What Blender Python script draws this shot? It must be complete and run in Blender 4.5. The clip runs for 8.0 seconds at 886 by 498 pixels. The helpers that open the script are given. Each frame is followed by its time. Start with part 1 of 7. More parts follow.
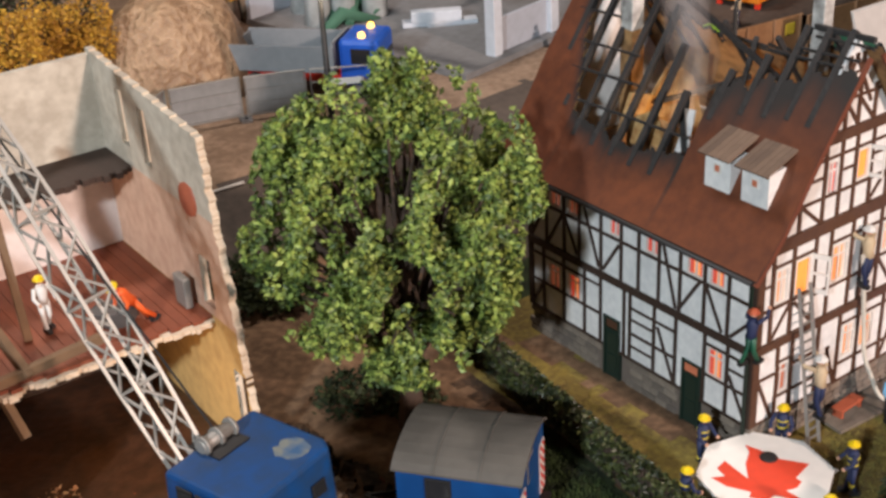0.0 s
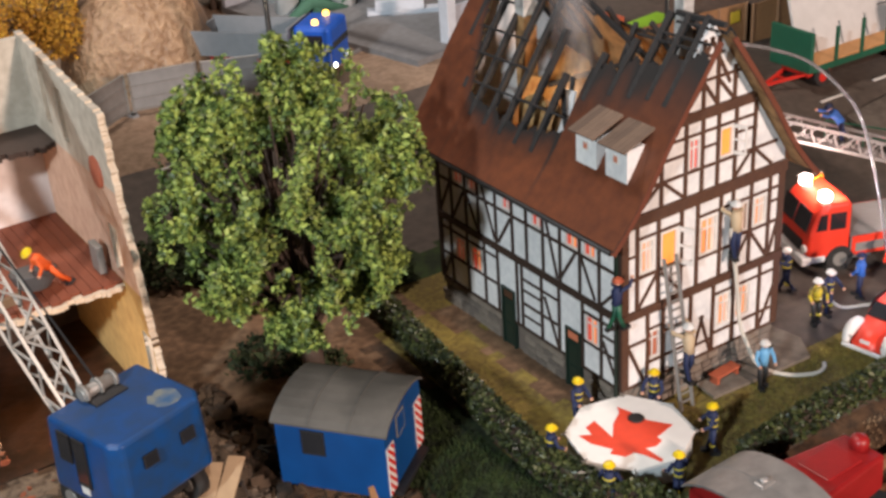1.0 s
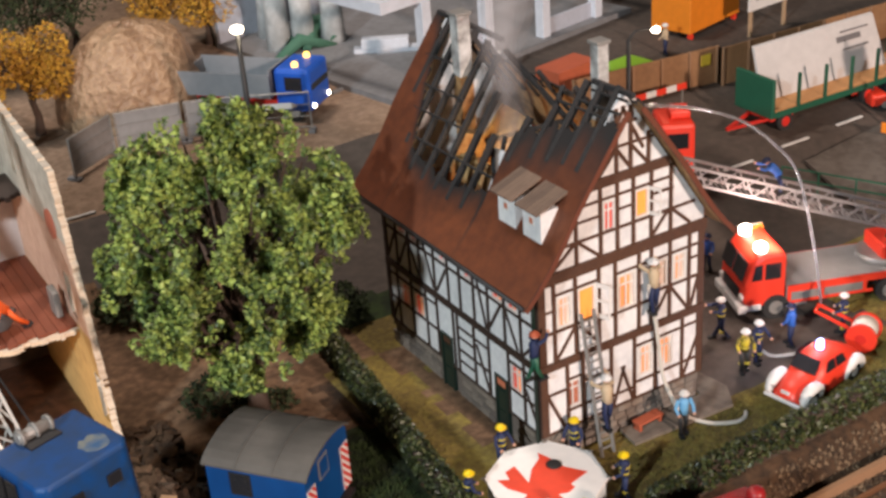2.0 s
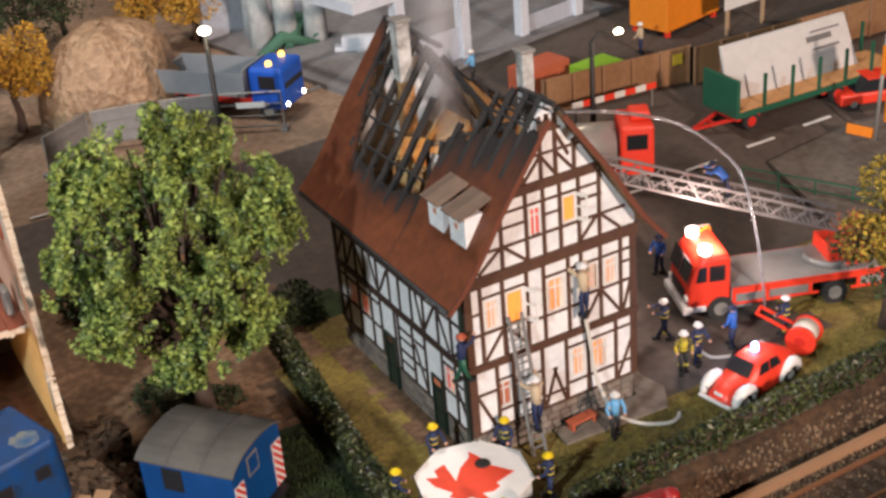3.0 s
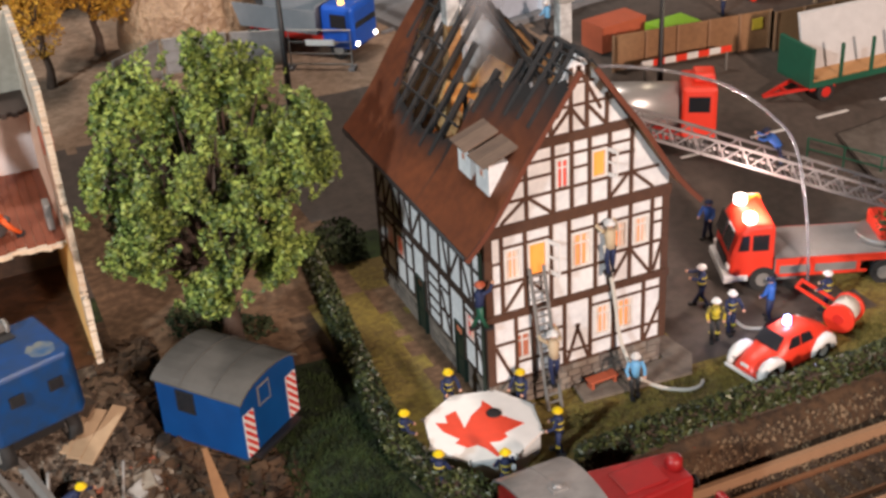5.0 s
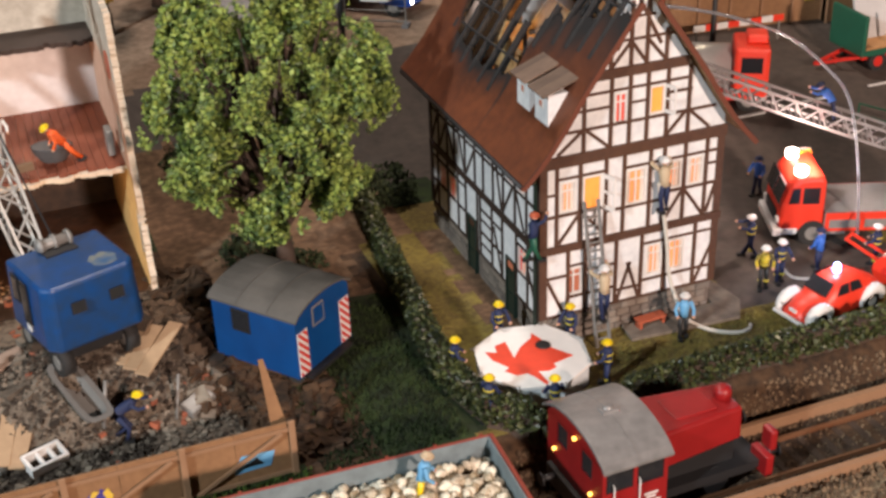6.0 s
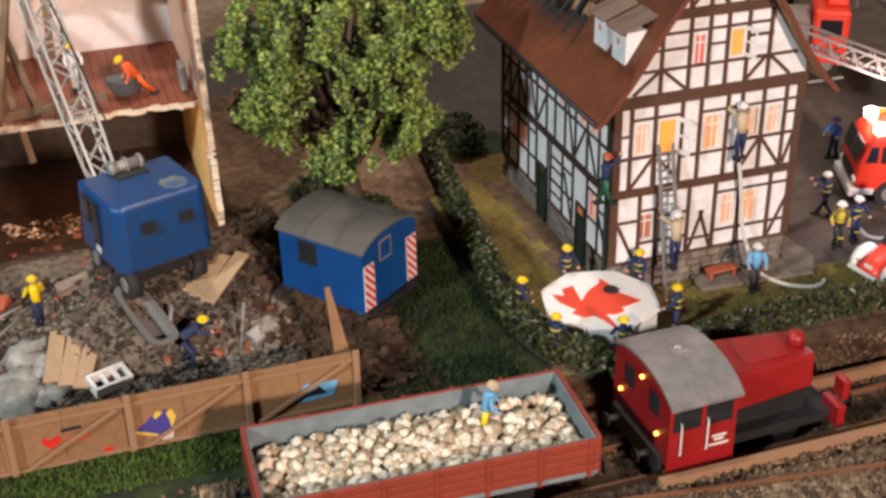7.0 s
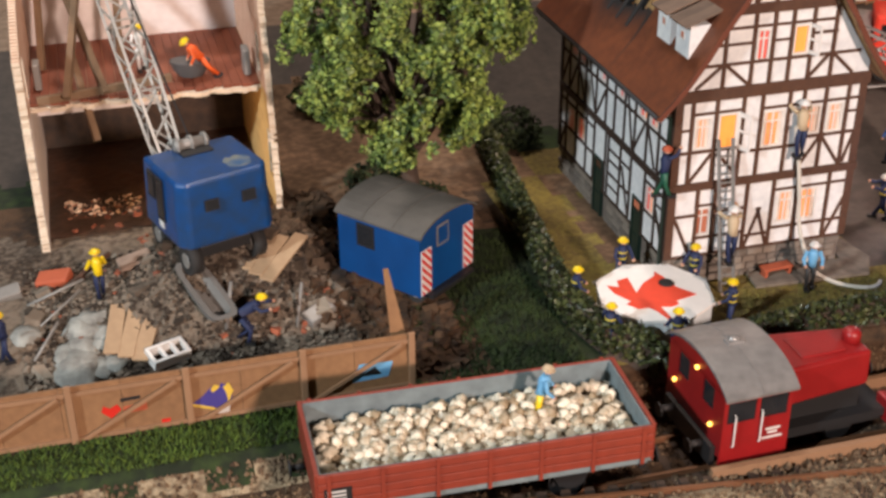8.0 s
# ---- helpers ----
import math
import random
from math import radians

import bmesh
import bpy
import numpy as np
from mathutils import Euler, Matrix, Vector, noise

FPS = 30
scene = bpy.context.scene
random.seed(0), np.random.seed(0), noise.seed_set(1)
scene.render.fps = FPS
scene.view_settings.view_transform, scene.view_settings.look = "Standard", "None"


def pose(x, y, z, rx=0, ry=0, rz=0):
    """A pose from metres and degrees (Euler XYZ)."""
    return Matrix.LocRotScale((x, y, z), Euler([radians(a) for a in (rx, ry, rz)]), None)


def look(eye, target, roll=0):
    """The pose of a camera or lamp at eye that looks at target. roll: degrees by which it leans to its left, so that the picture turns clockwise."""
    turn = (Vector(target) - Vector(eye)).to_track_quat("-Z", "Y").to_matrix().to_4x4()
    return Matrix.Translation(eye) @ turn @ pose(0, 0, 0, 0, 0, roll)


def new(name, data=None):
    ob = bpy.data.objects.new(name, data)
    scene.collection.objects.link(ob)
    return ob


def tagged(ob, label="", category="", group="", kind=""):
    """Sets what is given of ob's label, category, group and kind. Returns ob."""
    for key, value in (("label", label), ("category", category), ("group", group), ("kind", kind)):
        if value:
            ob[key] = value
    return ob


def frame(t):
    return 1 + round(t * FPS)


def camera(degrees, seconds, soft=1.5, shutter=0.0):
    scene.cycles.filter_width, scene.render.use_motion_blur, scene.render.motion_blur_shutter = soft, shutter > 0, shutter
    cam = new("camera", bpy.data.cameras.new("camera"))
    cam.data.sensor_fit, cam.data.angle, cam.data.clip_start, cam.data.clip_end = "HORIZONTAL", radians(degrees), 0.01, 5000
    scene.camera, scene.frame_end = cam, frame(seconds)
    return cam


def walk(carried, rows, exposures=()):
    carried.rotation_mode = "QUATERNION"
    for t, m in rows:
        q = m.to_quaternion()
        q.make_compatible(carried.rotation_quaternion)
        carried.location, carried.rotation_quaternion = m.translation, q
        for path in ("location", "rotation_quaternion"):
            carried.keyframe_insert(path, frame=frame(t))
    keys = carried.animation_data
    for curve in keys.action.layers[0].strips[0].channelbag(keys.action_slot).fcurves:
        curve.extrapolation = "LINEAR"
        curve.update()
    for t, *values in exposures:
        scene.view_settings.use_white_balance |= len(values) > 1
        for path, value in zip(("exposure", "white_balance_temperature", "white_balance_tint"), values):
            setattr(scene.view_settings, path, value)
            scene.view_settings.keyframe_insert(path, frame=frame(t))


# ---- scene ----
# A model railway at 1:87. Lengths below are those of the full-size things, K brings them to the model.
K = 1 / 87
cam = camera(38.0, 8.0, soft=2.9)
PATH = [
    (0, (-23.886, -19.803, 21.883), (63.870, 107.149, -58.479), -3.32),
    (0.5, (-22.572, -22.697, 20.724), (64.287, 108.357, -53.816), -4.17),
    (1, (-21.400, -24.605, 22.222), (60.338, 105.945, -58.720), -4.04),
    (1.5, (-19.972, -26.541, 23.395), (58.335, 106.861, -56.277), -4.30),
    (2, (-18.853, -27.656, 24.293), (57.546, 106.644, -55.723), -4.45),
    (3.5, (-14.588, -30.345, 25.040), (52.789, 106.886, -58.050), -5.62),
    (4, (-13.081, -30.159, 25.140), (49.680, 107.741, -60.421), -6.19),
    (4.2, (-12.840, -30.027, 24.985), (48.594, 108.301, -60.848), -6.03),
    (5.3, (-14.122, -31.800, 23.746), (41.248, 109.178, -61.901), -2.94),
    (5.5, (-14.215, -32.174, 22.933), (39.742, 110.397, -60.959), -3.60),
    (6, (-15.293, -32.197, 22.631), (37.813, 110.156, -62.172), -2.08),
    (6.5, (-16.006, -32.222, 21.591), (32.103, 111.416, -64.022), -1.69),
    (7, (-15.941, -32.576, 20.798), (30.133, 112.232, -63.960), -1.39),
    (7.5, (-16.319, -32.513, 20.625), (28.290, 112.987, -63.729), -0.94),
    (8, (-16.679, -32.977, 20.358), (24.611, 113.882, -63.330), -0.43),
]
EXPOSURES = []
walk(cam, [(t, look(Vector(eye) * K, Vector(target) * K, roll)) for t, eye, target, roll in PATH], EXPOSURES)

# ---- light: an exhibition hall with a lamp in front and a dim ceiling ----
world = bpy.data.worlds.new("hall_air")
scene.world = world
world.use_nodes = True
world.node_tree.nodes["Background"].inputs[0].default_value = (1.0, 0.72, 0.62, 1)
world.node_tree.nodes["Background"].inputs[1].default_value = 0.0006
scene.view_settings.exposure = 0.0


def area_lamp(name, eye, target, size, watts, colour):
    data = bpy.data.lights.new(name, "AREA")
    data.shape, data.size, data.energy, data.color = "DISK", size * K, watts, colour
    ob = new(name, data)
    ob.matrix_world = look(Vector(eye) * K, Vector(target) * K)
    return ob


def point_lamp(name, at, radius, watts, colour):
    data = bpy.data.lights.new(name, "POINT")
    data.shadow_soft_size, data.energy, data.color = radius * K, watts, colour
    ob = new(name, data)
    ob.location = Vector(at) * K
    return ob


area_lamp("hall_lamp_front", (10, -120, 50), (2, 4, 2), 9, 25.5, (1.0, 0.755, 0.645))
area_lamp("hall_lamp_left", (-104, -56, 62), (-4, 4, 2), 7, 18.5, (0.84, 0.92, 0.97))
area_lamp("hall_lamp_ceiling", (-8, 40, 95), (4, 26, 0), 16, 7.5, (1.0, 0.86, 0.78))

# ---- materials ----
def mat(name, colour, rough=0.7, metal=0.0, other=None, scale=2.0, fine=25.0, vary=0.5, bump=0.0, per_object=0.0,
        per_island=0.0, glow=None, watts=0.0, coat=0.0):
    """A surface of two colours mixed by coarse and fine noise, with a fine relief."""
    m = bpy.data.materials.new(name)
    m.use_nodes = True
    t = m.node_tree
    n, link = t.nodes, t.links.new
    b = n["Principled BSDF"]
    b.inputs["Roughness"].default_value, b.inputs["Metallic"].default_value = rough, metal
    b.inputs["Coat Weight"].default_value = coat
    if other is None:
        other = tuple(c * 0.72 for c in colour)
    at = n.new("ShaderNodeTexCoord")
    noises = []
    for s, detail in ((scale, 4), (fine, 6)):
        x = n.new("ShaderNodeTexNoise")
        x.inputs["Scale"].default_value, x.inputs["Detail"].default_value = s / K / 10, detail
        link(at.outputs["Object"], x.inputs["Vector"])
        noises.append(x)
    add = n.new("ShaderNodeMath")
    add.operation = "ADD"
    link(noises[0].outputs[0], add.inputs[0]), link(noises[1].outputs[0], add.inputs[1])
    ramp = n.new("ShaderNodeMapRange")
    ramp.inputs[1].default_value, ramp.inputs[2].default_value = 0.75, 1.25
    ramp.inputs[3].default_value, ramp.inputs[4].default_value = 0.5 - vary / 2 * 1.0, 0.5 + vary / 2
    link(add.outputs[0], ramp.inputs[0])
    value = ramp.outputs[0]
    for amount, kind, out in ((per_object, "ShaderNodeObjectInfo", "Random"), (per_island, "ShaderNodeNewGeometry", "Random Per Island")):
        if amount:
            info, mul, sub = n.new(kind), n.new("ShaderNodeMath"), n.new("ShaderNodeMath")
            mul.operation = "MULTIPLY_ADD"
            link(info.outputs[out], mul.inputs[0])
            mul.inputs[1].default_value, mul.inputs[2].default_value = amount, -amount / 2
            link(mul.outputs[0], sub.inputs[0]), link(value, sub.inputs[1])
            value = sub.outputs[0]
    mix = n.new("ShaderNodeMix")
    mix.data_type = "RGBA"
    link(value, mix.inputs["Factor"])
    mix.inputs["A"].default_value, mix.inputs["B"].default_value = (*other, 1), (*colour, 1)
    link(mix.outputs["Result"], b.inputs["Base Color"])
    if bump:
        r = n.new("ShaderNodeBump")
        r.inputs["Strength"].default_value, r.inputs["Distance"].default_value = 0.7, bump * K
        link(add.outputs[0], r.inputs["Height"]), link(r.outputs[0], b.inputs["Normal"])
    if glow:
        b.inputs["Emission Color"].default_value, b.inputs["Emission Strength"].default_value = (*glow, 1), watts
    return m


PLASTER = mat("white_plaster", (0.80, 0.80, 0.79), 0.8, other=(0.58, 0.59, 0.60), scale=6, fine=40, vary=0.8, bump=0.02)
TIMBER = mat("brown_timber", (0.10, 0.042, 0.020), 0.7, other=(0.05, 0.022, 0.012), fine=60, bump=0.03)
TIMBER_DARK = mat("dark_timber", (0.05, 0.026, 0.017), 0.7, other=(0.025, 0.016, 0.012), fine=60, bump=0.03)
STONE = mat("plinth_stone", (0.24, 0.20, 0.16), 0.9, other=(0.12, 0.10, 0.085), fine=30, bump=0.08, per_object=0.9)
MORTAR = mat("plinth_mortar", (0.16, 0.13, 0.11), 0.95, bump=0.05)
CHAR = mat("charred_wood", (0.030, 0.028, 0.028), 0.8, other=(0.012, 0.012, 0.013), fine=60, bump=0.06)
INSIDE = mat("scorched_inside_board", (0.44, 0.25, 0.105), 0.8, other=(0.16, 0.085, 0.035), scale=4, vary=1.3)
PAPER = mat("scorched_wallpaper", (0.60, 0.42, 0.19), 0.8, other=(0.30, 0.15, 0.05), scale=5, vary=1.4)
GREEN_DOOR = mat("dark_green_paint", (0.012, 0.030, 0.022), 0.5, vary=0.6)
FRAME_WHITE = mat("white_window_frame", (0.80, 0.78, 0.74), 0.5)
LIT = mat("lit_window_film", (0.36, 0.13, 0.045), 0.5, other=(0.50, 0.20, 0.08), scale=8, vary=1.4, glow=(1.0, 0.34, 0.11), watts=0.75)
LIT_HOT = mat("bright_lit_window_film", (0.5, 0.15, 0.03), 0.5, scale=8, vary=1.2, glow=(1.0, 0.34, 0.06), watts=1.0)
LIT_DIM = mat("dim_lit_window_film", (0.45, 0.16, 0.09), 0.5, scale=8, vary=1.2, glow=(1.0, 0.25, 0.12), watts=0.12)
CURTAIN_RED = mat("red_curtain_film", (0.70, 0.10, 0.07), 0.7, glow=(1.0, 0.10, 0.05), watts=0.22)
CURTAIN = mat("pale_curtain", (0.80, 0.66, 0.56), 0.8, scale=12, vary=0.8)
BLUE = mat("blue_plastic_paint", (0.003, 0.062, 0.225), 0.42, other=(0.002, 0.040, 0.155), fine=10, vary=0.8)
BLUE_DIRTY = mat("scuffed_blue_roof", (0.004, 0.056, 0.205), 0.36, other=(0.014, 0.046, 0.125), scale=5, vary=1.1)
GREY_ROOF = mat("grey_felt_roof", (0.112, 0.105, 0.092), 0.75, other=(0.065, 0.062, 0.056), bump=0.02)
DARK = mat("dark_opening", (0.012, 0.012, 0.014), 0.3)
GLASS_DARK = mat("dark_window_glass", (0.02, 0.022, 0.026), 0.12, vary=0.3)
WHITE = mat("white_plastic", (0.78, 0.77, 0.74), 0.5, vary=0.4)
RED = mat("red_plastic_paint", (0.62, 0.030, 0.018), 0.4, other=(0.50, 0.02, 0.014), vary=0.6)
RED_ORANGE = mat("bright_red_plastic", (0.78, 0.050, 0.020), 0.4, other=(0.68, 0.04, 0.02))
LOCO_RED = mat("locomotive_red", (0.30, 0.011, 0.012), 0.4, other=(0.21, 0.008, 0.009), vary=0.7)
OXIDE = mat("oxide_red_wagon", (0.27, 0.040, 0.019), 0.55, other=(0.18, 0.028, 0.015), vary=0.7)
WAGON_GREY = mat("weathered_blue_grey_board", (0.20, 0.25, 0.26), 0.75, other=(0.13, 0.16, 0.17), vary=1.0)
ROOF_SILVER = mat("grey_loco_roof", (0.33, 0.32, 0.31), 0.33, metal=0.35, other=(0.20, 0.195, 0.19), vary=0.9)
BLACK = mat("black_plastic", (0.016, 0.016, 0.017), 0.55)
RUBBER = mat("tyre_rubber", (0.022, 0.021, 0.020), 0.8)
STEEL = mat("grey_metal", (0.30, 0.29, 0.27), 0.5, metal=0.3)
LADDER_GREY = mat("dull_ladder_grey", (0.25, 0.225, 0.215), 0.55, metal=0.2)
FIG_BLUE = mat("bright_blue_uniform_paint", (0.03, 0.13, 0.48), 0.6)
SILVER = mat("silver_lattice", (0.50, 0.48, 0.44), 0.45, metal=0.35)
CONCRETE = mat("concrete_grey", (0.23, 0.235, 0.245), 0.85, other=(0.13, 0.13, 0.13), bump=0.04)
ROAD = mat("asphalt", (0.090, 0.069, 0.055), 0.8, other=(0.048, 0.037, 0.030), scale=1.5, vary=0.9, bump=0.03)
GRASS = mat("olive_grass", (0.225, 0.175, 0.036), 0.95, other=(0.115, 0.080, 0.022), scale=5, fine=50, vary=1.2, bump=0.15)
DARK_GRASS = mat("dark_green_grass", (0.026, 0.046, 0.008), 0.95, other=(0.008, 0.014, 0.004), scale=6, vary=1.2, per_island=0.8)
EARTH = mat("brown_earth", (0.076, 0.040, 0.018), 0.95, other=(0.024, 0.013, 0.006), scale=4, fine=30, vary=1.4, bump=0.2)
GRAVEL = mat("tan_fine_gravel", (0.33, 0.26, 0.165), 0.95, other=(0.12, 0.085, 0.05), scale=8, fine=60, vary=1.5, bump=0.2)
LOT = mat("pale_sandy_lot", (0.30, 0.21, 0.145), 0.95, other=(0.18, 0.12, 0.078), scale=3, fine=30, vary=1.3, bump=0.12)
PATH_EARTH = mat("trodden_brown_path", (0.20, 0.120, 0.066), 0.95, other=(0.085, 0.047, 0.024), scale=3, fine=30, vary=1.3, bump=0.12)
DUST = mat("grey_yard_dust", (0.165, 0.130, 0.096), 0.95, other=(0.036, 0.023, 0.014), scale=4, fine=40, vary=1.8, bump=0.2)
RUBBLE = mat("grey_rubble", (0.265, 0.22, 0.168), 0.95, other=(0.034, 0.023, 0.015), per_island=1.2, per_object=0.6, bump=0.1)
RED_RUBBLE = mat("brick_rubble", (0.34, 0.10, 0.05), 0.95, other=(0.20, 0.07, 0.04), per_island=1.0)
SAND = mat("pale_sand", (0.46, 0.31, 0.19), 0.36, other=(0.27, 0.165, 0.095), scale=3, vary=1.4, bump=0.55)
PLANK = mat("light_plank", (0.46, 0.32, 0.19), 0.8, other=(0.33, 0.22, 0.13), fine=40, per_object=0.5)
FENCE = mat("brown_board_fence", (0.29, 0.155, 0.070), 0.75, other=(0.20, 0.102, 0.046), fine=40, vary=0.8, per_object=0.3)
FENCE_POST = mat("fence_timber", (0.32, 0.185, 0.10), 0.75, other=(0.24, 0.132, 0.070))
HEDGE = mat("hedge_leaves", (0.078, 0.092, 0.028), 0.42, other=(0.014, 0.022, 0.009), per_island=1.4)
LEAF = mat("green_leaves", (0.29, 0.38, 0.08), 0.5, other=(0.055, 0.095, 0.026), per_island=1.5)
LEAF_GOLD = mat("golden_leaves", (0.62, 0.36, 0.035), 0.75, other=(0.35, 0.17, 0.02), per_island=1.4)
LEAF_DARK = mat("dark_green_bush", (0.045, 0.065, 0.020), 0.85, other=(0.02, 0.03, 0.012), per_island=1.3)
BARK = mat("bark", (0.085, 0.055, 0.038), 0.9, other=(0.045, 0.03, 0.022), bump=0.1)
BALLAST = mat("ballast_stone", (0.20, 0.135, 0.078), 0.9, other=(0.06, 0.036, 0.020), per_island=1.3)
PEBBLE = mat("pale_pebble", (0.74, 0.68, 0.54), 0.5, other=(0.30, 0.23, 0.14), scale=6, vary=0.5, per_object=1.2)
RUST = mat("rusty_rail", (0.20, 0.095, 0.045), 0.6, metal=0.4, other=(0.22, 0.10, 0.05))
SLEEPER = mat("brown_sleeper", (0.06, 0.037, 0.024), 0.85)
ORANGE = mat("orange_plastic", (0.80, 0.24, 0.015), 0.5)
GREEN = mat("dark_green_trailer", (0.012, 0.10, 0.055), 0.5)
LIME = mat("lime_green_container", (0.26, 0.52, 0.035), 0.5)
BRICK_RED = mat("brick_red_plastic", (0.48, 0.11, 0.05), 0.6)
SKIN = mat("figure_flesh_paint", (0.62, 0.34, 0.22), 0.6)
NAVY = mat("navy_cloth_paint", (0.012, 0.022, 0.075), 0.7)
YELLOW = mat("yellow_helmet_paint", (0.85, 0.62, 0.01), 0.4)
ORANGE_SUIT = mat("orange_suit_paint", (0.85, 0.13, 0.02), 0.6)
LIGHT_BLUE = mat("light_blue_paint", (0.16, 0.42, 0.68), 0.6)
BEIGE = mat("beige_suit_paint", (0.55, 0.43, 0.28), 0.7)
GREY_FLOOR = mat("grey_base", (0.22, 0.20, 0.18), 0.9)
WALL_GREY = mat("greyish_render", (0.60, 0.55, 0.46), 0.9, other=(0.42, 0.37, 0.30), scale=3, vary=1.2, bump=0.03)
WALL_PINK = mat("pink_wallpaper", (0.66, 0.45, 0.33), 0.9, other=(0.50, 0.31, 0.22), scale=3, vary=1.0)
WALL_YELLOW = mat("ochre_wall", (0.62, 0.40, 0.15), 0.9, other=(0.44, 0.27, 0.10), scale=3, vary=1.0)
WALL_WHITE = mat("white_wallpaper", (0.70, 0.64, 0.62), 0.9, other=(0.56, 0.50, 0.48), scale=2, vary=0.9)
FLOOR_RED = mat("red_brown_floorboards", (0.25, 0.066, 0.028), 0.55, other=(0.16, 0.042, 0.02), fine=40, per_object=0.5)
BROKEN = mat("broken_masonry_edge", (0.78, 0.68, 0.54), 0.95, other=(0.50, 0.38, 0.27), bump=0.2)
HOSE = mat("pale_fire_hose", (0.66, 0.62, 0.54), 0.8)
WATER = mat("clear_plastic_jet", (0.62, 0.64, 0.68), 0.10, vary=0.2)
WATER.node_tree.nodes["Principled BSDF"].inputs["Transmission Weight"].default_value = 0.75
LAMP_ON = mat("lit_bulb", (1, 1, 1), 0.5, glow=(1.0, 0.86, 0.66), watts=14)
BEACON_ON = mat("lit_white_beacon", (1, 1, 1), 0.5, glow=(1.0, 0.80, 0.74), watts=16)
BLUE_ON = mat("lit_blue_beacon", (0.6, 0.7, 1), 0.5, glow=(0.34, 0.38, 1.0), watts=7)
AMBER_ON = mat("lit_amber_beacon", (1, 0.6, 0.1), 0.5, glow=(1.0, 0.55, 0.10), watts=4)
RED_ON = mat("lit_tail_lamp", (1, 0.05, 0.1), 0.5, glow=(1.0, 0.04, 0.12), watts=3)


# ---- shape helpers: everything in full-size metres, brought to the model by part() ----
def B():
    return bmesh.new()


def box(bm, x0, x1, y0, y1, z0, z1, m=0, bev=0.0):
    v = [bm.verts.new(p) for p in ((x0, y0, z0), (x1, y0, z0), (x1, y1, z0), (x0, y1, z0), (x0, y0, z1), (x1, y0, z1), (x1, y1, z1), (x0, y1, z1))]
    fs = [bm.faces.new([v[i] for i in f]) for f in ((3, 2, 1, 0), (4, 5, 6, 7), (0, 1, 5, 4), (1, 2, 6, 5), (2, 3, 7, 6), (3, 0, 4, 7))]
    for f in fs:
        f.material_index = m
    if bev:
        es = list({e for f in fs for e in f.edges})
        bmesh.ops.bevel(bm, geom=es, offset=bev, segments=2, affect="EDGES", profile=0.5)
    return v


def beam(bm, p, q, w, h=None, m=0, up=(0, 0, 1)):
    """A bar from p to q, w wide and h deep."""
    p, q, h = Vector(p), Vector(q), h or w
    d = (q - p).normalized()
    s = d.cross(Vector(up))
    if s.length < 1e-3:
        s = d.cross(Vector((0, 1, 0)))
    s.normalize()
    u = s.cross(d)
    v = [bm.verts.new(c + s * a * w / 2 + u * b * h / 2) for c in (p, q) for a, b in ((-1, -1), (1, -1), (1, 1), (-1, 1))]
    for f in ((3, 2, 1, 0), (4, 5, 6, 7), (0, 1, 5, 4), (1, 2, 6, 5), (2, 3, 7, 6), (3, 0, 4, 7)):
        bm.faces.new([v[i] for i in f]).material_index = m


def tube(bm, pts, radii, n=8, m=0, caps=True):
    """A round bar through pts with a radius at each."""
    pts = [Vector(p) for p in pts]
    if not isinstance(radii, (list, tuple)):
        radii = [radii] * len(pts)
    rings = []
    for i, p in enumerate(pts):
        d = (pts[min(i + 1, len(pts) - 1)] - pts[max(i - 1, 0)]).normalized()
        s = d.cross(Vector((0.13, 0.31, 0.94)))
        if s.length < 0.05:
            s = d.cross(Vector((1, 0, 0)))
        s.normalize()
        u = d.cross(s)
        rings.append([bm.verts.new(p + (s * math.cos(a) + u * math.sin(a)) * radii[i]) for a in (2 * math.pi * k / n for k in range(n))])
    for a, b in zip(rings, rings[1:]):
        for k in range(n):
            f = bm.faces.new((a[k], a[(k + 1) % n], b[(k + 1) % n], b[k]))
            f.material_index, f.smooth = m, n > 6
    if caps:
        bm.faces.new(rings[0][::-1]).material_index = m
        bm.faces.new(rings[-1]).material_index = m


def extrude(bm, pts, d, m=0):
    """A slab: the flat outline pts moved along d."""
    d = Vector(d)
    a = [bm.verts.new(p) for p in pts]
    b = [bm.verts.new(Vector(p) + d) for p in pts]
    n = len(a)
    fs = [bm.faces.new(a[::-1]), bm.faces.new(b)] + [bm.faces.new((a[i], a[(i + 1) % n], b[(i + 1) % n], b[i])) for i in range(n)]
    for f in fs:
        f.material_index = m


def blob(bm, c, r, m=0, rough=0.15, seed=0, squash=(1, 1, 1), sub=1):
    """A rounded, uneven lump."""
    made = bmesh.ops.create_icosphere(bm, subdivisions=sub, radius=1)["verts"]
    for v in made:
        k = 1 + rough * noise.noise(v.co * 1.7 + Vector((seed * 3.1, seed * 1.7, seed)))
        v.co = Vector(c) + Vector((v.co.x * squash[0], v.co.y * squash[1], v.co.z * squash[2])) * r * k
    for f in {f for v in made for f in v.link_faces}:
        f.material_index, f.smooth = m, sub > 1


def mesh(name, bm, mats, smooth=False):
    bmesh.ops.recalc_face_normals(bm, faces=bm.faces)
    bmesh.ops.scale(bm, vec=(K, K, K), verts=bm.verts)
    me = bpy.data.meshes.new(name)
    bm.to_mesh(me)
    bm.free()
    for m in mats if isinstance(mats, (list, tuple)) else [mats]:
        me.materials.append(m)
    if smooth:
        me.shade_smooth()
    return me


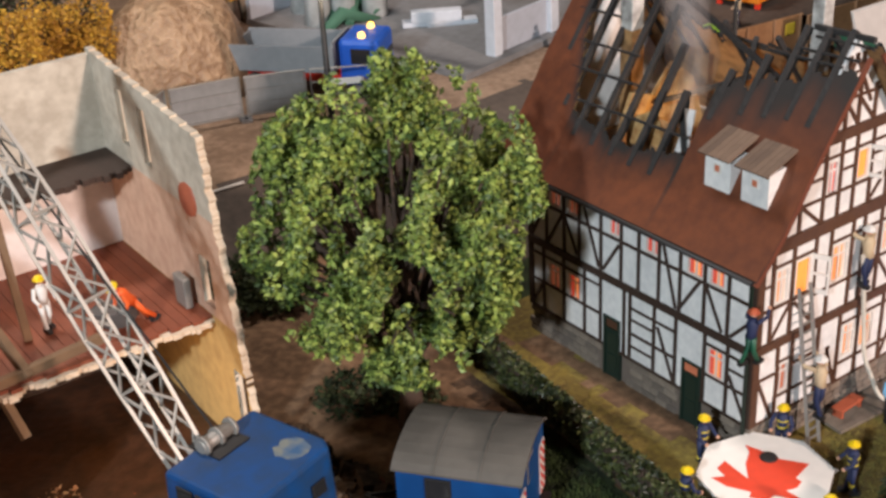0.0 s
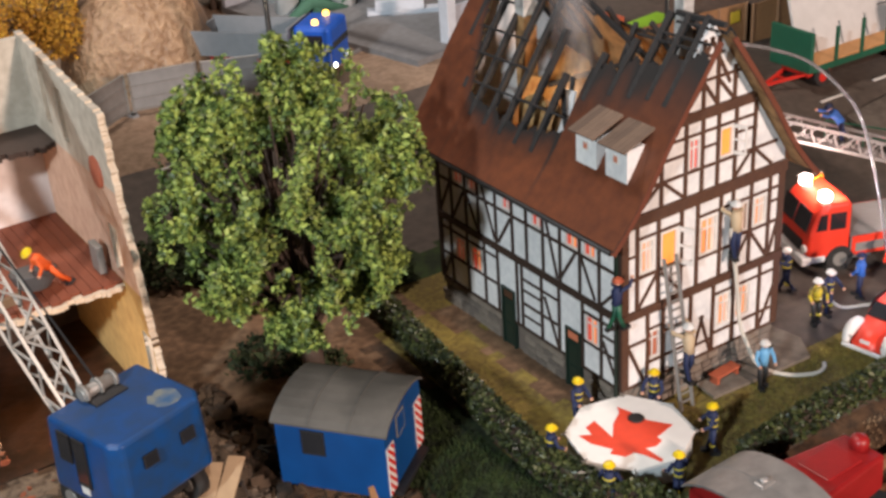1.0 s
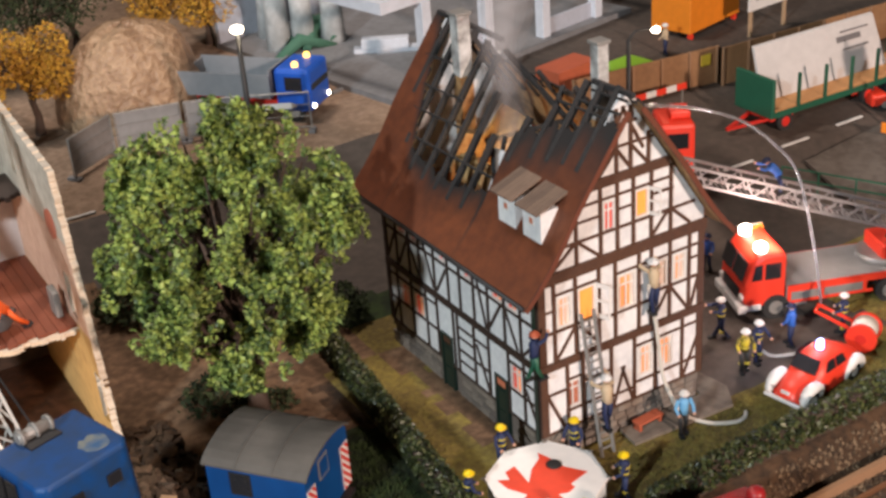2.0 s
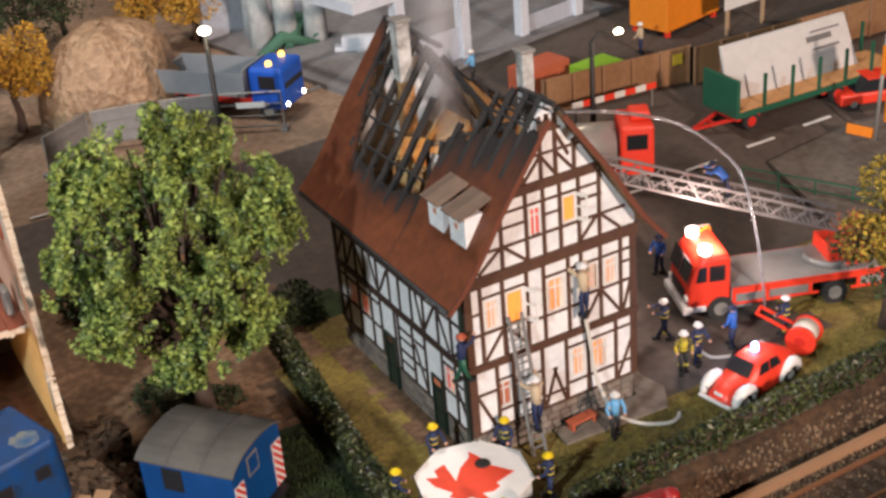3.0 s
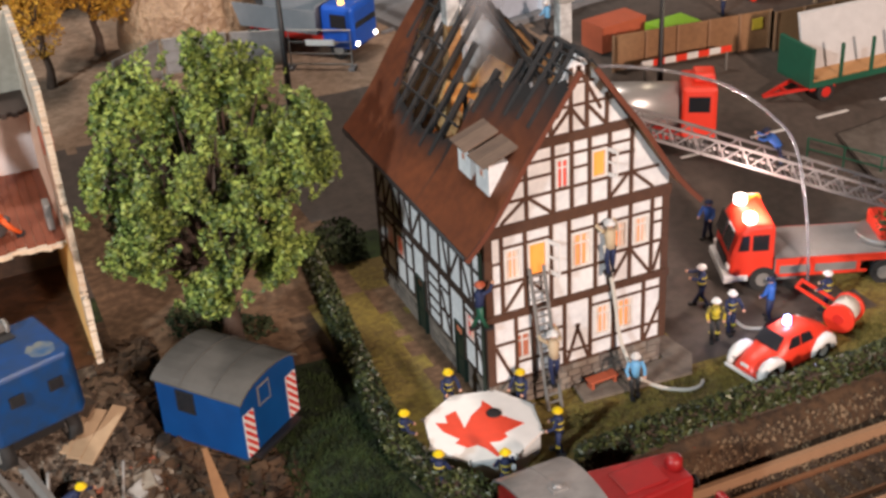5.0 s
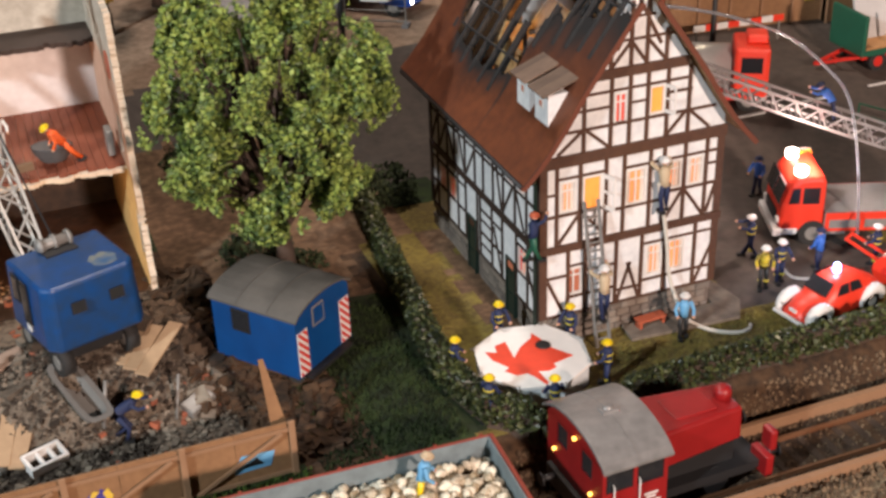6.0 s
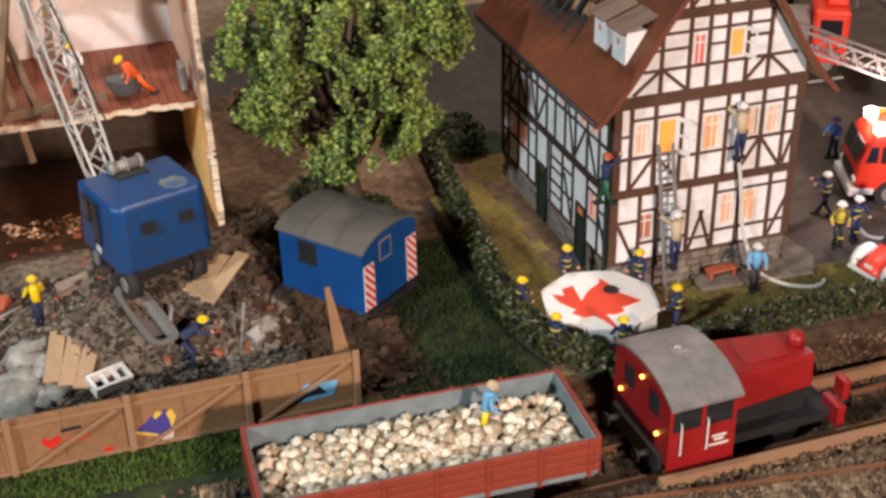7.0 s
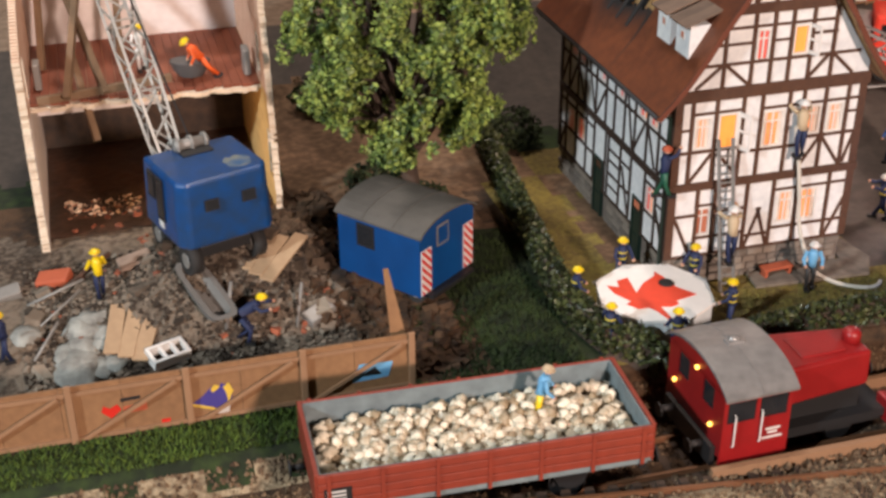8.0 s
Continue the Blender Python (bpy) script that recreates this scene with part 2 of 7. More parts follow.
def part(name, bm, mats, parent=None, label=""):
    ob = new(name, mesh(name, bm, mats) if isinstance(bm, bmesh.types.BMesh) else bm)
    if parent:
        ob.parent = parent
    return tagged(ob, label)


def thing(name, label, category, at=(0, 0, 0), turn=0.0, group="", tilt=(0, 0)):
    ob = new(name)
    ob.empty_display_size = 0.01
    ob.matrix_world = pose(*(Vector(at) * K), tilt[0], tilt[1], turn)
    return tagged(ob, label, category, group)


def solid(name, bm, mats, label, category, at=(0, 0, 0), turn=0.0, group="", kind=""):
    """A thing of one mesh."""
    ob = new(name, mesh(name, bm, mats) if isinstance(bm, bmesh.types.BMesh) else bm)
    ob.matrix_world = pose(*(Vector(at) * K), 0, 0, turn)
    return tagged(ob, label, category, group, kind)


def setting(name, bm, mats, label="", kind="structure"):
    return tagged(part(name, bm, mats), label, "", "", kind)

# ---- ground ----
def smooth(v, a, b):
    t = min(1, max(0, (v - a) / (b - a)))
    return t * t * (3 - 2 * t)


def ground_z(x, y):
    west = smooth(-x, 4.2, 7.4)
    z = -1.05 - 0.55 * west
    z += west * 0.85 * smooth(y, -2.0, 2.6)  # the yard climbs towards the ruin
    z += 1.25 * west * math.exp(-((x + 13.8) / 3.0) ** 2 - ((y - 4.2) / 2.2) ** 2)  # heap under the crane
    z += 1.5 * west * math.exp(-((x + 14.1) / 2.1) ** 2 - ((y - 2.8) / 1.65) ** 2)
    z += (-2.5 - z) * smooth(-y, 3.9, 5.2)
    z += 1.0 * smooth(-y, 8.7, 8.95)  # higher bank in front of the track
    k = smooth(x, 5, 11)
    z += (1 - k) * (1.2 - z) * smooth(y, 17, 25) + k * (1.45 * smooth(y, 6, 15) + 0.8 * smooth(y, 16, 24))
    return z


def ground_kind(x, y):
    w = x + 0.5 * noise.noise((x * 0.9, y * 0.9, 3)), y + 0.5 * noise.noise((x * 0.9, y * 0.9, 9))
    a, b = w
    if a < -8.5 and -4.6 < b < -2.2:
        return 1
    if b < -8.6 or (b < -4.4 and a < -7.5 and b > -5.8):
        return 7
    if min(b, y) < -3.9:
        return 4
    if b > 23.5 and a < 15:
        return 8
    if -10.6 < a < -1 and 9 < b < 19.5:
        return 5
    if b > 11.5 or (a > 7.2 and b > 4.6):
        return 2 if b > 13.5 or a > 7 else 1
    if 7.0 < a < 15 and b > -0.7 and b - 0.1 * a < 4.0:
        return 2
    if -0.9 < a < 0.2 and -0.9 < b < 9:
        return 5
    if -6.6 < a < -3.5 and b < 5.4:
        return 1
    if -10.6 < a < -4.2 and b > 4.2:
        return 5
    if a < -9.6 and -1.8 < b < 8.6:
        return 6
    if a < -3.4:
        return 3
    return 0


bm = B()
xs, ys = [-42 + 0.45 * i for i in range(244)], [-34 + 0.45 * j for j in range(230)]
grid = [[bm.verts.new((x, y, ground_z(x, y) + 0.07 * noise.noise((x * 0.7, y * 0.7, 0)))) for y in ys] for x in xs]
for i in range(len(xs) - 1):
    for j in range(len(ys) - 1):
        f = bm.faces.new((grid[i][j], grid[i + 1][j], grid[i + 1][j + 1], grid[i][j + 1]))
        f.material_index, f.smooth = ground_kind(xs[i] + 0.2, ys[j] + 0.2), True
setting("ground", bm, [GRASS, DARK_GRASS, ROAD, EARTH, EARTH, PATH_EARTH, DUST, GRAVEL, LOT], "scenic ground with grass, earth and asphalt")

# ---- hall around the layout ----
bm = B()
for a in ((-190, -184, -190, 190, -90, 200), (184, 190, -190, 190, -90, 200), (-184, 184, -190, -184, -90, 200), (-184, 184, 184, 190, -90, 200)):
    box(bm, *a)
setting("wall_hall", bm, mat("hall_wall_paint", (0.11, 0.085, 0.06), 0.9))
bm = B()
box(bm, -190, 190, -190, 190, 200, 206)
setting("ceiling", bm, mat("hall_ceiling_paint", (0.14, 0.115, 0.09), 0.9))
bm = B()
box(bm, -190, 190, -190, 190, -96, -90)
setting("floor", bm, mat("hall_floor", (0.16, 0.13, 0.10), 0.6))

# ---- half-timbered house on fire ----
W, L = 6.5, 9.7
house = thing("timbered_house", "white half-timbered house with a burnt-out red roof", "house", (0, 0, -1.1))
H0 = 1.1  # timber work begins this high over the house's base


def clip(poly, a, b, c):
    """Keeps the part of a flat outline (u, z) where a*u + b*z <= c."""
    out = []
    for i, p in enumerate(poly):
        q = poly[(i + 1) % len(poly)]
        dp, dq = a * p[0] + b * p[1] - c, a * q[0] + b * q[1] - c
        if dp <= 0:
            out.append(p)
        if dp * dq < 0:
            t = dp / (dp - dq)
            out.append((p[0] + t * (q[0] - p[0]), p[1] + t * (q[1] - p[1])))
    return out


def wall_panel(bm, u0, u1, z0, z1, holes, place, deep, cuts=()):
    """A wall with openings; place(u, z) gives the outer face, deep the way inwards."""
    us = sorted({u0, u1, *(v for h in holes for v in h[:2])})
    zs = sorted({z0, z1, *(v for h in holes for v in h[2:])})
    for a, b in zip(us, us[1:]):
        for c, d in zip(zs, zs[1:]):
            if any(h[0] <= a and b <= h[1] and h[2] <= c and d <= h[3] for h in holes):
                continue
            poly = [(a, c), (b, c), (b, d), (a, d)]
            for k in cuts:
                poly = clip(poly, *k) if poly else poly
            if len(poly) > 2:
                extrude(bm, [place(*p) for p in poly], deep)


def gable_at(u, z):
    return (u, 0.0, z + H0)


def side_at(u, z):
    return (0.0, u, z + H0)


def weld(bm):
    bmesh.ops.remove_doubles(bm, verts=bm.verts, dist=0.0006)
    return bm


SLOPE = 1.47  # roof pitch
ROOF_CUTS = ((-SLOPE, 1, 6.1), (SLOPE, 1, 6.1 + SLOPE * W))
# windows of the gable: from, to, sill, head, kind
GABLE_WINDOWS = [(0.90, 1.50, 0.72, 1.72, "dim"), (3.85, 4.45, 0.78, 1.92, "lit"), (4.60, 5.30, 0.78, 1.92, "lit"),
                 (0.66, 1.22, 3.78, 4.86, "lit"), (1.46, 2.14, 3.68, 4.90, "open"), (2.98, 3.72, 3.58, 4.82, "lit"),
                 (4.44, 4.98, 3.85, 4.82, "lit"), (5.24, 5.80, 3.82, 4.82, "lit"), (2.48, 2.92, 6.50, 7.52, "red"), (3.70, 4.24, 6.58, 7.54, "open")]
SIDE_WINDOWS = [(8.12, 8.70, 1.02, 1.95, "dim"), (7.15, 7.72, 1.02, 1.95, "lit"), (1.06, 1.68, 1.02, 2.02, "lit"), (8.05, 8.62, 4.02, 4.90, "dim"),
                (7.18, 7.74, 4.02, 4.90, "dim"), (5.36, 5.84, 4.02, 4.95, "pale"), (3.74, 4.28, 4.02, 4.95, "pale"), (1.96, 2.60, 4.00, 4.95, "lit"), (1.15, 1.74, 4.00, 4.95, "lit")]
DOORS = [(5.32, 6.02, -1.05, 1.15), (1.92, 2.62, -1.05, 1.15)]

bm = B()
wall_panel(bm, 0, W, 0, 11, [w[:4] for w in GABLE_WINDOWS], gable_at, (0, 0.22, 0), ROOF_CUTS)
weld(bm)
part("gable_wall", bm, PLASTER, house)
bm = B()
wall_panel(bm, 0.22, L - 0.22, 0, 5.6, [w[:4] for w in SIDE_WINDOWS] + [(d[0], d[1], 0, d[3]) for d in DOORS], side_at, (0.22, 0, 0))
weld(bm)
part("side_wall", bm, PLASTER, house)
bm = B()
wall_panel(bm, 0.22, L - 0.22, 0, 5.6, [], lambda u, z: (W, u, z + H0), (-0.22, 0, 0))
part("side_wall", bm, PLASTER, house)
bm = B()
wall_panel(bm, 0, W, 0, 11, [], lambda u, z: (u, L, z + H0), (0, -0.22, 0), ROOF_CUTS)
part("gable_wall", bm, PLASTER, house)
bm = B()
box(bm, 0.25, W - 0.25, 0.25, L - 0.25, 5.3 + H0, 5.5 + H0)
part("attic_floor", bm, INSIDE, house, "scorched orange-brown attic floor")
for a, b in ((3.4, 3.55), (7.0, 7.15)):
    bm = B()
    extrude(bm, [(1.2, a, 5.5 + H0), (5.3, a, 5.5 + H0), (4.6, a, 7.6 + H0), (3.7, a, 8.3 + H0), (2.9, a, 7.4 + H0), (2.0, a, 7.7 + H0), (1.5, a, 6.6 + H0)], (0, b - a, 0))
    part("partition", bm, PAPER, house, "scorched pale wallpapered partition with a burnt top edge")
bm = B()
extrude(bm, [(1.3, 4.6, 5.5 + H0), (1.3, 6.6, 5.5 + H0), (1.3, 6.5, 7.2 + H0), (1.3, 5.4, 7.8 + H0), (1.3, 4.9, 6.6 + H0)], (0.12, 0, 0))
part("partition", bm, PAPER, house)
for p, q, w, m in (((1.0, 4.3, 5.5), (1.9, 4.6, 7.9), 0.55, PLASTER), ((0.9, 5.2, 5.5), (1.6, 5.0, 7.4), 0.9, INSIDE), ((0.8, 3.9, 5.5), (1.2, 4.0, 6.7), 0.5, mat("bright_scorched_board", (0.62, 0.25, 0.05), 0.8))):
    bm = B()
    beam(bm, (p[0], p[1], p[2] + H0), (q[0], q[1], q[2] + H0), w, 0.06, up=(-1, 0, 0.3))
    part("leaning_board", bm, m, house, "leaning scorched board in the attic")

# timber frame of the gable, storey by storey
GABLE_POSTS = {(0, 2.4): (0.10, 0.98, 1.60, 2.72, 3.66, 4.52, 5.66, 6.40), (2.65, 5.4): (0.10, 0.55, 1.36, 2.26, 2.90, 3.84, 4.34, 5.10, 5.90, 6.40),
               (5.78, 8.05): (1.44, 2.36, 3.00, 3.62, 4.32, 5.10), (8.35, 10.6): (2.30, 2.98, 3.52, 4.20)}
for (z0, z1), posts in GABLE_POSTS.items():
    for u in posts:
        bm = B()
        top = min(z1, 6.0 + SLOPE * min(u, W - u))
        w = 0.26 if u in (0.10, 6.40) else 0.13
        box(bm, u - w / 2, u + w / 2, -0.045, 0.02, z0 + H0, top + H0)
        part("post", bm, TIMBER, house)
GABLE_RAILS = [(0, 0.07, 0, W), (1.46, 0.10, 0.1, 0.95), (1.78, 0.08, 0.98, 1.6), (0.62, 0.10, 0.95, 2.7), (1.5, 0.1, 1.6, 2.75), (0.60, 0.10, 3.7, 6.4), (1.98, 0.09, 3.7, 6.4), (0.45, 0.09, 2.75, 3.7),
               (3.68, 0.11, 0.1, 2.3), (3.50, 0.10, 2.3, 4.35), (3.74, 0.11, 4.35, 6.4), (4.95, 0.09, 0.5, 2.3), (4.90, 0.09, 2.9, 6.4), (4.45, 0.08, 5.9, 6.4), (4.45, 0.08, 0.1, 0.55),
               (6.48, 0.10, 0.45, 6.1), (7.60, 0.09, 1.5, 5.1), (7.1, 0.09, 1.0, 2.4), (7.2, 0.09, 4.3, 5.2), (7.1, 0.08, 3.0, 3.65), (9.15, 0.09, 2.1, 4.4), (9.85, 0.08, 2.75, 3.75)]
for z, h, a, b in GABLE_RAILS:
    bm = B()
    box(bm, a, b, -0.035, 0.02, z - h / 2 + 0.03 + H0, z + h / 2 + 0.03 + H0)
    part("rail", bm, TIMBER, house)
for z0, z1, a, b in ((2.40, 2.66, -0.06, W + 0.06), (5.40, 5.78, -0.06, W + 0.06), (8.05, 8.36, 1.52, 4.98)):
    bm = B()
    box(bm, a, b, -0.10, 0.02, z0 + H0, z1 + H0)
    part("storey_beam", bm, TIMBER, house)
GABLE_BRACES = [(0.25, 1.4, 0.85, 0.05), (2.80, 0.05, 3.25, 1.45), (3.60, 0.05, 3.15, 1.45), (5.72, 0.05, 6.35, 1.5), (0.62, 2.7, 1.3, 3.6), (1.5, 3.6, 2.2, 2.8), (4.40, 2.7, 5.05, 3.7), (5.15, 3.7, 5.85, 2.7),
                (6.0, 2.7, 6.35, 3.9), (0.55, 5.8, 1.4, 6.5), (1.5, 6.5, 2.3, 5.8), (4.35, 5.8, 5.0, 6.5), (5.15, 6.5, 5.9, 5.8), (2.35, 8.4, 2.95, 9.1), (4.15, 8.4, 3.55, 9.1), (3.0, 9.1, 3.5, 8.4), (2.5, 8.9, 3.3, 10.4), (4.0, 8.9, 3.2, 10.4)]
for a, za, b, zb in GABLE_BRACES:
    bm = B()
    beam(bm, (a, -0.012, za + H0), (b, -0.012, zb + H0), 0.05, 0.11, up=(1, 0, 0.01))
    part("brace", bm, TIMBER, house)
# timber frame of the long side
SIDE_POSTS = {(0, 2.35): (0.12, 0.92, 1.80, 2.95, 3.84, 4.88, 5.14, 6.20, 6.95, 7.95, 8.95, 9.58), (2.62, 5.5): (0.12, 1.00, 1.90, 2.85, 3.70, 4.55, 5.30, 6.20, 7.20, 7.92, 8.78, 9.58)}
for (z0, z1), posts in SIDE_POSTS.items():
    for u in posts:
        bm = B()
        w = 0.24 if u in (0.12, 9.58) else 0.12
        box(bm, -0.045, 0.02, u - w / 2, u + w / 2, z0 + H0, z1 + H0)
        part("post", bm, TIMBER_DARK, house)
for z, h, a, b in ((0.02, 0.10, 0, 1.9), (0.02, 0.10, 2.65, 5.3), (0.02, 0.1, 6.05, 9.7), (2.48, 0.26, 0, 9.7), (1.05, 0.10, 6.2, 9.6), (0.95, 0.1, 2.95, 4.9), (1.02, 0.1, 0.1, 1.85),
                   (1.85, 0.09, 2.95, 4.85), (2.05, 0.08, 6.3, 9.6), (2.05, 0.09, 0.1, 1.8), (3.95, 0.11, 0, 9.7), (1.45, 0.08, 3.9, 4.9), (5.05, 0.16, 0, 9.7), (0.5, 0.08, 3.9, 4.9), (1.6, 0.08, 0.1, 0.9)):
    bm = B()
    box(bm, -0.06 if h > 0.2 else -0.035, 0.02, a, b, z - h / 2 + H0, z + h / 2 + H0)
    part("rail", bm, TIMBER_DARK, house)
for a, za, b, zb in ((2.9, 2.65, 2.1, 3.9), (3.0, 2.65, 3.65, 4.9), (1.85, 3.9, 1.2, 2.65), (0.2, 3.4, 0.9, 2.65), (6.3, 2.7, 7.0, 4.6), (8.0, 3.9, 8.7, 2.7), (7.9, 3.9, 7.3, 2.7), (8.85, 3.9, 9.5, 2.7), (3.0, 0.1, 3.7, 1.7), (0.2, 0.2, 0.85, 1.4), (9.0, 1.0, 9.5, 0.1), (6.1, 2.7, 5.4, 3.8)):
    bm = B()
    beam(bm, (-0.012, a, za + H0), (-0.012, b, zb + H0), 0.05, 0.11, up=(0, 1, 0.01))
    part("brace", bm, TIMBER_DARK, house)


def window(u0, u1, z0, z1, kind, place, out):
    """A window in its opening: frame, pane, glazing bars, curtains or open sashes."""
    n = Vector(out)
    along = Vector(place(1, 0)) - Vector(place(0, 0))

    def bar(bm, a, b, c, d, depth, back):
        pts = [Vector(place(*q)) - n * back for q in ((a, c), (b, c), (b, d), (a, d))]
        extrude(bm, pts, n * depth)
    fr = B()
    e = 0.06
    for a in ((u0, u0 + e, z0, z1), (u1 - e, u1, z0, z1), (u0 + e, u1 - e, z0, z0 + e), (u0 + e, u1 - e, z1 - e, z1)):
        bar(fr, *a, 0.08, 0.06)
    wnd = part("window", fr, FRAME_WHITE, house)
    bm = B()
    bar(bm, u0 + e, u1 - e, z0 + e, z1 - e, 0.02, 0.09)
    film = {"lit": LIT, "open": LIT_HOT, "dim": LIT_DIM, "red": CURTAIN_RED, "pale": CURTAIN}[kind]
    part("pane", bm, film, wnd, "glowing warm window film")
    um = (u0 + u1) / 2
    if kind != "open":
        bm = B()
        bar(bm, um - 0.025, um + 0.025, z0 + e, z1 - e, 0.05, 0.06)
        part("glazing_bar", bm, FRAME_WHITE, wnd)
        bm = B()
        zt = z0 + 0.68 * (z1 - z0)
        bar(bm, u0 + e, um - 0.025, zt, zt + 0.04, 0.05, 0.06), bar(bm, um + 0.025, u1 - e, zt, zt + 0.04, 0.05, 0.06)
        part("glazing_bar", bm, FRAME_WHITE, wnd)
        if kind in ("lit", "pale"):
            for a, b in ((u0 + e, u0 + e + 0.13), (u1 - e - 0.13, u1 - e)):
                bm = B()
                bar(bm, a, b, z0 + e, z1 - e, 0.012, 0.066)
                part("curtain", bm, CURTAIN_RED if kind == "pale" or place is side_at else CURTAIN, wnd)
    else:
        # the sash stands open into the air on the far side
        bm = B()
        base = Vector(place(u1, z0))
        d = (n * 0.9 + along * 0.35).normalized() * (u1 - u0) * 0.75
        t = along * 0.04
        hgt = Vector((0, 0, z1 - z0))
        for lo, hi, p, q in ((0, 0.1, 0, 1), (0.9, 1, 0, 1), (0.1, 0.9, 0, 0.12), (0.1, 0.9, 0.88, 1), (0.1, 0.9, 0.47, 0.53)):
            extrude(bm, [base + d * lo + hgt * p, base + d * hi + hgt * p, base + d * hi + hgt * q, base + d * lo + hgt * q], t)
        part("open_sash", bm, FRAME_WHITE, wnd)


for w in GABLE_WINDOWS:
    window(*w, gable_at, (0, -1, 0))
for w in SIDE_WINDOWS:
    window(*w, side_at, (-1, 0, 0))
for u0, u1, z0, z1 in DOORS:
    bm = B()
    for a in ((u0 - 0.02, u0 + 0.07), (u1 - 0.07, u1 + 0.02)):
        box(bm, -0.06, 0.1, *a, z0 + H0, z1 + H0)
    box(bm, -0.06, 0.1, u0 + 0.07, u1 - 0.07, z1 - 0.08 + H0, z1 + H0)
    door = part("door_frame", bm, GREEN_DOOR, house)
    bm = B()
    box(bm, 0.0, 0.08, u0 + 0.07, u1 - 0.07, z0 + H0, z1 - 0.45 + H0)
    box(bm, -0.03, 0.0, u0 + 0.14, u1 - 0.14, z0 + 0.15 + H0, z0 + 0.85 + H0), box(bm, -0.03, 0.0, u0 + 0.14, u1 - 0.14, z0 + 0.95 + H0, z1 - 0.55 + H0)
    part("door_leaf", bm, GREEN_DOOR, door, "dark green panelled door")
    bm = B()
    box(bm, 0.0, 0.06, u0 + 0.07, u1 - 0.07, z1 - 0.40 + H0, z1 - 0.08 + H0)
    part("fanlight", bm, LIT_DIM if u0 < 3 else TIMBER, door)

# roof: the left slope is burnt open between a jagged front part and a strip at the back
RIDGE_X, RIDGE_Z, EAVE_X, EAVE_Z = 3.25, 10.95, -0.86, 5.35


def roof_point(s, y, side=1, lift=0.0):
    """s 0 at the eave, 1 at the ridge; the foot of the roof is a little flatter."""
    x = EAVE_X + (RIDGE_X - EAVE_X) * s
    z = EAVE_Z + (RIDGE_Z - EAVE_Z) * (s - 0.055 * math.sin(min(1, s / 0.5) * math.pi))
    z += 0.10 * math.sin(min(1, s / 0.5) * math.pi)
    return (x if side > 0 else W - x, y, z + H0 + lift)


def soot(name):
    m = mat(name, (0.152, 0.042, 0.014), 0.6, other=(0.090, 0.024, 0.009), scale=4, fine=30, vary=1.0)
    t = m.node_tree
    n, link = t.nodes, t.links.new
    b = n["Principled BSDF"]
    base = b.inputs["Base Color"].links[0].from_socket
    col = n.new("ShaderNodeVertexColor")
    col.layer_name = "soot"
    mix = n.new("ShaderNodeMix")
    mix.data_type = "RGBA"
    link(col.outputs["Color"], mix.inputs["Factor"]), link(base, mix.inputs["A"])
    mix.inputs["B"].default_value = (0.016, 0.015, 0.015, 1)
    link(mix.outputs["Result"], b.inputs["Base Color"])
    # tile courses as relief
    at, wave, bump = n.new("ShaderNodeTexCoord"), n.new("ShaderNodeTexWave"), n.new("ShaderNodeBump")
    wave.bands_direction, wave.wave_profile = "Z", "SAW"
    wave.inputs["Scale"].default_value, wave.inputs["Distortion"].default_value = 1.9 / K / 6.283, 0.25
    link(at.outputs["Object"], wave.inputs["Vector"]), link(wave.outputs["Fac"], bump.inputs["Height"])
    bump.inputs["Distance"].default_value, bump.inputs["Strength"].default_value = 0.04 * K, 0.8
    link(bump.outputs[0], b.inputs["Normal"])
    return m


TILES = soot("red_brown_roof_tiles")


def burn_line(y, side):
    """How far up the slope the roof still stands, and the soot below that edge."""
    r = 0.05 * noise.noise((y * 2.3, side * 5, 1.0)) + 0.03 * noise.noise((y * 7.1, side, 2.0))
    if side > 0:
        if y < 3.5:
            return 0.83 - 0.055 * y + r
        if y < 8.2:
            return 0.31 + 0.02 * abs(y - 5.8) + r
        return min(1.0, 0.40 + (y - 8.2) * 0.36 + r)
    if y < 2.2:
        return 0.93 - 0.05 * y + r
    if y < 8.6:
        return 0.70 + 0.02 * abs(y - 5) + 2 * r
    return min(1.0, 0.78 + (y - 8.6) * 0.2)


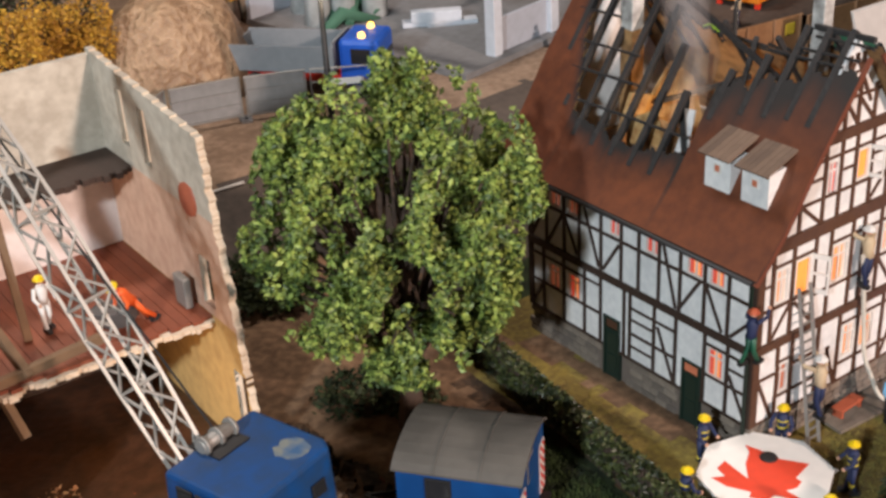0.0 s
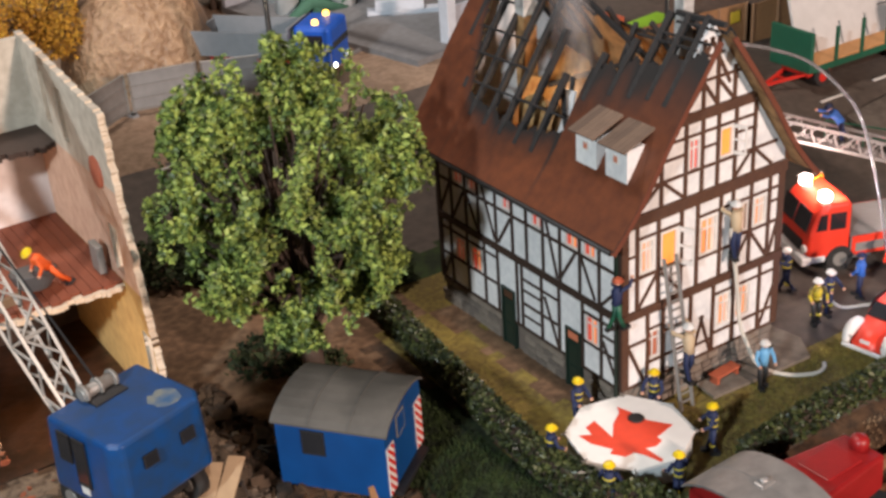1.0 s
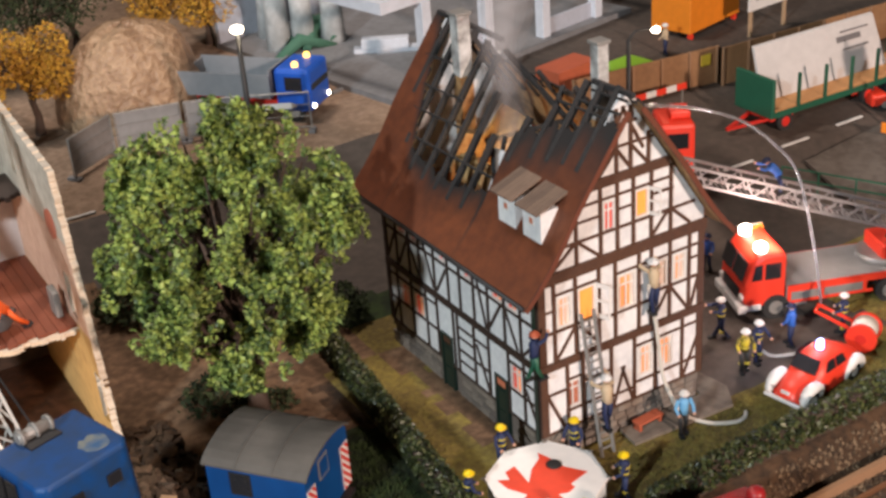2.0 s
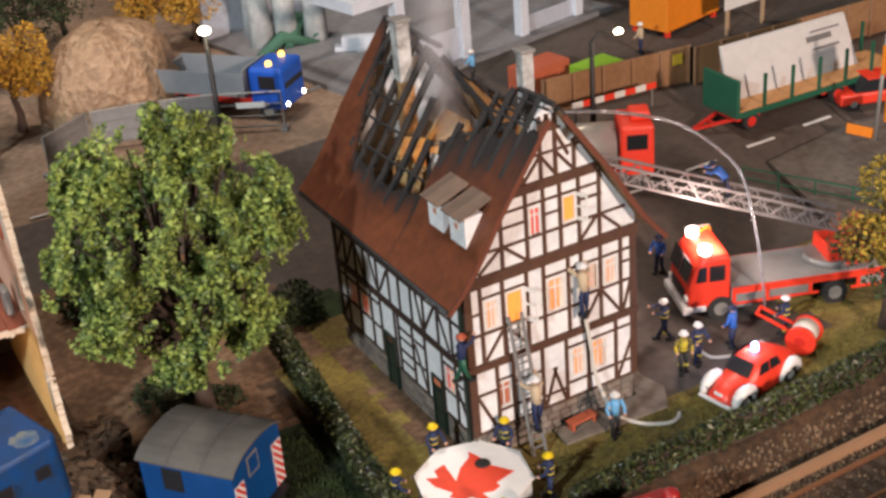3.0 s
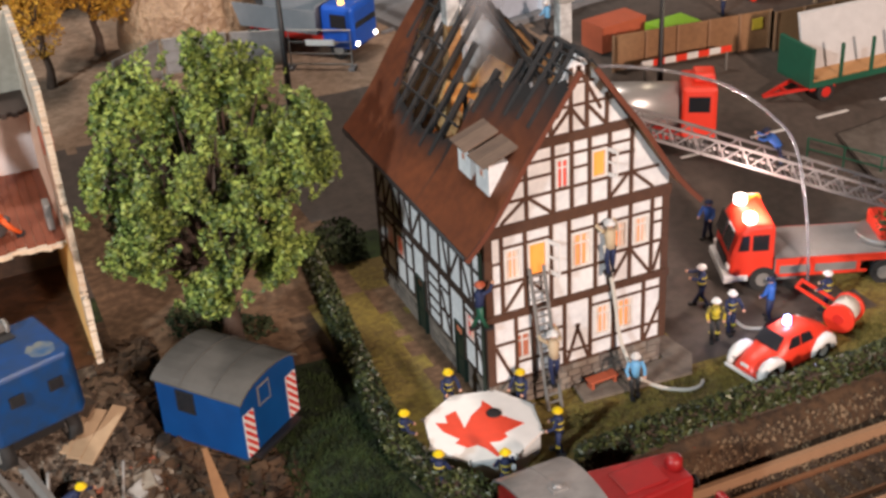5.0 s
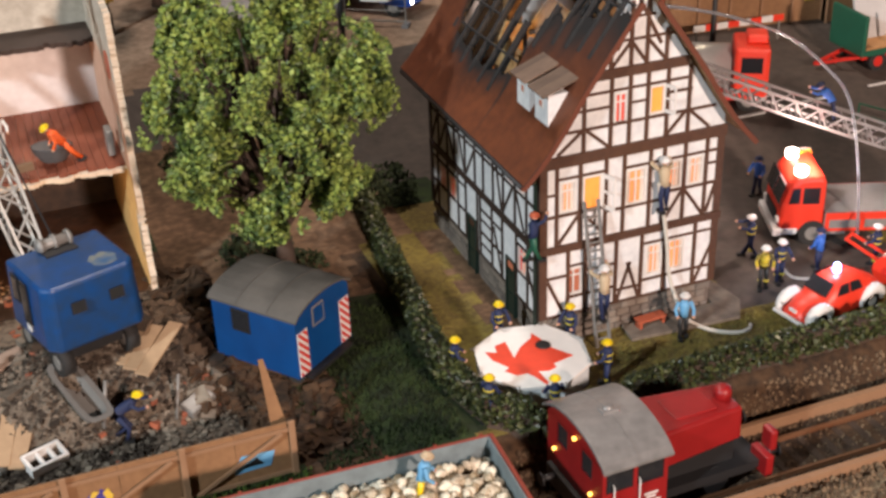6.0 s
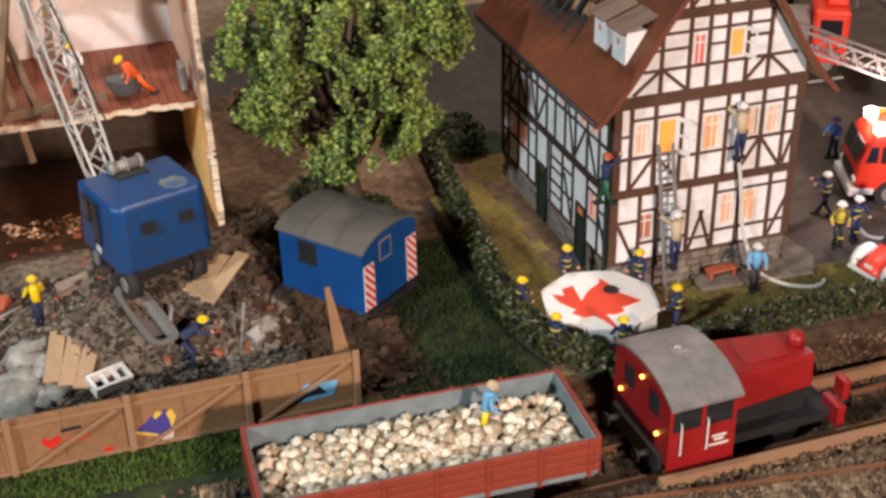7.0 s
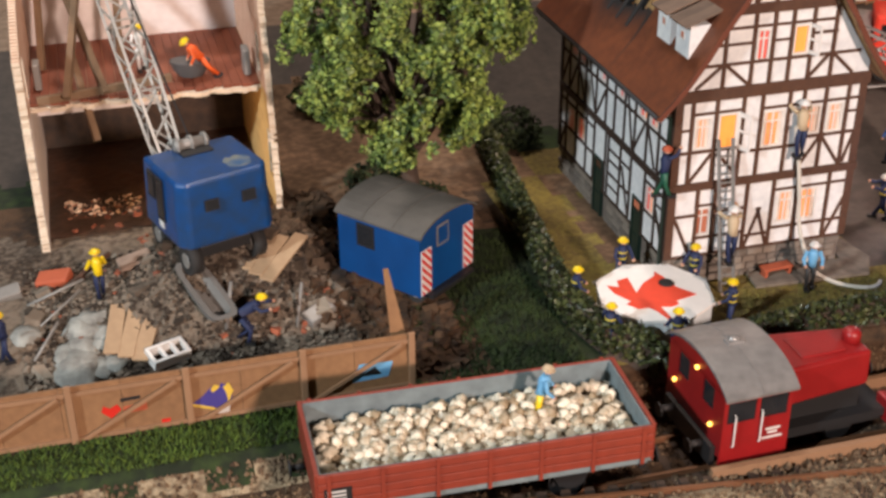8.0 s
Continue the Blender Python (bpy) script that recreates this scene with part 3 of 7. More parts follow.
def roof_slope(side):
    bm = B()
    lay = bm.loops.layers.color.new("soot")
    y0, y1, n = -0.62, 10.3, 78
    for i in range(n):
        a, b = y0 + (y1 - y0) * i / n, y0 + (y1 - y0) * (i + 1) / n
        mid = (a + b) / 2
        top = burn_line(mid, side)
        steps = [top * k / 12 for k in range(13)]
        for s, t in zip(steps, steps[1:]):
            for lift, turn in ((0.0, 1), (-0.11, -1)):
                f = bm.faces.new([bm.verts.new(roof_point(*q, side, lift)) for q in ((s, a), (s, b), (t, b), (t, a))])
                f.material_index = 0 if turn > 0 else 1
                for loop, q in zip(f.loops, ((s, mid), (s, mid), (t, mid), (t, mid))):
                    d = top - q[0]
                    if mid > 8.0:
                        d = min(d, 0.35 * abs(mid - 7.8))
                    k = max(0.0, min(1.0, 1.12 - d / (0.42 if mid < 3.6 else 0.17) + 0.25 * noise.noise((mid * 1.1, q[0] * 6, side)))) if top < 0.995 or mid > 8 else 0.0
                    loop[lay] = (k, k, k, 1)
        # edges of the strip
        for q, r in (((0, a), (0, b)), ((top, a), (top, b))):
            f = bm.faces.new([bm.verts.new(p) for p in (roof_point(*q, side), roof_point(*r, side), roof_point(*r, side, -0.11), roof_point(*q, side, -0.11))])
            f.material_index = 0 if q[0] == 0 else 2
        if i in (0, n - 1):
            e = a if i == 0 else b
            for s, t in zip(steps, steps[1:]):
                bm.faces.new([bm.verts.new(p) for p in (roof_point(s, e, side), roof_point(t, e, side), roof_point(t, e, side, -0.11), roof_point(s, e, side, -0.11))])
    bmesh.ops.remove_doubles(bm, verts=bm.verts, dist=0.0005)
    return bm


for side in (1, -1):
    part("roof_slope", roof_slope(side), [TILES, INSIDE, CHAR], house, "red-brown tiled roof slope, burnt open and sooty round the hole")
# bargeboards along the gable
for side in (1, -1):
    bm = B()
    steps = [0.94 * k / 8 for k in range(9)]
    for s, t in zip(steps, steps[1:]):
        beam(bm, roof_point(s, -0.60, side, -0.16), roof_point(t, -0.60, side, -0.16), 0.08, 0.16)
    weld(bm)
    part("bargeboard", bm, mat("red_brown_board", (0.15, 0.040, 0.018), 0.7), house)
# gutter on the long side
bm = B()
tube(bm, [(EAVE_X + 0.02, -0.5, EAVE_Z - 0.12 + H0), (EAVE_X + 0.02, 10.2, EAVE_Z - 0.12 + H0)], 0.09)
gutter = part("gutter", bm, BLACK, house, "dark gutter along the eave")
bm = B()
tube(bm, [(EAVE_X + 0.05, 0.1, EAVE_Z - 0.15 + H0), (-0.12, 0.14, 4.9 + H0), (-0.12, 0.14, 0.0)], 0.06)
part("downpipe", bm, GREEN_DOOR, house)
# charred rafters, battens and what is left of the ridge
rng = random.Random(4)
# y, foot and head of each rafter on the left slope, head on the right slope (0: none)
RAFTERS = ((0.15, 0.62, 1.02, 1.0), (0.85, 0.62, 1.0, 1.0), (1.55, 0.60, 0.99, 0.94), (2.3, 0.58, 0.84, 0), (3.2, 0.52, 0.74, 0.84),
           (4.35, 0.25, 0.60, 0), (5.2, 0.25, 0.78, 0.84), (6.05, 0.26, 0.93, 0), (6.9, 0.27, 0.98, 0.84), (7.75, 0.28, 1.0, 0.9), (8.6, 0.38, 1.0, 1.0), (9.4, 0.6, 1.0, 1.0))
for y, a, b, c in RAFTERS:
    bm = B()
    beam(bm, roof_point(a, y, 1, -0.14), roof_point(b, y + 0.02, 1, -0.12), 0.17, 0.19)
    part("rafter", bm, CHAR, house, "charred rafter")
    if c:
        bm = B()
        beam(bm, roof_point(0.55, y, -1, -0.14), roof_point(c, y, -1, -0.14), 0.12, 0.16)
        part("rafter", bm, CHAR, house)
for s, a, b in ((0.42, 3.6, 8.3), (0.54, 6.0, 9.0), (0.66, 6.6, 9.2), (0.80, 7.4, 9.8), (0.90, -0.4, 1.6), (0.86, 0.0, 2.4), (0.96, -0.4, 1.2)):
    bm = B()
    beam(bm, roof_point(s, a, 1, -0.03), roof_point(s - 0.01, b, 1, -0.05), 0.07, 0.06)
    part("batten", bm, CHAR, house)
for p, q in (((3.25, 6.2, 10.9), (3.25, 10.2, 10.95)), ((3.3, 2.3, 8.9), (3.2, 6.0, 10.6)), ((3.25, -0.5, 10.85), (3.25, 1.4, 10.8)), ((1.0, 4.0, 5.6), (2.5, 5.2, 8.0)), ((1.2, 3.9, 5.7), (1.6, 4.6, 8.1)), ((2.8, 6.9, 7.2), (5.0, 5.0, 8.0)),
             ((1.9, 3.8, 7.2), (0.9, 4.6, 6.4)), ((4.2, 4.2, 9.6), (3.0, 3.6, 8.6)), ((4.4, 2.6, 9.3), (4.6, 6.0, 9.2))):
    bm = B()
    beam(bm, (p[0], p[1], p[2] + H0), (q[0], q[1], q[2] + H0), 0.14, 0.14)
    part("fallen_beam", bm, CHAR, house)
# chimneys
for x, y, top, w in ((2.5, 7.6, 11.6, 0.25), (3.5, 1.4, 11.9, 0.2)):
    bm = B()
    box(bm, x - w, x + w, y - w, y + w, 9.5 + H0, top + H0, 0, 0.03)
    ch = part("chimney", bm, mat("sooty_white_chimney", (0.62, 0.62, 0.60), 0.85, other=(0.20, 0.19, 0.18), scale=3, vary=1.3), house, "sooty white chimney")
    bm = B()
    box(bm, x - w - 0.06, x + w + 0.06, y - w - 0.06, y + w + 0.06, top + H0, top + 0.12 + H0, 0, 0.03)
    part("chimney_cap", bm, STEEL, ch)
    bm = B()
    box(bm, x - w, x + w, y - w, y + w, 5.5 + H0, 9.5 + H0)
    part("flue", bm, INSIDE, ch, "scorched brown flue inside the attic")
point_lamp("fire_glow_lamp", (2.4, 5.4, 7.2), 0.3, 0.012, (1.0, 0.58, 0.26))
# two dormers side by side on the front part of the roof
for yc in (1.94, 0.62):
    s0, hw = 0.285, 0.46
    x0, _, z0 = roof_point(s0, yc)
    z0 -= 0.05
    bm = B()
    zt = z0 + 1.08
    x1 = x0 + (zt - z0) / SLOPE * 1.05
    extrude(bm, [(x0, yc - hw, z0), (x1, yc - hw, zt), (x0, yc - hw, zt)], (0, 2 * hw, 0))
    dormer = part("dormer", bm, PLASTER, house, "small white shed dormer with a plank roof")
    bm = B()
    box(bm, x0 - 0.03, x0 + 0.01, yc - 0.13, yc + 0.13, z0 + 0.55, z0 + 0.83)
    win = part("dormer_window", bm, FRAME_WHITE, dormer)
    bm = B()
    box(bm, x0 - 0.036, x0 - 0.029, yc - 0.08, yc + 0.08, z0 + 0.60, z0 + 0.78)
    part("pane", bm, LIT_DIM, win)
    for k in range(6):
        bm = B()
        y = yc - hw - 0.10 + k * (2 * hw + 0.2) / 6
        extrude(bm, [(x0 - 0.22, y, zt - 0.03), (x0 - 0.22, y + 0.175, zt - 0.03), (x1 + 0.78, y + 0.175, zt + 0.62), (x1 + 0.78, y, zt + 0.62)], (-0.02, 0, 0.05))
        part("plank", bm, mat("grey_brown_plank", (0.20, 0.135, 0.095), 0.85, other=(0.11, 0.075, 0.055), per_object=0.8) if k == 0 and yc > 1 else bpy.data.materials["grey_brown_plank"], dormer)
# plinth of laid stones
bm = B()
box(bm, 0.08, W - 0.08, 0.08, L - 0.08, 0.0, H0 - 0.01)
part("plinth", bm, MORTAR, house)
rng = random.Random(7)


def stone_mesh(w, h):
    bm = B()
    box(bm, -w / 2, w / 2, -0.06, 0.06, -h / 2, h / 2, 0, 0.03)
    return mesh("stone", bm, STONE)


stones = [stone_mesh(w, 0.22) for w in (0.30, 0.38, 0.46, 0.54)]
for row in range(4):
    for (ox, oy, dx, dy, length, gaps) in ((0, 0.08, 1, 0, W, ()), (0.08, 0, 0, 1, L, DOORS)):
        u = 0.0 if row % 2 else -0.15
        while u < length:
            k = rng.randrange(4)
            w = (0.30, 0.38, 0.46, 0.54)[k]
            c = u + w / 2
            if 0.1 < c < length - 0.1 and not any(g[0] - 0.3 < c < g[1] + 0.3 for g in gaps):
                ob = part("stone", stones[k], STONE, house)
                ob.matrix_local = pose(*((ox + dx * c) * K, (oy + dy * c) * K, (0.14 + row * 0.25) * K), 0, 0, 90 * dy)
            u += w + 0.03

# ---- plants ----
def leaf_cloud(bm, lumps, count, size, seed, shell=0.55):
    """Small folded leaves scattered through the outer part of round lumps (centre, radii)."""
    r = random.Random(seed)
    weights = [l[1][0] * l[1][1] + l[1][0] * l[1][2] for l in lumps]
    for _ in range(count):
        c, rad = r.choices(lumps, weights)[0]
        d = Vector((r.gauss(0, 1), r.gauss(0, 1), r.gauss(0, 1))).normalized()
        k = shell + (1 - shell) * r.random() ** 0.5
        k *= 1 + 0.16 * noise.noise(d * 2.5 + Vector(c))
        p = Vector(c) + Vector((d.x * rad[0], d.y * rad[1], d.z * rad[2])) * k
        a = Vector((r.gauss(0, 1), r.gauss(0, 1), r.gauss(0, 0.6))).normalized()
        b = a.cross(Vector((r.gauss(0, 1), r.gauss(0, 1), r.gauss(0, 1)))).normalized()
        s = size * (0.6 + 0.8 * r.random())
        q = a.cross(b) * s * 0.25
        v = [bm.verts.new(x) for x in (p - a * s, p + b * s * 0.6 + q, p + a * s, p - b * s * 0.6 + q)]
        bm.faces.new(v)


def tree(name, at, trunk_h, lumps, leaves, size, leaf_mat, label, seed, trunk_r=0.32, crown=None):
    t = thing(name, label, "tree", at)
    bm = B()
    r = random.Random(seed)
    tube(bm, [(0, 0, 0), (0.1, 0.05, trunk_h * 0.4), (-0.05, 0.1, trunk_h * 0.8), (0.1, 0, trunk_h * 1.3)], [trunk_r * 1.4, trunk_r, trunk_r * 0.8, trunk_r * 0.4])
    for c, rad in lumps[::max(1, len(lumps) // 26)]:
        c = Vector(c)
        start = Vector((0, 0, trunk_h * (0.6 + 0.5 * r.random())))
        mid = start.lerp(c, 0.5) + Vector((0, 0, 0.3))
        tube(bm, [start, mid, c, c + (c - mid) * 0.35], [trunk_r * 0.42, trunk_r * 0.26, trunk_r * 0.14, 0.03], 6)
        for _ in range(3):
            e = c + Vector((r.uniform(-1, 1) * rad[0], r.uniform(-1, 1) * rad[1], r.uniform(-1, 1) * rad[2])) * 0.8
            tube(bm, [mid, mid.lerp(e, 0.6) + Vector((0, 0, 0.15)), e], [trunk_r * 0.16, 0.06, 0.025], 5)
    part("trunk", bm, BARK, t)
    bm = B()
    if crown:
        crown_leaves(bm, *crown, seed)
    else:
        leaf_cloud(bm, lumps, leaves, size, seed)
    tagged(part("crown", bm, leaf_mat, t), kind="stuff")
    return t


def crown_leaves(bm, centre, radii, count, size, seed):
    """Leaves in drooping sprays through the outer part of a round crown, open between the sprays."""
    r = random.Random(seed)
    c = Vector(centre)
    gap = Vector((-0.42, -0.70, -0.58)).normalized()  # an opening low in the crown
    made = 0
    while made < count:
        d = Vector((r.gauss(0, 1), r.gauss(0, 1), r.gauss(0, 1))).normalized()
        if d.dot(gap) > 0.94:
            continue
        k = 0.50 + 0.55 * r.random() ** 0.6
        low = 1.0 if d.z > -0.5 else 0.9
        p = Vector((d.x * radii[0] * low, d.y * radii[1] * low, d.z * radii[2])) * k
        big = noise.noise((d.x * 2.2, d.y * 2.2, d.z * 1.7 + seed))
        n = 0.9 * noise.noise((p.x * 0.9, p.y * 0.9, p.z * 0.6 + seed)) + 1.1 * noise.noise((p.x * 1.7, p.y * 1.7, p.z * 0.95)) + 0.25 * noise.noise(p * 4.5)
        if n + 0.7 * big < 0.34 + 1.2 * max(0.0, k - 0.9) + 0.6 * max(0.0, 0.7 - k):
            continue
        p *= 1 + 0.16 * big
        made += 1
        p += c
        a = Vector((r.gauss(0, 1), r.gauss(0, 1), r.gauss(-0.3, 0.7))).normalized()
        b = a.cross(Vector((r.gauss(0, 1), r.gauss(0, 1), r.gauss(0, 1)))).normalized()
        s = size * (0.6 + 0.8 * r.random())
        q = a.cross(b) * s * 0.25
        bm.faces.new([bm.verts.new(x) for x in (p - a * s, p + b * s * 0.6 + q, p + a * s, p - b * s * 0.6 + q)])


rng = random.Random(21)
lumps = []
for k in range(44):
    h = -0.8 + 1.7 * (k + 0.5) / 44
    a = k * 2.399963
    w = math.sqrt(max(0.0, 1 - h * h))
    lumps.append(((2.7 * w * math.cos(a), 2.5 * w * math.sin(a), 6.5 + 3.2 * h), (0.8, 0.8, 0.8)))
tree("deciduous_tree", (-6.6, 7.4, ground_z(-6.6, 7.4) - 0.05), 3.2, lumps, 0, 0.08, LEAF, "large bright green broad-leaved tree with a dark trunk", 11, crown=((0, 0, 6.75), (4.2, 3.9, 4.4), 44000, 0.105))


def hedge(pts, width, height, leaves, seed, label):
    t = thing("hedge", label, "hedge", (pts[0][0], pts[0][1], ground_z(*pts[0])))
    o = Vector((pts[0][0], pts[0][1], ground_z(*pts[0])))
    lumps = []
    core = B()
    for p, q in zip(pts, pts[1:]):
        d = (Vector(q) - Vector(p))
        n = max(1, int(d.length / 0.45))
        for i in range(n):
            x, y = Vector(p) + d * i / n
            z = ground_z(x, y)
            lumps.append(((x - o.x, y - o.y, z + height * 0.55 - o.z), (width * 0.55, width * 0.55, height * 0.55)))
        a, b = Vector((*p, ground_z(*p))) - o, Vector((*q, ground_z(*q))) - o
        beam(core, a + Vector((0, 0, height * 0.45)), b + Vector((0, 0, height * 0.45)), width * 0.6, height * 0.85)
    part("twig_core", core, BARK, t)
    bm = B()
    leaf_cloud(bm, lumps, leaves, 0.10, seed, 0.7)
    tagged(part("foliage", bm, HEDGE, t), kind="stuff")


hedge([(-2.2, 12.4), (-2.9, 6.2), (-3.4, 1.6), (-3.6, -1.0), (-3.1, -3.2), (-2.0, -4.3), (-0.4, -4.7), (1.4, -4.7)], 0.8, 1.1, 14000, 31, "dark green clipped hedge along the garden path")
hedge([(1.4, -4.0), (5, -3.8), (9.5, -3.9), (13.5, -3.8), (20, -3.6)], 0.8, 1.0, 11000, 32, "dark green clipped hedge above the railway track")
bm = B()
leaf_cloud(bm, [((-7.2, 9.6, -0.8), (1.5, 1.3, 1.0)), ((-6.0, 8.4, -1.0), (1.3, 0.8, 0.7))], 1800, 0.12, 5, 0.4)
solid("bush", bm, LEAF_DARK, "low dark green bush under the tree", "bush")
bm = B()
leaf_cloud(bm, [((-1.0, 12.2, -0.4), (1.2, 1.0, 0.9))], 900, 0.12, 6, 0.4)
solid("bush", bm, LEAF_DARK, "dark bush behind the timbered house", "bush")
bm = B()
leaf_cloud(bm, [((-7.3, 17.4, -0.1), (1.9, 1.5, 1.0)), ((-6.1, 16.6, -0.3), (1.3, 1.1, 0.8))], 3000, 0.11, 7, 0.4)
solid("bush", bm, LEAF_DARK, "broad dark green bush behind the tree", "bush")


# ---- figures: small painted model figures, one mesh each ----
REFLECT = mat("yellow_reflective_band", (0.60, 0.50, 0.05), 0.5)
FIG_MATS = {"fire_vest": (BLACK, mat("yellow_black_vest", (0.55, 0.42, 0.02), 0.6, other=(0.04, 0.035, 0.01), scale=30, vary=2.0), SKIN, WHITE, BLACK), "fire": (NAVY, NAVY, SKIN, YELLOW, BLACK), "fire_white": (NAVY, NAVY, SKIN, WHITE, BLACK), "police": (BLACK, LIGHT_BLUE, SKIN, WHITE, BLACK), "beige": (NAVY, BEIGE, SKIN, WHITE, BLACK),
            "worker_yellow": (NAVY, YELLOW, SKIN, YELLOW, BLACK), "worker_white": (WHITE, WHITE, SKIN, YELLOW, BLACK), "orange": (ORANGE_SUIT, ORANGE_SUIT, SKIN, YELLOW, BLACK), "blue": (NAVY, FIG_BLUE, SKIN, NAVY, BLACK),
            "sitter": (YELLOW, LIGHT_BLUE, SKIN, BEIGE, BLACK), "green": (GREEN, NAVY, SKIN, BRICK_RED, BLACK), "worker_navy": (NAVY, NAVY, SKIN, YELLOW, BLACK)}


def figure(name, label, at, turn=0, look_as="fire", arms=30, stride=0.12, lean=0, bend=0, size=1.0):
    bm = B()
    for sx in (-1, 1):
        tube(bm, [(0.11 * sx, stride * sx, 0.08), (0.10 * sx, 0.02 + bend * 0.3, 0.48), (0.09 * sx, bend * 0.0, 0.90)], [0.07, 0.08, 0.10], 7, 0)
        box(bm, 0.11 * sx - 0.07, 0.11 * sx + 0.07, stride * sx - 0.10, stride * sx + 0.20, 0.0, 0.11, 4)
    tube(bm, [(0, 0, 0.86), (0, 0.02, 1.05), (0, 0.03 + bend * 0.4, 1.30), (0, 0.03 + bend * 0.6, 1.46)], [0.155, 0.145, 0.18, 0.10], 9, 1)
    if look_as.startswith("fire"):
        for z, rr in ((0.98, 0.16), (1.22, 0.185)):
            tube(bm, [(0, 0.02, z), (0, 0.02, z + 0.06)], rr, 9, 5)
        for sx in (-1, 1):
            tube(bm, [(0.105 * sx, 0.02, 0.30), (0.105 * sx, 0.02, 0.36)], 0.095, 7, 5)
    for sx in (-1, 1):
        a = radians(arms)
        s = Vector((0.20 * sx, 0.03 + bend * 0.5, 1.40))
        e = s + Vector((0.10 * sx, 0.26 * math.sin(a), -0.28 * math.cos(a)))
        h = e + Vector((-0.04 * sx, 0.26 * math.sin(a + 0.6), -0.25 * math.cos(a + 0.6)))
        tube(bm, [s, e, h], [0.068, 0.06, 0.05], 6, 1)
        blob(bm, h, 0.065, 2)
    c = Vector((0, 0.05 + bend * 0.7, 1.60))
    blob(bm, c, 0.125, 2, 0.05)
    blob(bm, c + Vector((0, -0.01, 0.06)), 0.155, 3, 0.03, squash=(1, 1.1, 0.75))
    tube(bm, [c + Vector((0, 0, 0.03)), c + Vector((0, 0, 0.055))], [0.19, 0.17], 9, 3)
    bmesh.ops.scale(bm, vec=(size, size, size), verts=bm.verts)
    ob = solid(name, bm, [*FIG_MATS[look_as], REFLECT], label, "model figure", at, turn)
    ob.matrix_world = pose(*(Vector(at) * K), -lean, 0, turn)
    return ob


# ---- jumping cushion held by firemen ----
cx, cy = -0.95, -1.45
cush = thing("jumping_sheet", "round white rescue sheet with a red leaf on a drum", "rescue sheet", (cx, cy, -1.05), -14)
outline = [(1.83 * math.cos(a) * 1.04, 1.83 * math.sin(a) * 1.02) for a in (math.radians(22.5 + 45 * k) for k in range(8))]
bm = B()
extrude(bm, [(x, y, 0.76) for x, y in outline], (0, 0, 0.09))
part("sheet", bm, mat("white_rescue_cloth", (0.90, 0.88, 0.84), 0.7, other=(0.80, 0.79, 0.76), vary=0.8), cush)
bm = B()
extrude(bm, [(x * 0.955, y * 0.955, 0.02) for x, y in outline], (0, 0, 0.735))
part("drum", bm, mat("pale_blue_white_drum", (0.70, 0.76, 0.77), 0.6), cush, "pale blue-white drum")
bm = B()
leaf = [(x, y, 0.853) for x, y in ((-1.44, 0.41), (-1.07, 0.3), (-1.08, 0.69), (-0.71, 0.88), (-0.59, -0.08), (-0.28, 0.51), (0.14, 0.95), (0.21, 1.24), (0.43, 0.89), (0.7, 0.28), (1.27, -0.24), (0.57, -0.59), (0.62, -0.79), (0.36, -0.95), (0.02, -0.92), (0.23, -1.59), (0.13, -1.66), (-0.13, -1.2), (-0.35, -0.96), (-0.67, -1.03), (-1.0, -0.74), (-0.83, -0.57), (-1.28, -0.08))]
f = [bm.verts.new(p) for p in leaf]
bm.faces.new(f)
for v in bmesh.ops.extrude_face_region(bm, geom=list(bm.faces))["geom"]:
    if isinstance(v, bmesh.types.BMVert):
        v.co.z += 0.012
bmesh.ops.triangulate(bm, faces=bm.faces)
part("leaf_emblem", bm, mat("leaf_red", (0.88, 0.075, 0.03), 0.6), cush, "red leaf emblem")
bm = B()
tube(bm, [(0.45, 0.48, 0.86), (0.45, 0.48, 0.91)], [0.26, 0.22], 12)
part("hole_ring", bm, BLACK, cush)
for k in range(8):
    bm = B()
    x, y = outline[k]
    tube(bm, [(x * 0.99, y * 0.99, 0.72), (x * 1.05, y * 1.05, 0.80), (x * 0.97, y * 0.97, 0.88)], 0.03, 5)
    part("handle", bm, STEEL, cush)
for x, y in ((-3.32, -0.75), (-1.2, 0.65), (0.9, -0.45), (1.0, -2.85), (-3.15, -3.1), (-1.35, -3.95)):
    figure("fireman_figure", "model fireman in navy with a yellow helmet at the rescue sheet", (x, y, -1.05), math.degrees(math.atan2(cy - y, cx - x)) - 90, "fire", 22)

# ---- other figures round the house ----
figure("policeman_figure", "model policeman in light blue shirt and white cap", (4.58, -1.38, -1.05), 160, "police", 15)
figure("fireman_figure", "model fireman in beige coat climbing the ladder", (1.88, -0.88, 0.12), 0, "beige", 95, 0.18, size=1.12)
figure("fireman_figure", "model fireman in beige coat climbing through the window with a hose", (4.2, -0.35, 3.25), 0, "beige", 110, 0.1, size=1.1)
figure("climbing_figure", "model figure in green trousers climbing at the house corner", (-0.30, -0.10, 2.35), -90, "green", 120, 0.2)
figure("fireman_figure", "model fireman with yellow vest and white helmet", (8.75, 0.2, -1.05), 150, "fire_vest", 20)
figure("fireman_figure", "model fireman in navy with a white helmet holding the hose", (9.5, 0.35, -1.05), 170, "fire_white", 40)
figure("fireman_figure", "model fireman in navy blue aiming beside the house", (9.6, 2.3, -1.05), 70, "fire_white", 70, 0.25)
figure("fireman_figure", "model fireman in bright blue beside the fire engine", (11.2, 0.4, -1.05), 20, "blue", 10)
figure("fireman_figure", "model fireman in blue near the gable corner", (12.6, 6.4, -1.05), 120, "blue", 30)


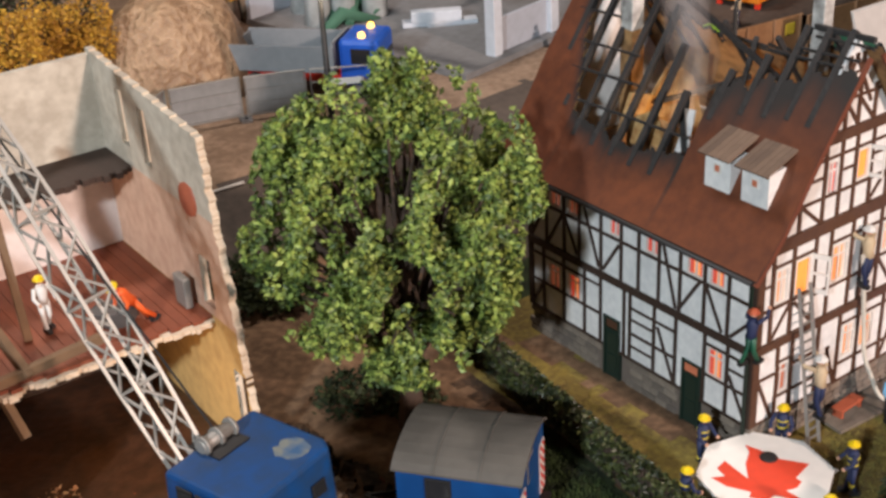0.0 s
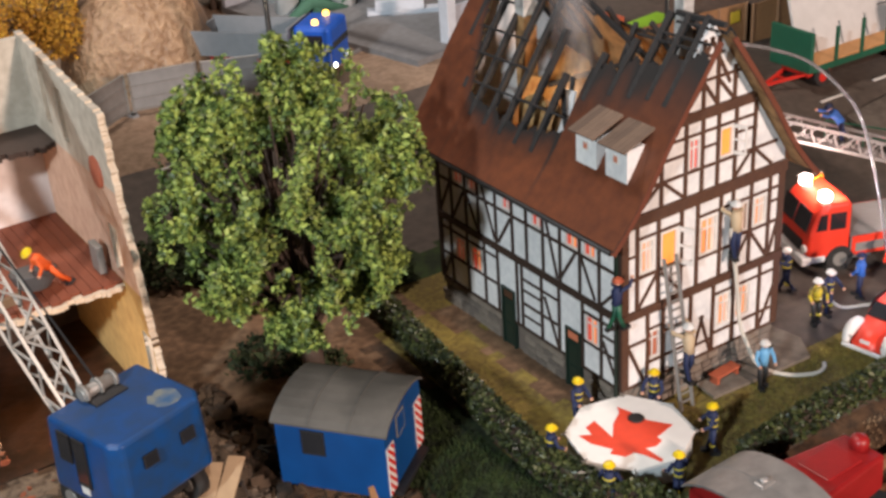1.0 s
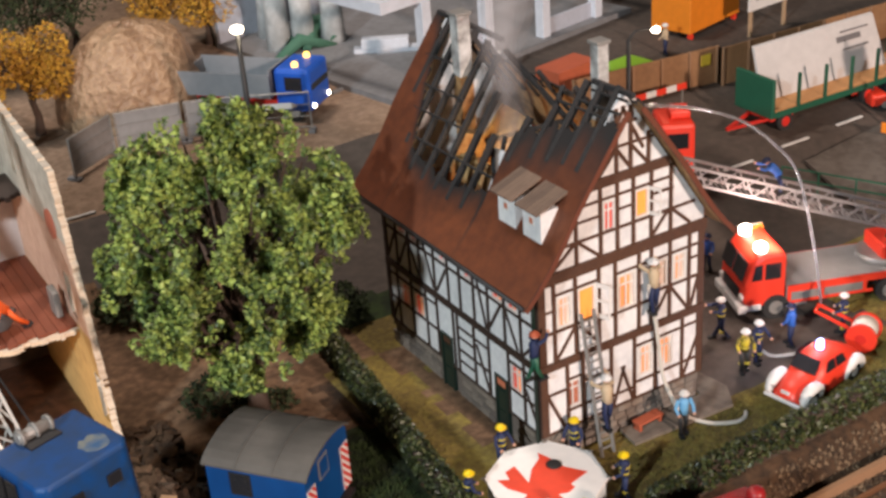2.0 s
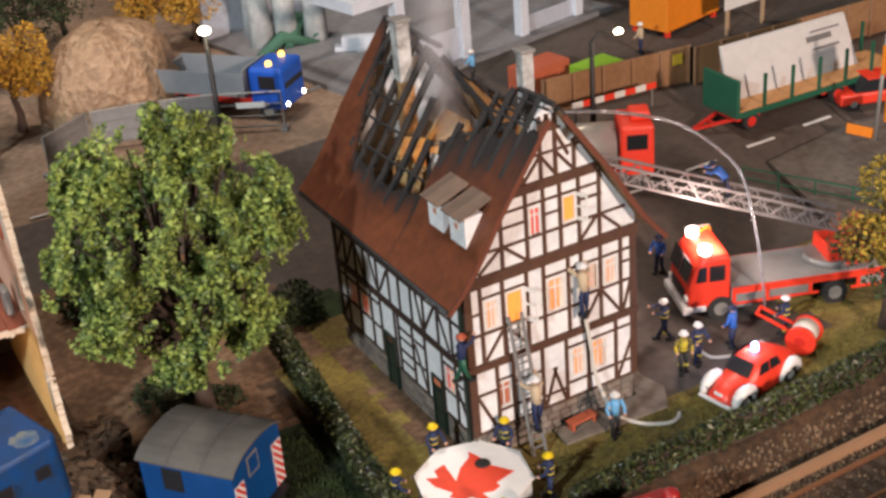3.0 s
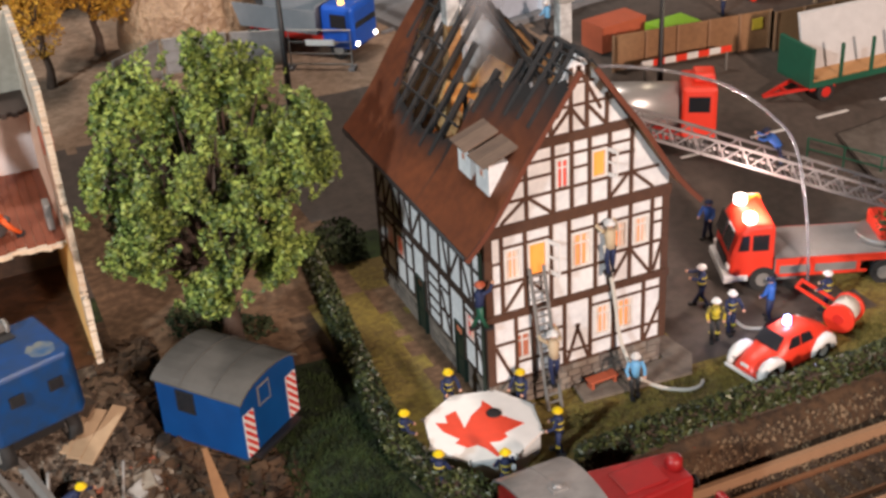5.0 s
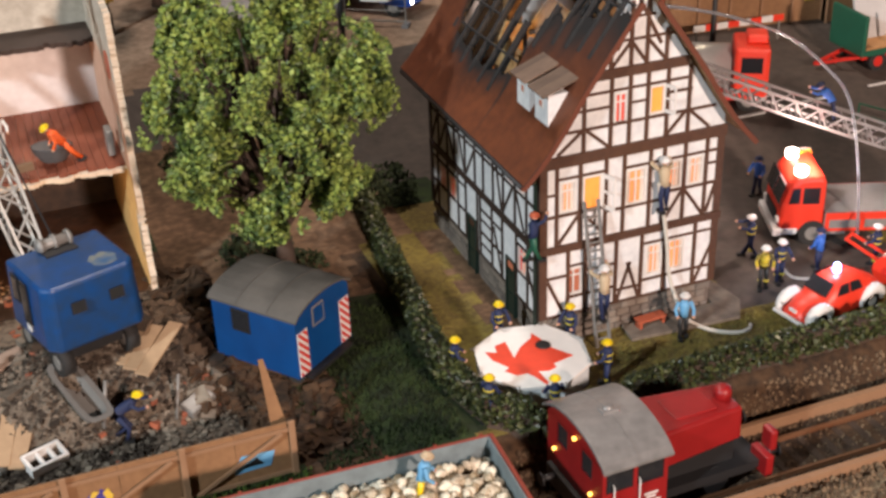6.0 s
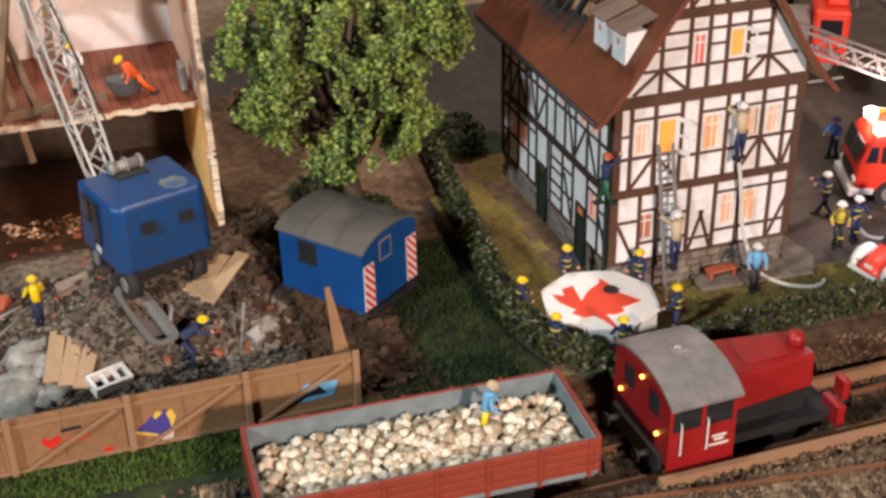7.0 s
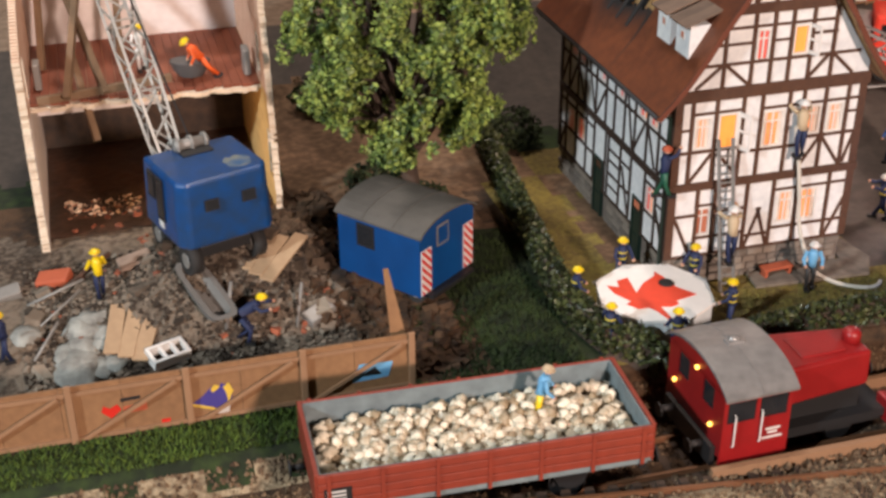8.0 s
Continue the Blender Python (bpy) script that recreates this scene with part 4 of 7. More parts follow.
def curve_tube(name, pts, r, m, label, category, n=6):
    """A thing that hangs or lies in a smooth line through pts."""
    v = [Vector(p) for p in pts]
    out = []
    for i in range(len(v) - 1):
        a, b, c, d = v[max(i - 1, 0)], v[i], v[i + 1], v[min(i + 2, len(v) - 1)]
        for k in range(8):
            t = k / 8
            out.append(0.5 * (2 * b + (c - a) * t + (2 * a - 5 * b + 4 * c - d) * t * t + (3 * b - 3 * c + d - a) * t ** 3))
    out.append(v[-1])
    bm = B()
    tube(bm, out, r, n)
    return solid(name, bm, m, label, category)


curve_tube("fire_hose", [(4.0, -0.32, 4.3), (4.3, -0.26, 3.0), (4.5, -0.26, 1.75), (4.6, -0.30, 0.8), (4.72, -0.52, 0.1), (5.05, -0.8, -0.75), (5.6, -1.45, -0.98), (6.3, -1.95, -0.98), (6.75, -1.95, -0.98), (7.0, -1.75, -0.97)], 0.068, HOSE, "pale fire hose hanging from the window to the ground", "hose")
curve_tube("fire_hose", [(9.5, 0.5, -0.3), (10.0, 0.2, -0.9), (10.8, -0.2, -0.95), (11.4, -0.6, -0.9)], 0.06, HOSE, "pale fire hose lying beside the red car", "hose")
# ladder against the gable
lad = thing("ladder", "grey aluminium ladder leaning on the gable", "ladder", (1.95, -0.80, -1.05))
foot, top = Vector((0, 0, 0.02)), Vector((-0.30, 0.58, 5.2))
for s in (-0.24, 0.24):
    bm = B()
    beam(bm, foot + Vector((s, 0, 0)), top + Vector((s, 0, 0)), 0.07, 0.10)
    part("stile", bm, STEEL, lad)
for k in range(1, 18):
    bm = B()
    p = foot.lerp(top, k / 18)
    beam(bm, p + Vector((-0.24, 0, 0)), p + Vector((0.24, 0, 0)), 0.05)
    part("rung", bm, STEEL, lad)
bench = thing("bench", "red wooden bench at the plinth", "bench", (3.9, -0.42, -1.05), 4)
bm = B()
box(bm, -0.55, 0.55, -0.2, 0.2, 0.38, 0.46, 0, 0.02)
part("seat", bm, BRICK_RED, bench)
for x in (-0.45, 0.45):
    bm = B()
    box(bm, x - 0.05, x + 0.05, -0.16, 0.16, 0, 0.38)
    part("leg", bm, BRICK_RED, bench)

# ---- blue site trailer ----
bw = thing("site_trailer", "blue site hut trailer with a curved grey roof", "site trailer", (-7.92, 2.55, -0.75), 38)
# x along the end wall, y along the long side
EW, EL = 2.85, 3.25
ARC = [(EW / 2 * math.sin(a), 2.50 + 0.42 * (math.cos(a) - math.cos(1.25)) / (1 - math.cos(1.25))) for a in (-1.25 + 2.5 * k / 10 for k in range(11))]
ARC = [(x / math.sin(1.25), z) for x, z in ARC]
bm = B()
extrude(bm, [(-EW / 2, -EL / 2, 0.45), (EW / 2, -EL / 2, 0.45)] + [(x, -EL / 2, z) for x, z in ARC[::-1]], (0, EL, 0))
body = part("body", bm, BLUE, bw)
bm = B()
for k in range(10):
    (xa, za), (xb, zb) = ARC[k], ARC[k + 1]
    extrude(bm, [(xa * 1.05, -EL / 2 - 0.10, za + 0.02), (xb * 1.05, -EL / 2 - 0.10, zb + 0.02), (xb * 1.05, -EL / 2 - 0.10, zb + 0.09), (xa * 1.05, -EL / 2 - 0.10, za + 0.09)], (0, EL + 0.2, 0))
weld(bm)
part("roof", bm, GREY_ROOF, bw, "grey felt roof")
for k in (-0.6, 0.6):
    bm = B()
    for j in range(10):
        (xa, za), (xb, zb) = ARC[j], ARC[j + 1]
        beam(bm, (xa * 1.05, k, za + 0.10), (xb * 1.05, k, zb + 0.10), 0.05, 0.03)
    part("roof_seam", bm, GREY_ROOF, bw)


def framed_pane(parent, a, b, c, d, out, frame_mat=BLACK, pane_mat=GLASS_DARK, e=0.06):
    """A small window standing proud of a wall: corners a b c d, out the way it faces."""
    n = Vector(out)
    q = [Vector(p) for p in (a, b, c, d)]
    m = sum(q, Vector()) / 4
    bm = B()
    extrude(bm, [p for p in q], n * 0.03)
    w = part("window", bm, frame_mat, parent)
    bm = B()
    extrude(bm, [m + (p - m) * 0.82 + n * 0.028 for p in q], n * 0.012)
    part("pane", bm, pane_mat, w)


E0 = -EW / 2
framed_pane(bw, (E0, 0.15, 1.6), (E0, 0.85, 1.6), (E0, 0.85, 2.4), (E0, 0.15, 2.4), (-1, 0, 0))
framed_pane(bw, (-0.55, -EL / 2, 1.9), (0.05, -EL / 2, 1.9), (0.05, -EL / 2, 2.6), (-0.55, -EL / 2, 2.6), (0, -1, 0), STEEL, BLUE)
for x0 in (-EW / 2 + 0.06, EW / 2 - 0.56):
    bm = B()
    box(bm, x0, x0 + 0.50, -EL / 2 - 0.035, -EL / 2, 0.50, 2.06)
    board = part("warning_board", bm, WHITE, bw, "red and white striped warning board")
    for k in range(9):
        z = 0.55 + k * 0.29
        poly = [(x0 + 0.01, z), (x0 + 0.49, z - 0.52), (x0 + 0.49, z - 0.37), (x0 + 0.01, z + 0.15)]
        poly = clip(clip(poly, 0, -1, -0.51), 0, 1, 2.05)
        if len(poly) < 3:
            continue
        bm = B()
        extrude(bm, [(u, -EL / 2 - 0.035, v) for u, v in poly], (0, -0.006, 0))
        part("red_stripe", bm, RED, board)
for x in (-1.0, 1.0):
    for y in (-1.2, 1.2):
        bm = B()
        tube(bm, [(x - 0.12, y, 0.36), (x + 0.12, y, 0.36)], 0.36, 14)
        wheel = part("wheel", bm, RUBBER, bw)
        bm = B()
        tube(bm, [(x - 0.14, y, 0.36), (x + 0.14, y, 0.36)], 0.17, 10)
        part("rim", bm, STEEL, wheel)
bm = B()
box(bm, -1.1, 1.1, -1.9, 1.9, 0.34, 0.46)
beam(bm, (-0.4, 2.0, 0.4), (0, 3.1, 0.35), 0.08), beam(bm, (0.4, 2.0, 0.4), (0, 3.1, 0.35), 0.08)
part("chassis", bm, BLACK, bw)

# ---- rope crane excavator ----
CR = 18.0
crane = thing("cable_crane", "blue cable crane with a silver lattice boom", "crane", (-14.05, 2.9, 0.40), CR)
# x to the right side of the cab, y to the boom
bm = B()
x0, x1, y0, y1, z0, z1 = -1.55, 1.55, -1.55, 1.25, 1.70, 3.80
plan = [(x0, y0 + 0.35), (x0 + 0.25, y0), (x1 - 0.25, y0), (x1, y0 + 0.35), (x1, y1), (x0, y1)]
lo = [bm.verts.new((x, y, z0)) for x, y in plan]
hi = [bm.verts.new((x * 0.95, y * 0.95, z1)) for x, y in plan]
bm.faces.new(lo[::-1]), bm.faces.new(hi)
for i in range(6):
    bm.faces.new((lo[i], lo[(i + 1) % 6], hi[(i + 1) % 6], hi[i]))
bmesh.ops.bevel(bm, geom=list(bm.edges), offset=0.10, segments=2, affect="EDGES", profile=0.5)
cab = part("cab", bm, [BLUE_DIRTY], crane)
framed_pane(crane, (-0.75, y0 - 0.02, 2.85), (-0.30, y0 - 0.02, 2.85), (-0.30, y0 + 0.02, 3.2), (-0.75, y0 + 0.02, 3.2), (0, -1, 0))
framed_pane(crane, (0.45, y0 - 0.02, 2.85), (0.9, y0 - 0.02, 2.85), (0.9, y0 + 0.02, 3.2), (0.45, y0 + 0.02, 3.2), (0, -1, 0))
framed_pane(crane, (x1 - 0.0, -0.7, 3.0), (x1 - 0.0, -0.15, 3.0), (x1 - 0.03, -0.15, 3.4), (x1 - 0.03, -0.7, 3.4), (1, 0, 0))
framed_pane(crane, (x0, 0.75, 2.75), (x0, 0.25, 2.75), (x0 + 0.03, 0.25, 3.6), (x0 + 0.03, 0.75, 3.6), (-1, 0, 0))
framed_pane(crane, (x0, 0.15, 2.2), (x0, -0.35, 2.2), (x0 + 0.03, -0.35, 3.6), (x0 + 0.03, 0.15, 3.6), (-1, 0, 0))
bm = B()
box(bm, x0 - 0.02, x0, -0.2, 0.1, 1.95, 2.2)
part("number_plate", bm, WHITE, crane)
bm = B()
box(bm, -0.5, 0.5, 0.35, 1.35, z1 - 0.02, z1 + 0.05)
part("roof_slot", bm, BLACK, crane)
bm = B()
scuff = [(0.75 + (0.42 + 0.16 * noise.noise((k * 0.9, 3, 1))) * math.cos(k * 0.4488), -0.75 + (0.42 + 0.16 * noise.noise((k * 1.1, 8, 1))) * math.sin(k * 0.4488), z1 + 0.002) for k in range(14)]
extrude(bm, scuff, (0, 0, 0.006))
part("scuffed_patch", bm, mat("worn_blue_grey", (0.16, 0.18, 0.17), 0.8, other=(0.03, 0.09, 0.20), scale=6, vary=1.6), crane, "worn pale patch on the roof")
bm = B()
tube(bm, [(-0.55, 0.9, z1 + 0.18), (0.55, 0.9, z1 + 0.18)], 0.17, 10)
for x in (-0.45, 0.0, 0.45):
    tube(bm, [(x - 0.05, 0.9, z1 + 0.18), (x + 0.05, 0.9, z1 + 0.18)], 0.25, 10)
part("winch_drum", bm, STEEL, crane, "dull grey winch drum")
bm = B()
tube(bm, [(0, 0, 1.4), (0, 0, 1.76)], 0.8, 20)
part("turntable", bm, BLACK, crane)
bm = B()
box(bm, -0.95, 0.95, -1.0, 1.2, 1.05, 1.45, 0, 0.05)
part("chassis", bm, BLACK, crane)
for x in (-1.05, 1.05):
    for y in (-0.85, 1.25):
        bm = B()
        tube(bm, [(x - 0.2, y, 1.05), (x + 0.2, y, 1.05)], 0.48, 18)
        wheel = part("wheel", bm, RUBBER, crane)
        bm = B()
        tube(bm, [(x - 0.22, y, 1.05), (x + 0.22, y, 1.05)], 0.25, 12)
        part("rim", bm, STEEL, wheel)


def boom_at(k, sx, sy):
    w = 0.42 * (1 - 0.55 * abs(2 * k - 0.9) ** 2 * (1 if k > 0.45 else 0.5))
    foot, tip = Vector((-0.55, 1.3, 3.3)), Vector((-0.55, 7.9, 12.6))
    return foot.lerp(tip, k) + Vector((sx * w, sy * w * 0.8, -sy * w * 0.57))


N = 15
for sx, sy in ((-1, -1), (1, -1), (1, 1), (-1, 1)):
    bm = B()
    tube(bm, [boom_at(k / N, sx, sy) for k in range(N + 1)], 0.06, 4)
    part("boom_chord", bm, SILVER, crane)
for side, (a, b) in enumerate((((-1, -1), (1, -1)), ((1, -1), (1, 1)), ((1, 1), (-1, 1)), ((-1, 1), (-1, -1)))):
    bm = B()
    for k in range(N):
        p, q = (a, b) if k % 2 else (b, a)
        beam(bm, boom_at(k / N, *p), boom_at((k + 1) / N, *q), 0.055)
        if k % 3 == 0:
            beam(bm, boom_at(k / N, *a), boom_at(k / N, *b), 0.055)
    part("boom_lattice", bm, SILVER, crane)
bm = B()
tube(bm, [(0.0, 0.9, z1 + 0.3), (-0.55, 7.9, 12.5)], 0.03, 5)
part("hoist_cable", bm, BLACK, crane)

# ---- demolished house, open at the front ----
ruin = thing("demolished_house", "half-demolished house with open rooms and broken walls", "ruined house", (-15.3, 12.5, -0.75))
RX0, RX1, RY1 = -3.85, 4.05, 3.95  # inner left, inner right, back wall
GF, UF, AF = 0.06, 4.35, 7.6  # floor levels above the ground


def broken_front(z, seed):
    """Where the broken front edge of a side wall runs at a height."""
    base = (-4.3 if seed == 1 else -4.85) + 0.14 * z
    return base + 0.25 * noise.noise((z * 1.7, seed, 0)) + 0.13 * noise.noise((z * 4.3, seed, 3)) + 0.09 * noise.noise((z * 9.0, seed, 5))


def side_wall(x0, x1, top_back, top_front, seed, mats, holes):
    bm = B()
    n = 170
    for k in range(n):
        a, b = top_back * k / n, top_back * (k + 1) / n
        m = (a + b) / 2
        y0, y1 = broken_front(m, seed), RY1 + 0.25
        if m > top_front:
            y0 = max(y0, y0 + (m - top_front) / max(0.01, top_back - top_front) * (y1 - y0))
        spans = [(y0, y1)]
        for h in holes:
            if h[2] < m < h[3]:
                spans = [s for p, q in spans for s in ((p, min(q, h[0])), (max(p, h[1]), q)) if s[1] - s[0] > 0.02]
        for p, q in spans:
            v = box(bm, x0, x1, p, q, a, b)
            if p == y0 and m < top_front:
                for w in v:
                    if w.co.y < p + 0.001:
                        w.co.y = broken_front(w.co.z, seed)
            inner = 0 if m > AF else 1 if m > UF + 0.9 else 2 if m > UF else 3
            for f in {f for w in v for f in w.link_faces}:
                f.material_index = inner
            for f in v[0].link_faces:
                if set(f.verts) == {v[0], v[1], v[5], v[4]}:
                    f.material_index = 4
    return weld(bm)


part("side_wall", side_wall(RX1, RX1 + 0.22, 10.75, 10.0, 1, (), [(-2.2, -1.5, 7.4, 8.3), (0.4, 0.9, 8.0, 9.8), (1.9, 2.4, 8.2, 10.0), (-3.9, -3.2, 1.2, 3.0), (-2.6, -1.9, 4.6, 6.2)]),
     [WALL_GREY, WALL_PINK, WALL_PINK, WALL_YELLOW, BROKEN], ruin, "tall side wall with broken plaster edge and faded wallpaper")
part("side_wall", side_wall(RX0 - 0.26, RX0, 9.0, 6.5, 2, (), [(-3.0, -2.2, 4.6, 6.2)]), [WALL_GREY, WALL_PINK, WALL_PINK, WALL_WHITE, BROKEN], ruin, "side wall with a broken masonry edge")
bm = B()
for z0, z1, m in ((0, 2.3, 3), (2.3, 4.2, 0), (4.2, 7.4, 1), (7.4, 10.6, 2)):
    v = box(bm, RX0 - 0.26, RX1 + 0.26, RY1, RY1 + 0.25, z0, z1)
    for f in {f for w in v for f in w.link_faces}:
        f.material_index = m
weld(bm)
# the lowest stretch of the back wall is a mottled dark brown
part("back_wall", bm, [WALL_YELLOW, WALL_WHITE, WALL_GREY, mat("dark_brown_wall", (0.055, 0.030, 0.018), 0.7, other=(0.02, 0.012, 0.008), scale=4, vary=1.3)], ruin)
bm = B()
box(bm, RX0, 0.7, RY1 - 2.1, RY1 - 1.95, 2.3, UF - 0.27)
part("partition", bm, WALL_WHITE, ruin, "pale partition wall under the upper floor")
# upper floor of boards with a ragged front edge
for k in range(24):
    x0, x1 = RX0 + (RX1 - RX0) * k / 24, RX0 + (RX1 - RX0) * (k + 1) / 24
    e = -2.15 + 0.30 * noise.noise((k * 0.61, 2, 5)) - 0.15 * (k / 24)
    bm = B()
    box(bm, x0 + 0.008, x1 - 0.008, e, RY1, UF - 0.10, UF)
    board = part("floorboard", bm, FLOOR_RED, ruin)
bm = B()
for k in range(60):
    u0, u1 = RX0 + (RX1 - RX0) * k / 60, RX0 + (RX1 - RX0) * (k + 1) / 60
    box(bm, u0, u1, -2.3 + 0.30 * noise.noise((k * 0.244, 2, 5)) + 0.16 * noise.noise((k * 1.3, 7, 1)) - 0.15 * k / 60, RY1, UF - 0.26, UF - 0.11)
weld(bm)
part("floor_slab", bm, BROKEN, ruin)
bm = B()
for k in range(40):
    x0, x1 = RX0 + (RX1 - RX0) * k / 40, RX0 + (RX1 - RX0) * (k + 1) / 40
    e = 1.9 + 0.5 * noise.noise((k * 0.5, 8, 5))
    box(bm, x0, x1, e, RY1, AF - 0.18, AF)
weld(bm)
part("attic_floor", bm, TIMBER_DARK, ruin, "dark broken attic floor")
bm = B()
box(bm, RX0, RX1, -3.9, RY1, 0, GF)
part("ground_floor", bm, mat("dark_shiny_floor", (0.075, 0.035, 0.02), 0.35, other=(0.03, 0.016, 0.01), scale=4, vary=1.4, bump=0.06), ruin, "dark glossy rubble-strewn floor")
# bath lamp niche and round mirror on the side wall
bm = B()
tube(bm, [(RX1 - 0.06, -1.85, 7.85), (RX1 + 0.30, -1.85, 7.85)], 0.50, 16)
part("oval_window", bm, [BRICK_RED], ruin, "oval window with a red surround")
# leaning, broken beams
rng = random.Random(9)
for p, q in (((-2.6, -2.6, 4.6), (-1.4, 1.0, 9.2)), ((-1.3, -2.2, 4.5), (-2.7, 1.4, 9.0)), ((-3.6, -2.2, 4.45), (1.0, -2.0, 4.75)), ((-1.8, -2.5, 2.9), (-2.3, -0.6, 5.6)), ((-0.6, -0.2, 4.4), (-0.4, 1.5, 9.8)), ((-3.4, 1.0, 4.4), (-3.0, 2.4, 9.6))):
    bm = B()
    beam(bm, p, q, 0.22, 0.26)
    part("broken_beam", bm, mat("old_beam", (0.24, 0.145, 0.08), 0.85, other=(0.13, 0.08, 0.045)) if "old_beam" not in bpy.data.materials else bpy.data.materials["old_beam"], ruin)
for x, y in ((RX1 - 0.32, -1.2), (RX0 + 0.32, -0.6)):
    bm = B()
    box(bm, x - 0.12, x + 0.12, y - 0.35, y + 0.35, UF, UF + 0.95, 0, 0.04)
    part("radiator", bm, STEEL, ruin, "grey radiator on the wall")
point_lamp("room_lamp", (-14.3, 9.6, 1.7), 0.25, 0.024, (1.0, 0.62, 0.34))
point_lamp("room_lamp", (-15.5, 14.0, 6.3), 0.25, 0.014, (1.0, 0.72, 0.50))
figure("worker_figure", "model worker in orange suit leaning over the mortar tub", (-12.6, 11.2, 3.6), 95, "orange", 25, 0.06, 36, 0.0, 1.1)
figure("worker_figure", "model worker in white with a yellow helmet", (-15.2, 12.6, 3.6), 190, "worker_white", 20)
tub = thing("mortar_tub", "dark grey mortar tub on the broken floor", "tub", (-13.55, 11.5, 3.6), -14)
bm = B()
tube(bm, [(0, 0, 0.02), (0, 0, 0.3), (0, 0, 0.66)], [0.42, 0.62, 0.74], 18, caps=False)
tube(bm, [(0, 0, 0.66), (0, 0, 0.3), (0, 0, 0.08)], [0.70, 0.56, 0.36], 18)
bmesh.ops.scale(bm, vec=(1.0, 0.65, 0.9), verts=bm.verts)
part("shell", bm, mat("dark_grey_tub", (0.10, 0.10, 0.10), 0.5), tub)

# ---- demolition yard ----
rng = random.Random(14)


def rubble(name, label, x0, x1, y0, y1, count, size, m, seed, h=0.0):
    r = random.Random(seed)
    bm = B()
    for k in range(count):
        x, y = r.uniform(x0, x1), r.uniform(y0, y1)
        s = size * (0.35 + 1.3 * r.random() ** 2)
        z = ground_z(x, y) + h * max(0, 1 - ((x - (x0 + x1) / 2) / (x1 - x0) * 2) ** 2)
        before = set(bm.verts)
        a = r.uniform(0, 3.14)
        sx, sy, sz = s * r.uniform(0.6, 1.4), s * r.uniform(0.6, 1.2), s * r.uniform(0.3, 0.8)
        v = box(bm, -sx, sx, -sy, sy, -sz, sz)
        rot = Euler((r.uniform(-0.5, 0.5), r.uniform(-0.5, 0.5), a)).to_matrix()
        for q in v:
            q.co = rot @ (q.co * (1 + 0.25 * r.uniform(-1, 1))) + Vector((x, y, z + sz * 0.5))
    return solid(name, bm, m, label, "rubble", kind="stuff")


rubble("rubble", "grey broken masonry and dust in the yard", -20, -9.2, -1.4, 6.5, 9000, 0.060, RUBBLE, 1)
rubble("rubble", "broken red brick bits among the rubble", -20, -9, -1.0, 8.0, 110, 0.085, RED_RUBBLE, 2)
rubble("rubble", "coarse grey lumps of masonry", -20.5, -10, 0, 6, 80, 0.19, RUBBLE, 3)
rubble("rubble", "brown clods beside the ruin wall", -11.2, -9.2, 0.5, 9.5, 420, 0.16, EARTH, 4)
rubble("rubble", "brown clods near the trailer and fence", -10, -7.0, -1.8, 2.0, 420, 0.14, EARTH, 8)
rubble("rubble", "brick and plaster bits on the ruin floor", -18.5, -14.5, 8.6, 10.2, 36, 0.08, RED_RUBBLE, 5)
rubble("rubble", "brown grey clods heaped round the crane wheels", -15.6, -10.6, 3.2, 6.6, 1100, 0.15, mat("brown_grey_clods", (0.15, 0.105, 0.068), 0.95, other=(0.040, 0.026, 0.016), per_island=1.3), 6, 0.55)
# glints of the shiny floor, put in as small pale glossy pieces
rubble("rubble", "glossy pale shards standing in for glints on the ruin floor", -18.6, -15.9, 9.9, 11.3, 420, 0.055, mat("pale_glint_shards", (0.82, 0.68, 0.52), 0.16, other=(0.34, 0.15, 0.09), per_island=1.2), 7)
bm = B()
for k in range(14):
    a = rng.uniform(0, 6.28)
    gx, gy = -18.2 + rng.gauss(0, 0.7), 1.3 + rng.gauss(0, 0.6)
    blob(bm, (gx, gy, ground_z(gx, gy) - 0.05), 0.45 + 0.3 * rng.random(), 0, 0.5, k, (1, 1, 0.45), 2)
solid("dust_heap", bm, mat("pale_grey_dust", (0.33, 0.34, 0.31), 0.95, other=(0.17, 0.17, 0.155), scale=8, vary=1.2, bump=0.15), "pale grey heap of plaster dust", "heap", kind="stuff")
for (x, y, turn, n, slope) in ((-16.85, 1.35, 75, 3, 16), (-12.35, 2.5, 54, 3, 12)):
    for k in range(n):
        bm = B()
        box(bm, -1.15 + 0.1 * k, 1.15 - 0.2 * (k % 2), -0.24, 0.24, -0.04, 0.04, 0, 0.012)
        ob = solid("plank", bm, PLANK, "loose pale wooden plank on the rubble", "plank", group="planks on the rubble")
        off = Vector((-math.sin(math.radians(turn)), math.cos(math.radians(turn)))) * (k - 1) * 0.50
        ob.matrix_world = pose((x + off.x) * K, (y + off.y) * K, (ground_z(x, y) + (0.17 if turn > 60 else 0.32) + 0.02 * k) * K, 3, -slope + 2 * k, turn + 4 * (k - 1))
bath = thing("bathtub", "old grey bathtub lying tilted in the rubble", "bathtub", (-14.62, 1.35, ground_z(-14.62, 1.35) + 0.16), 112, tilt=(4, -19))
bm = B()


def oval(z, a, b):
    return [bm.verts.new(((a if abs(math.cos(t)) < 2 else a) * math.copysign(abs(math.cos(t)) ** 0.35, math.cos(t)), b * math.copysign(abs(math.sin(t)) ** 0.5, math.sin(t)), z)) for t in (2 * math.pi * k / 24 for k in range(24))]


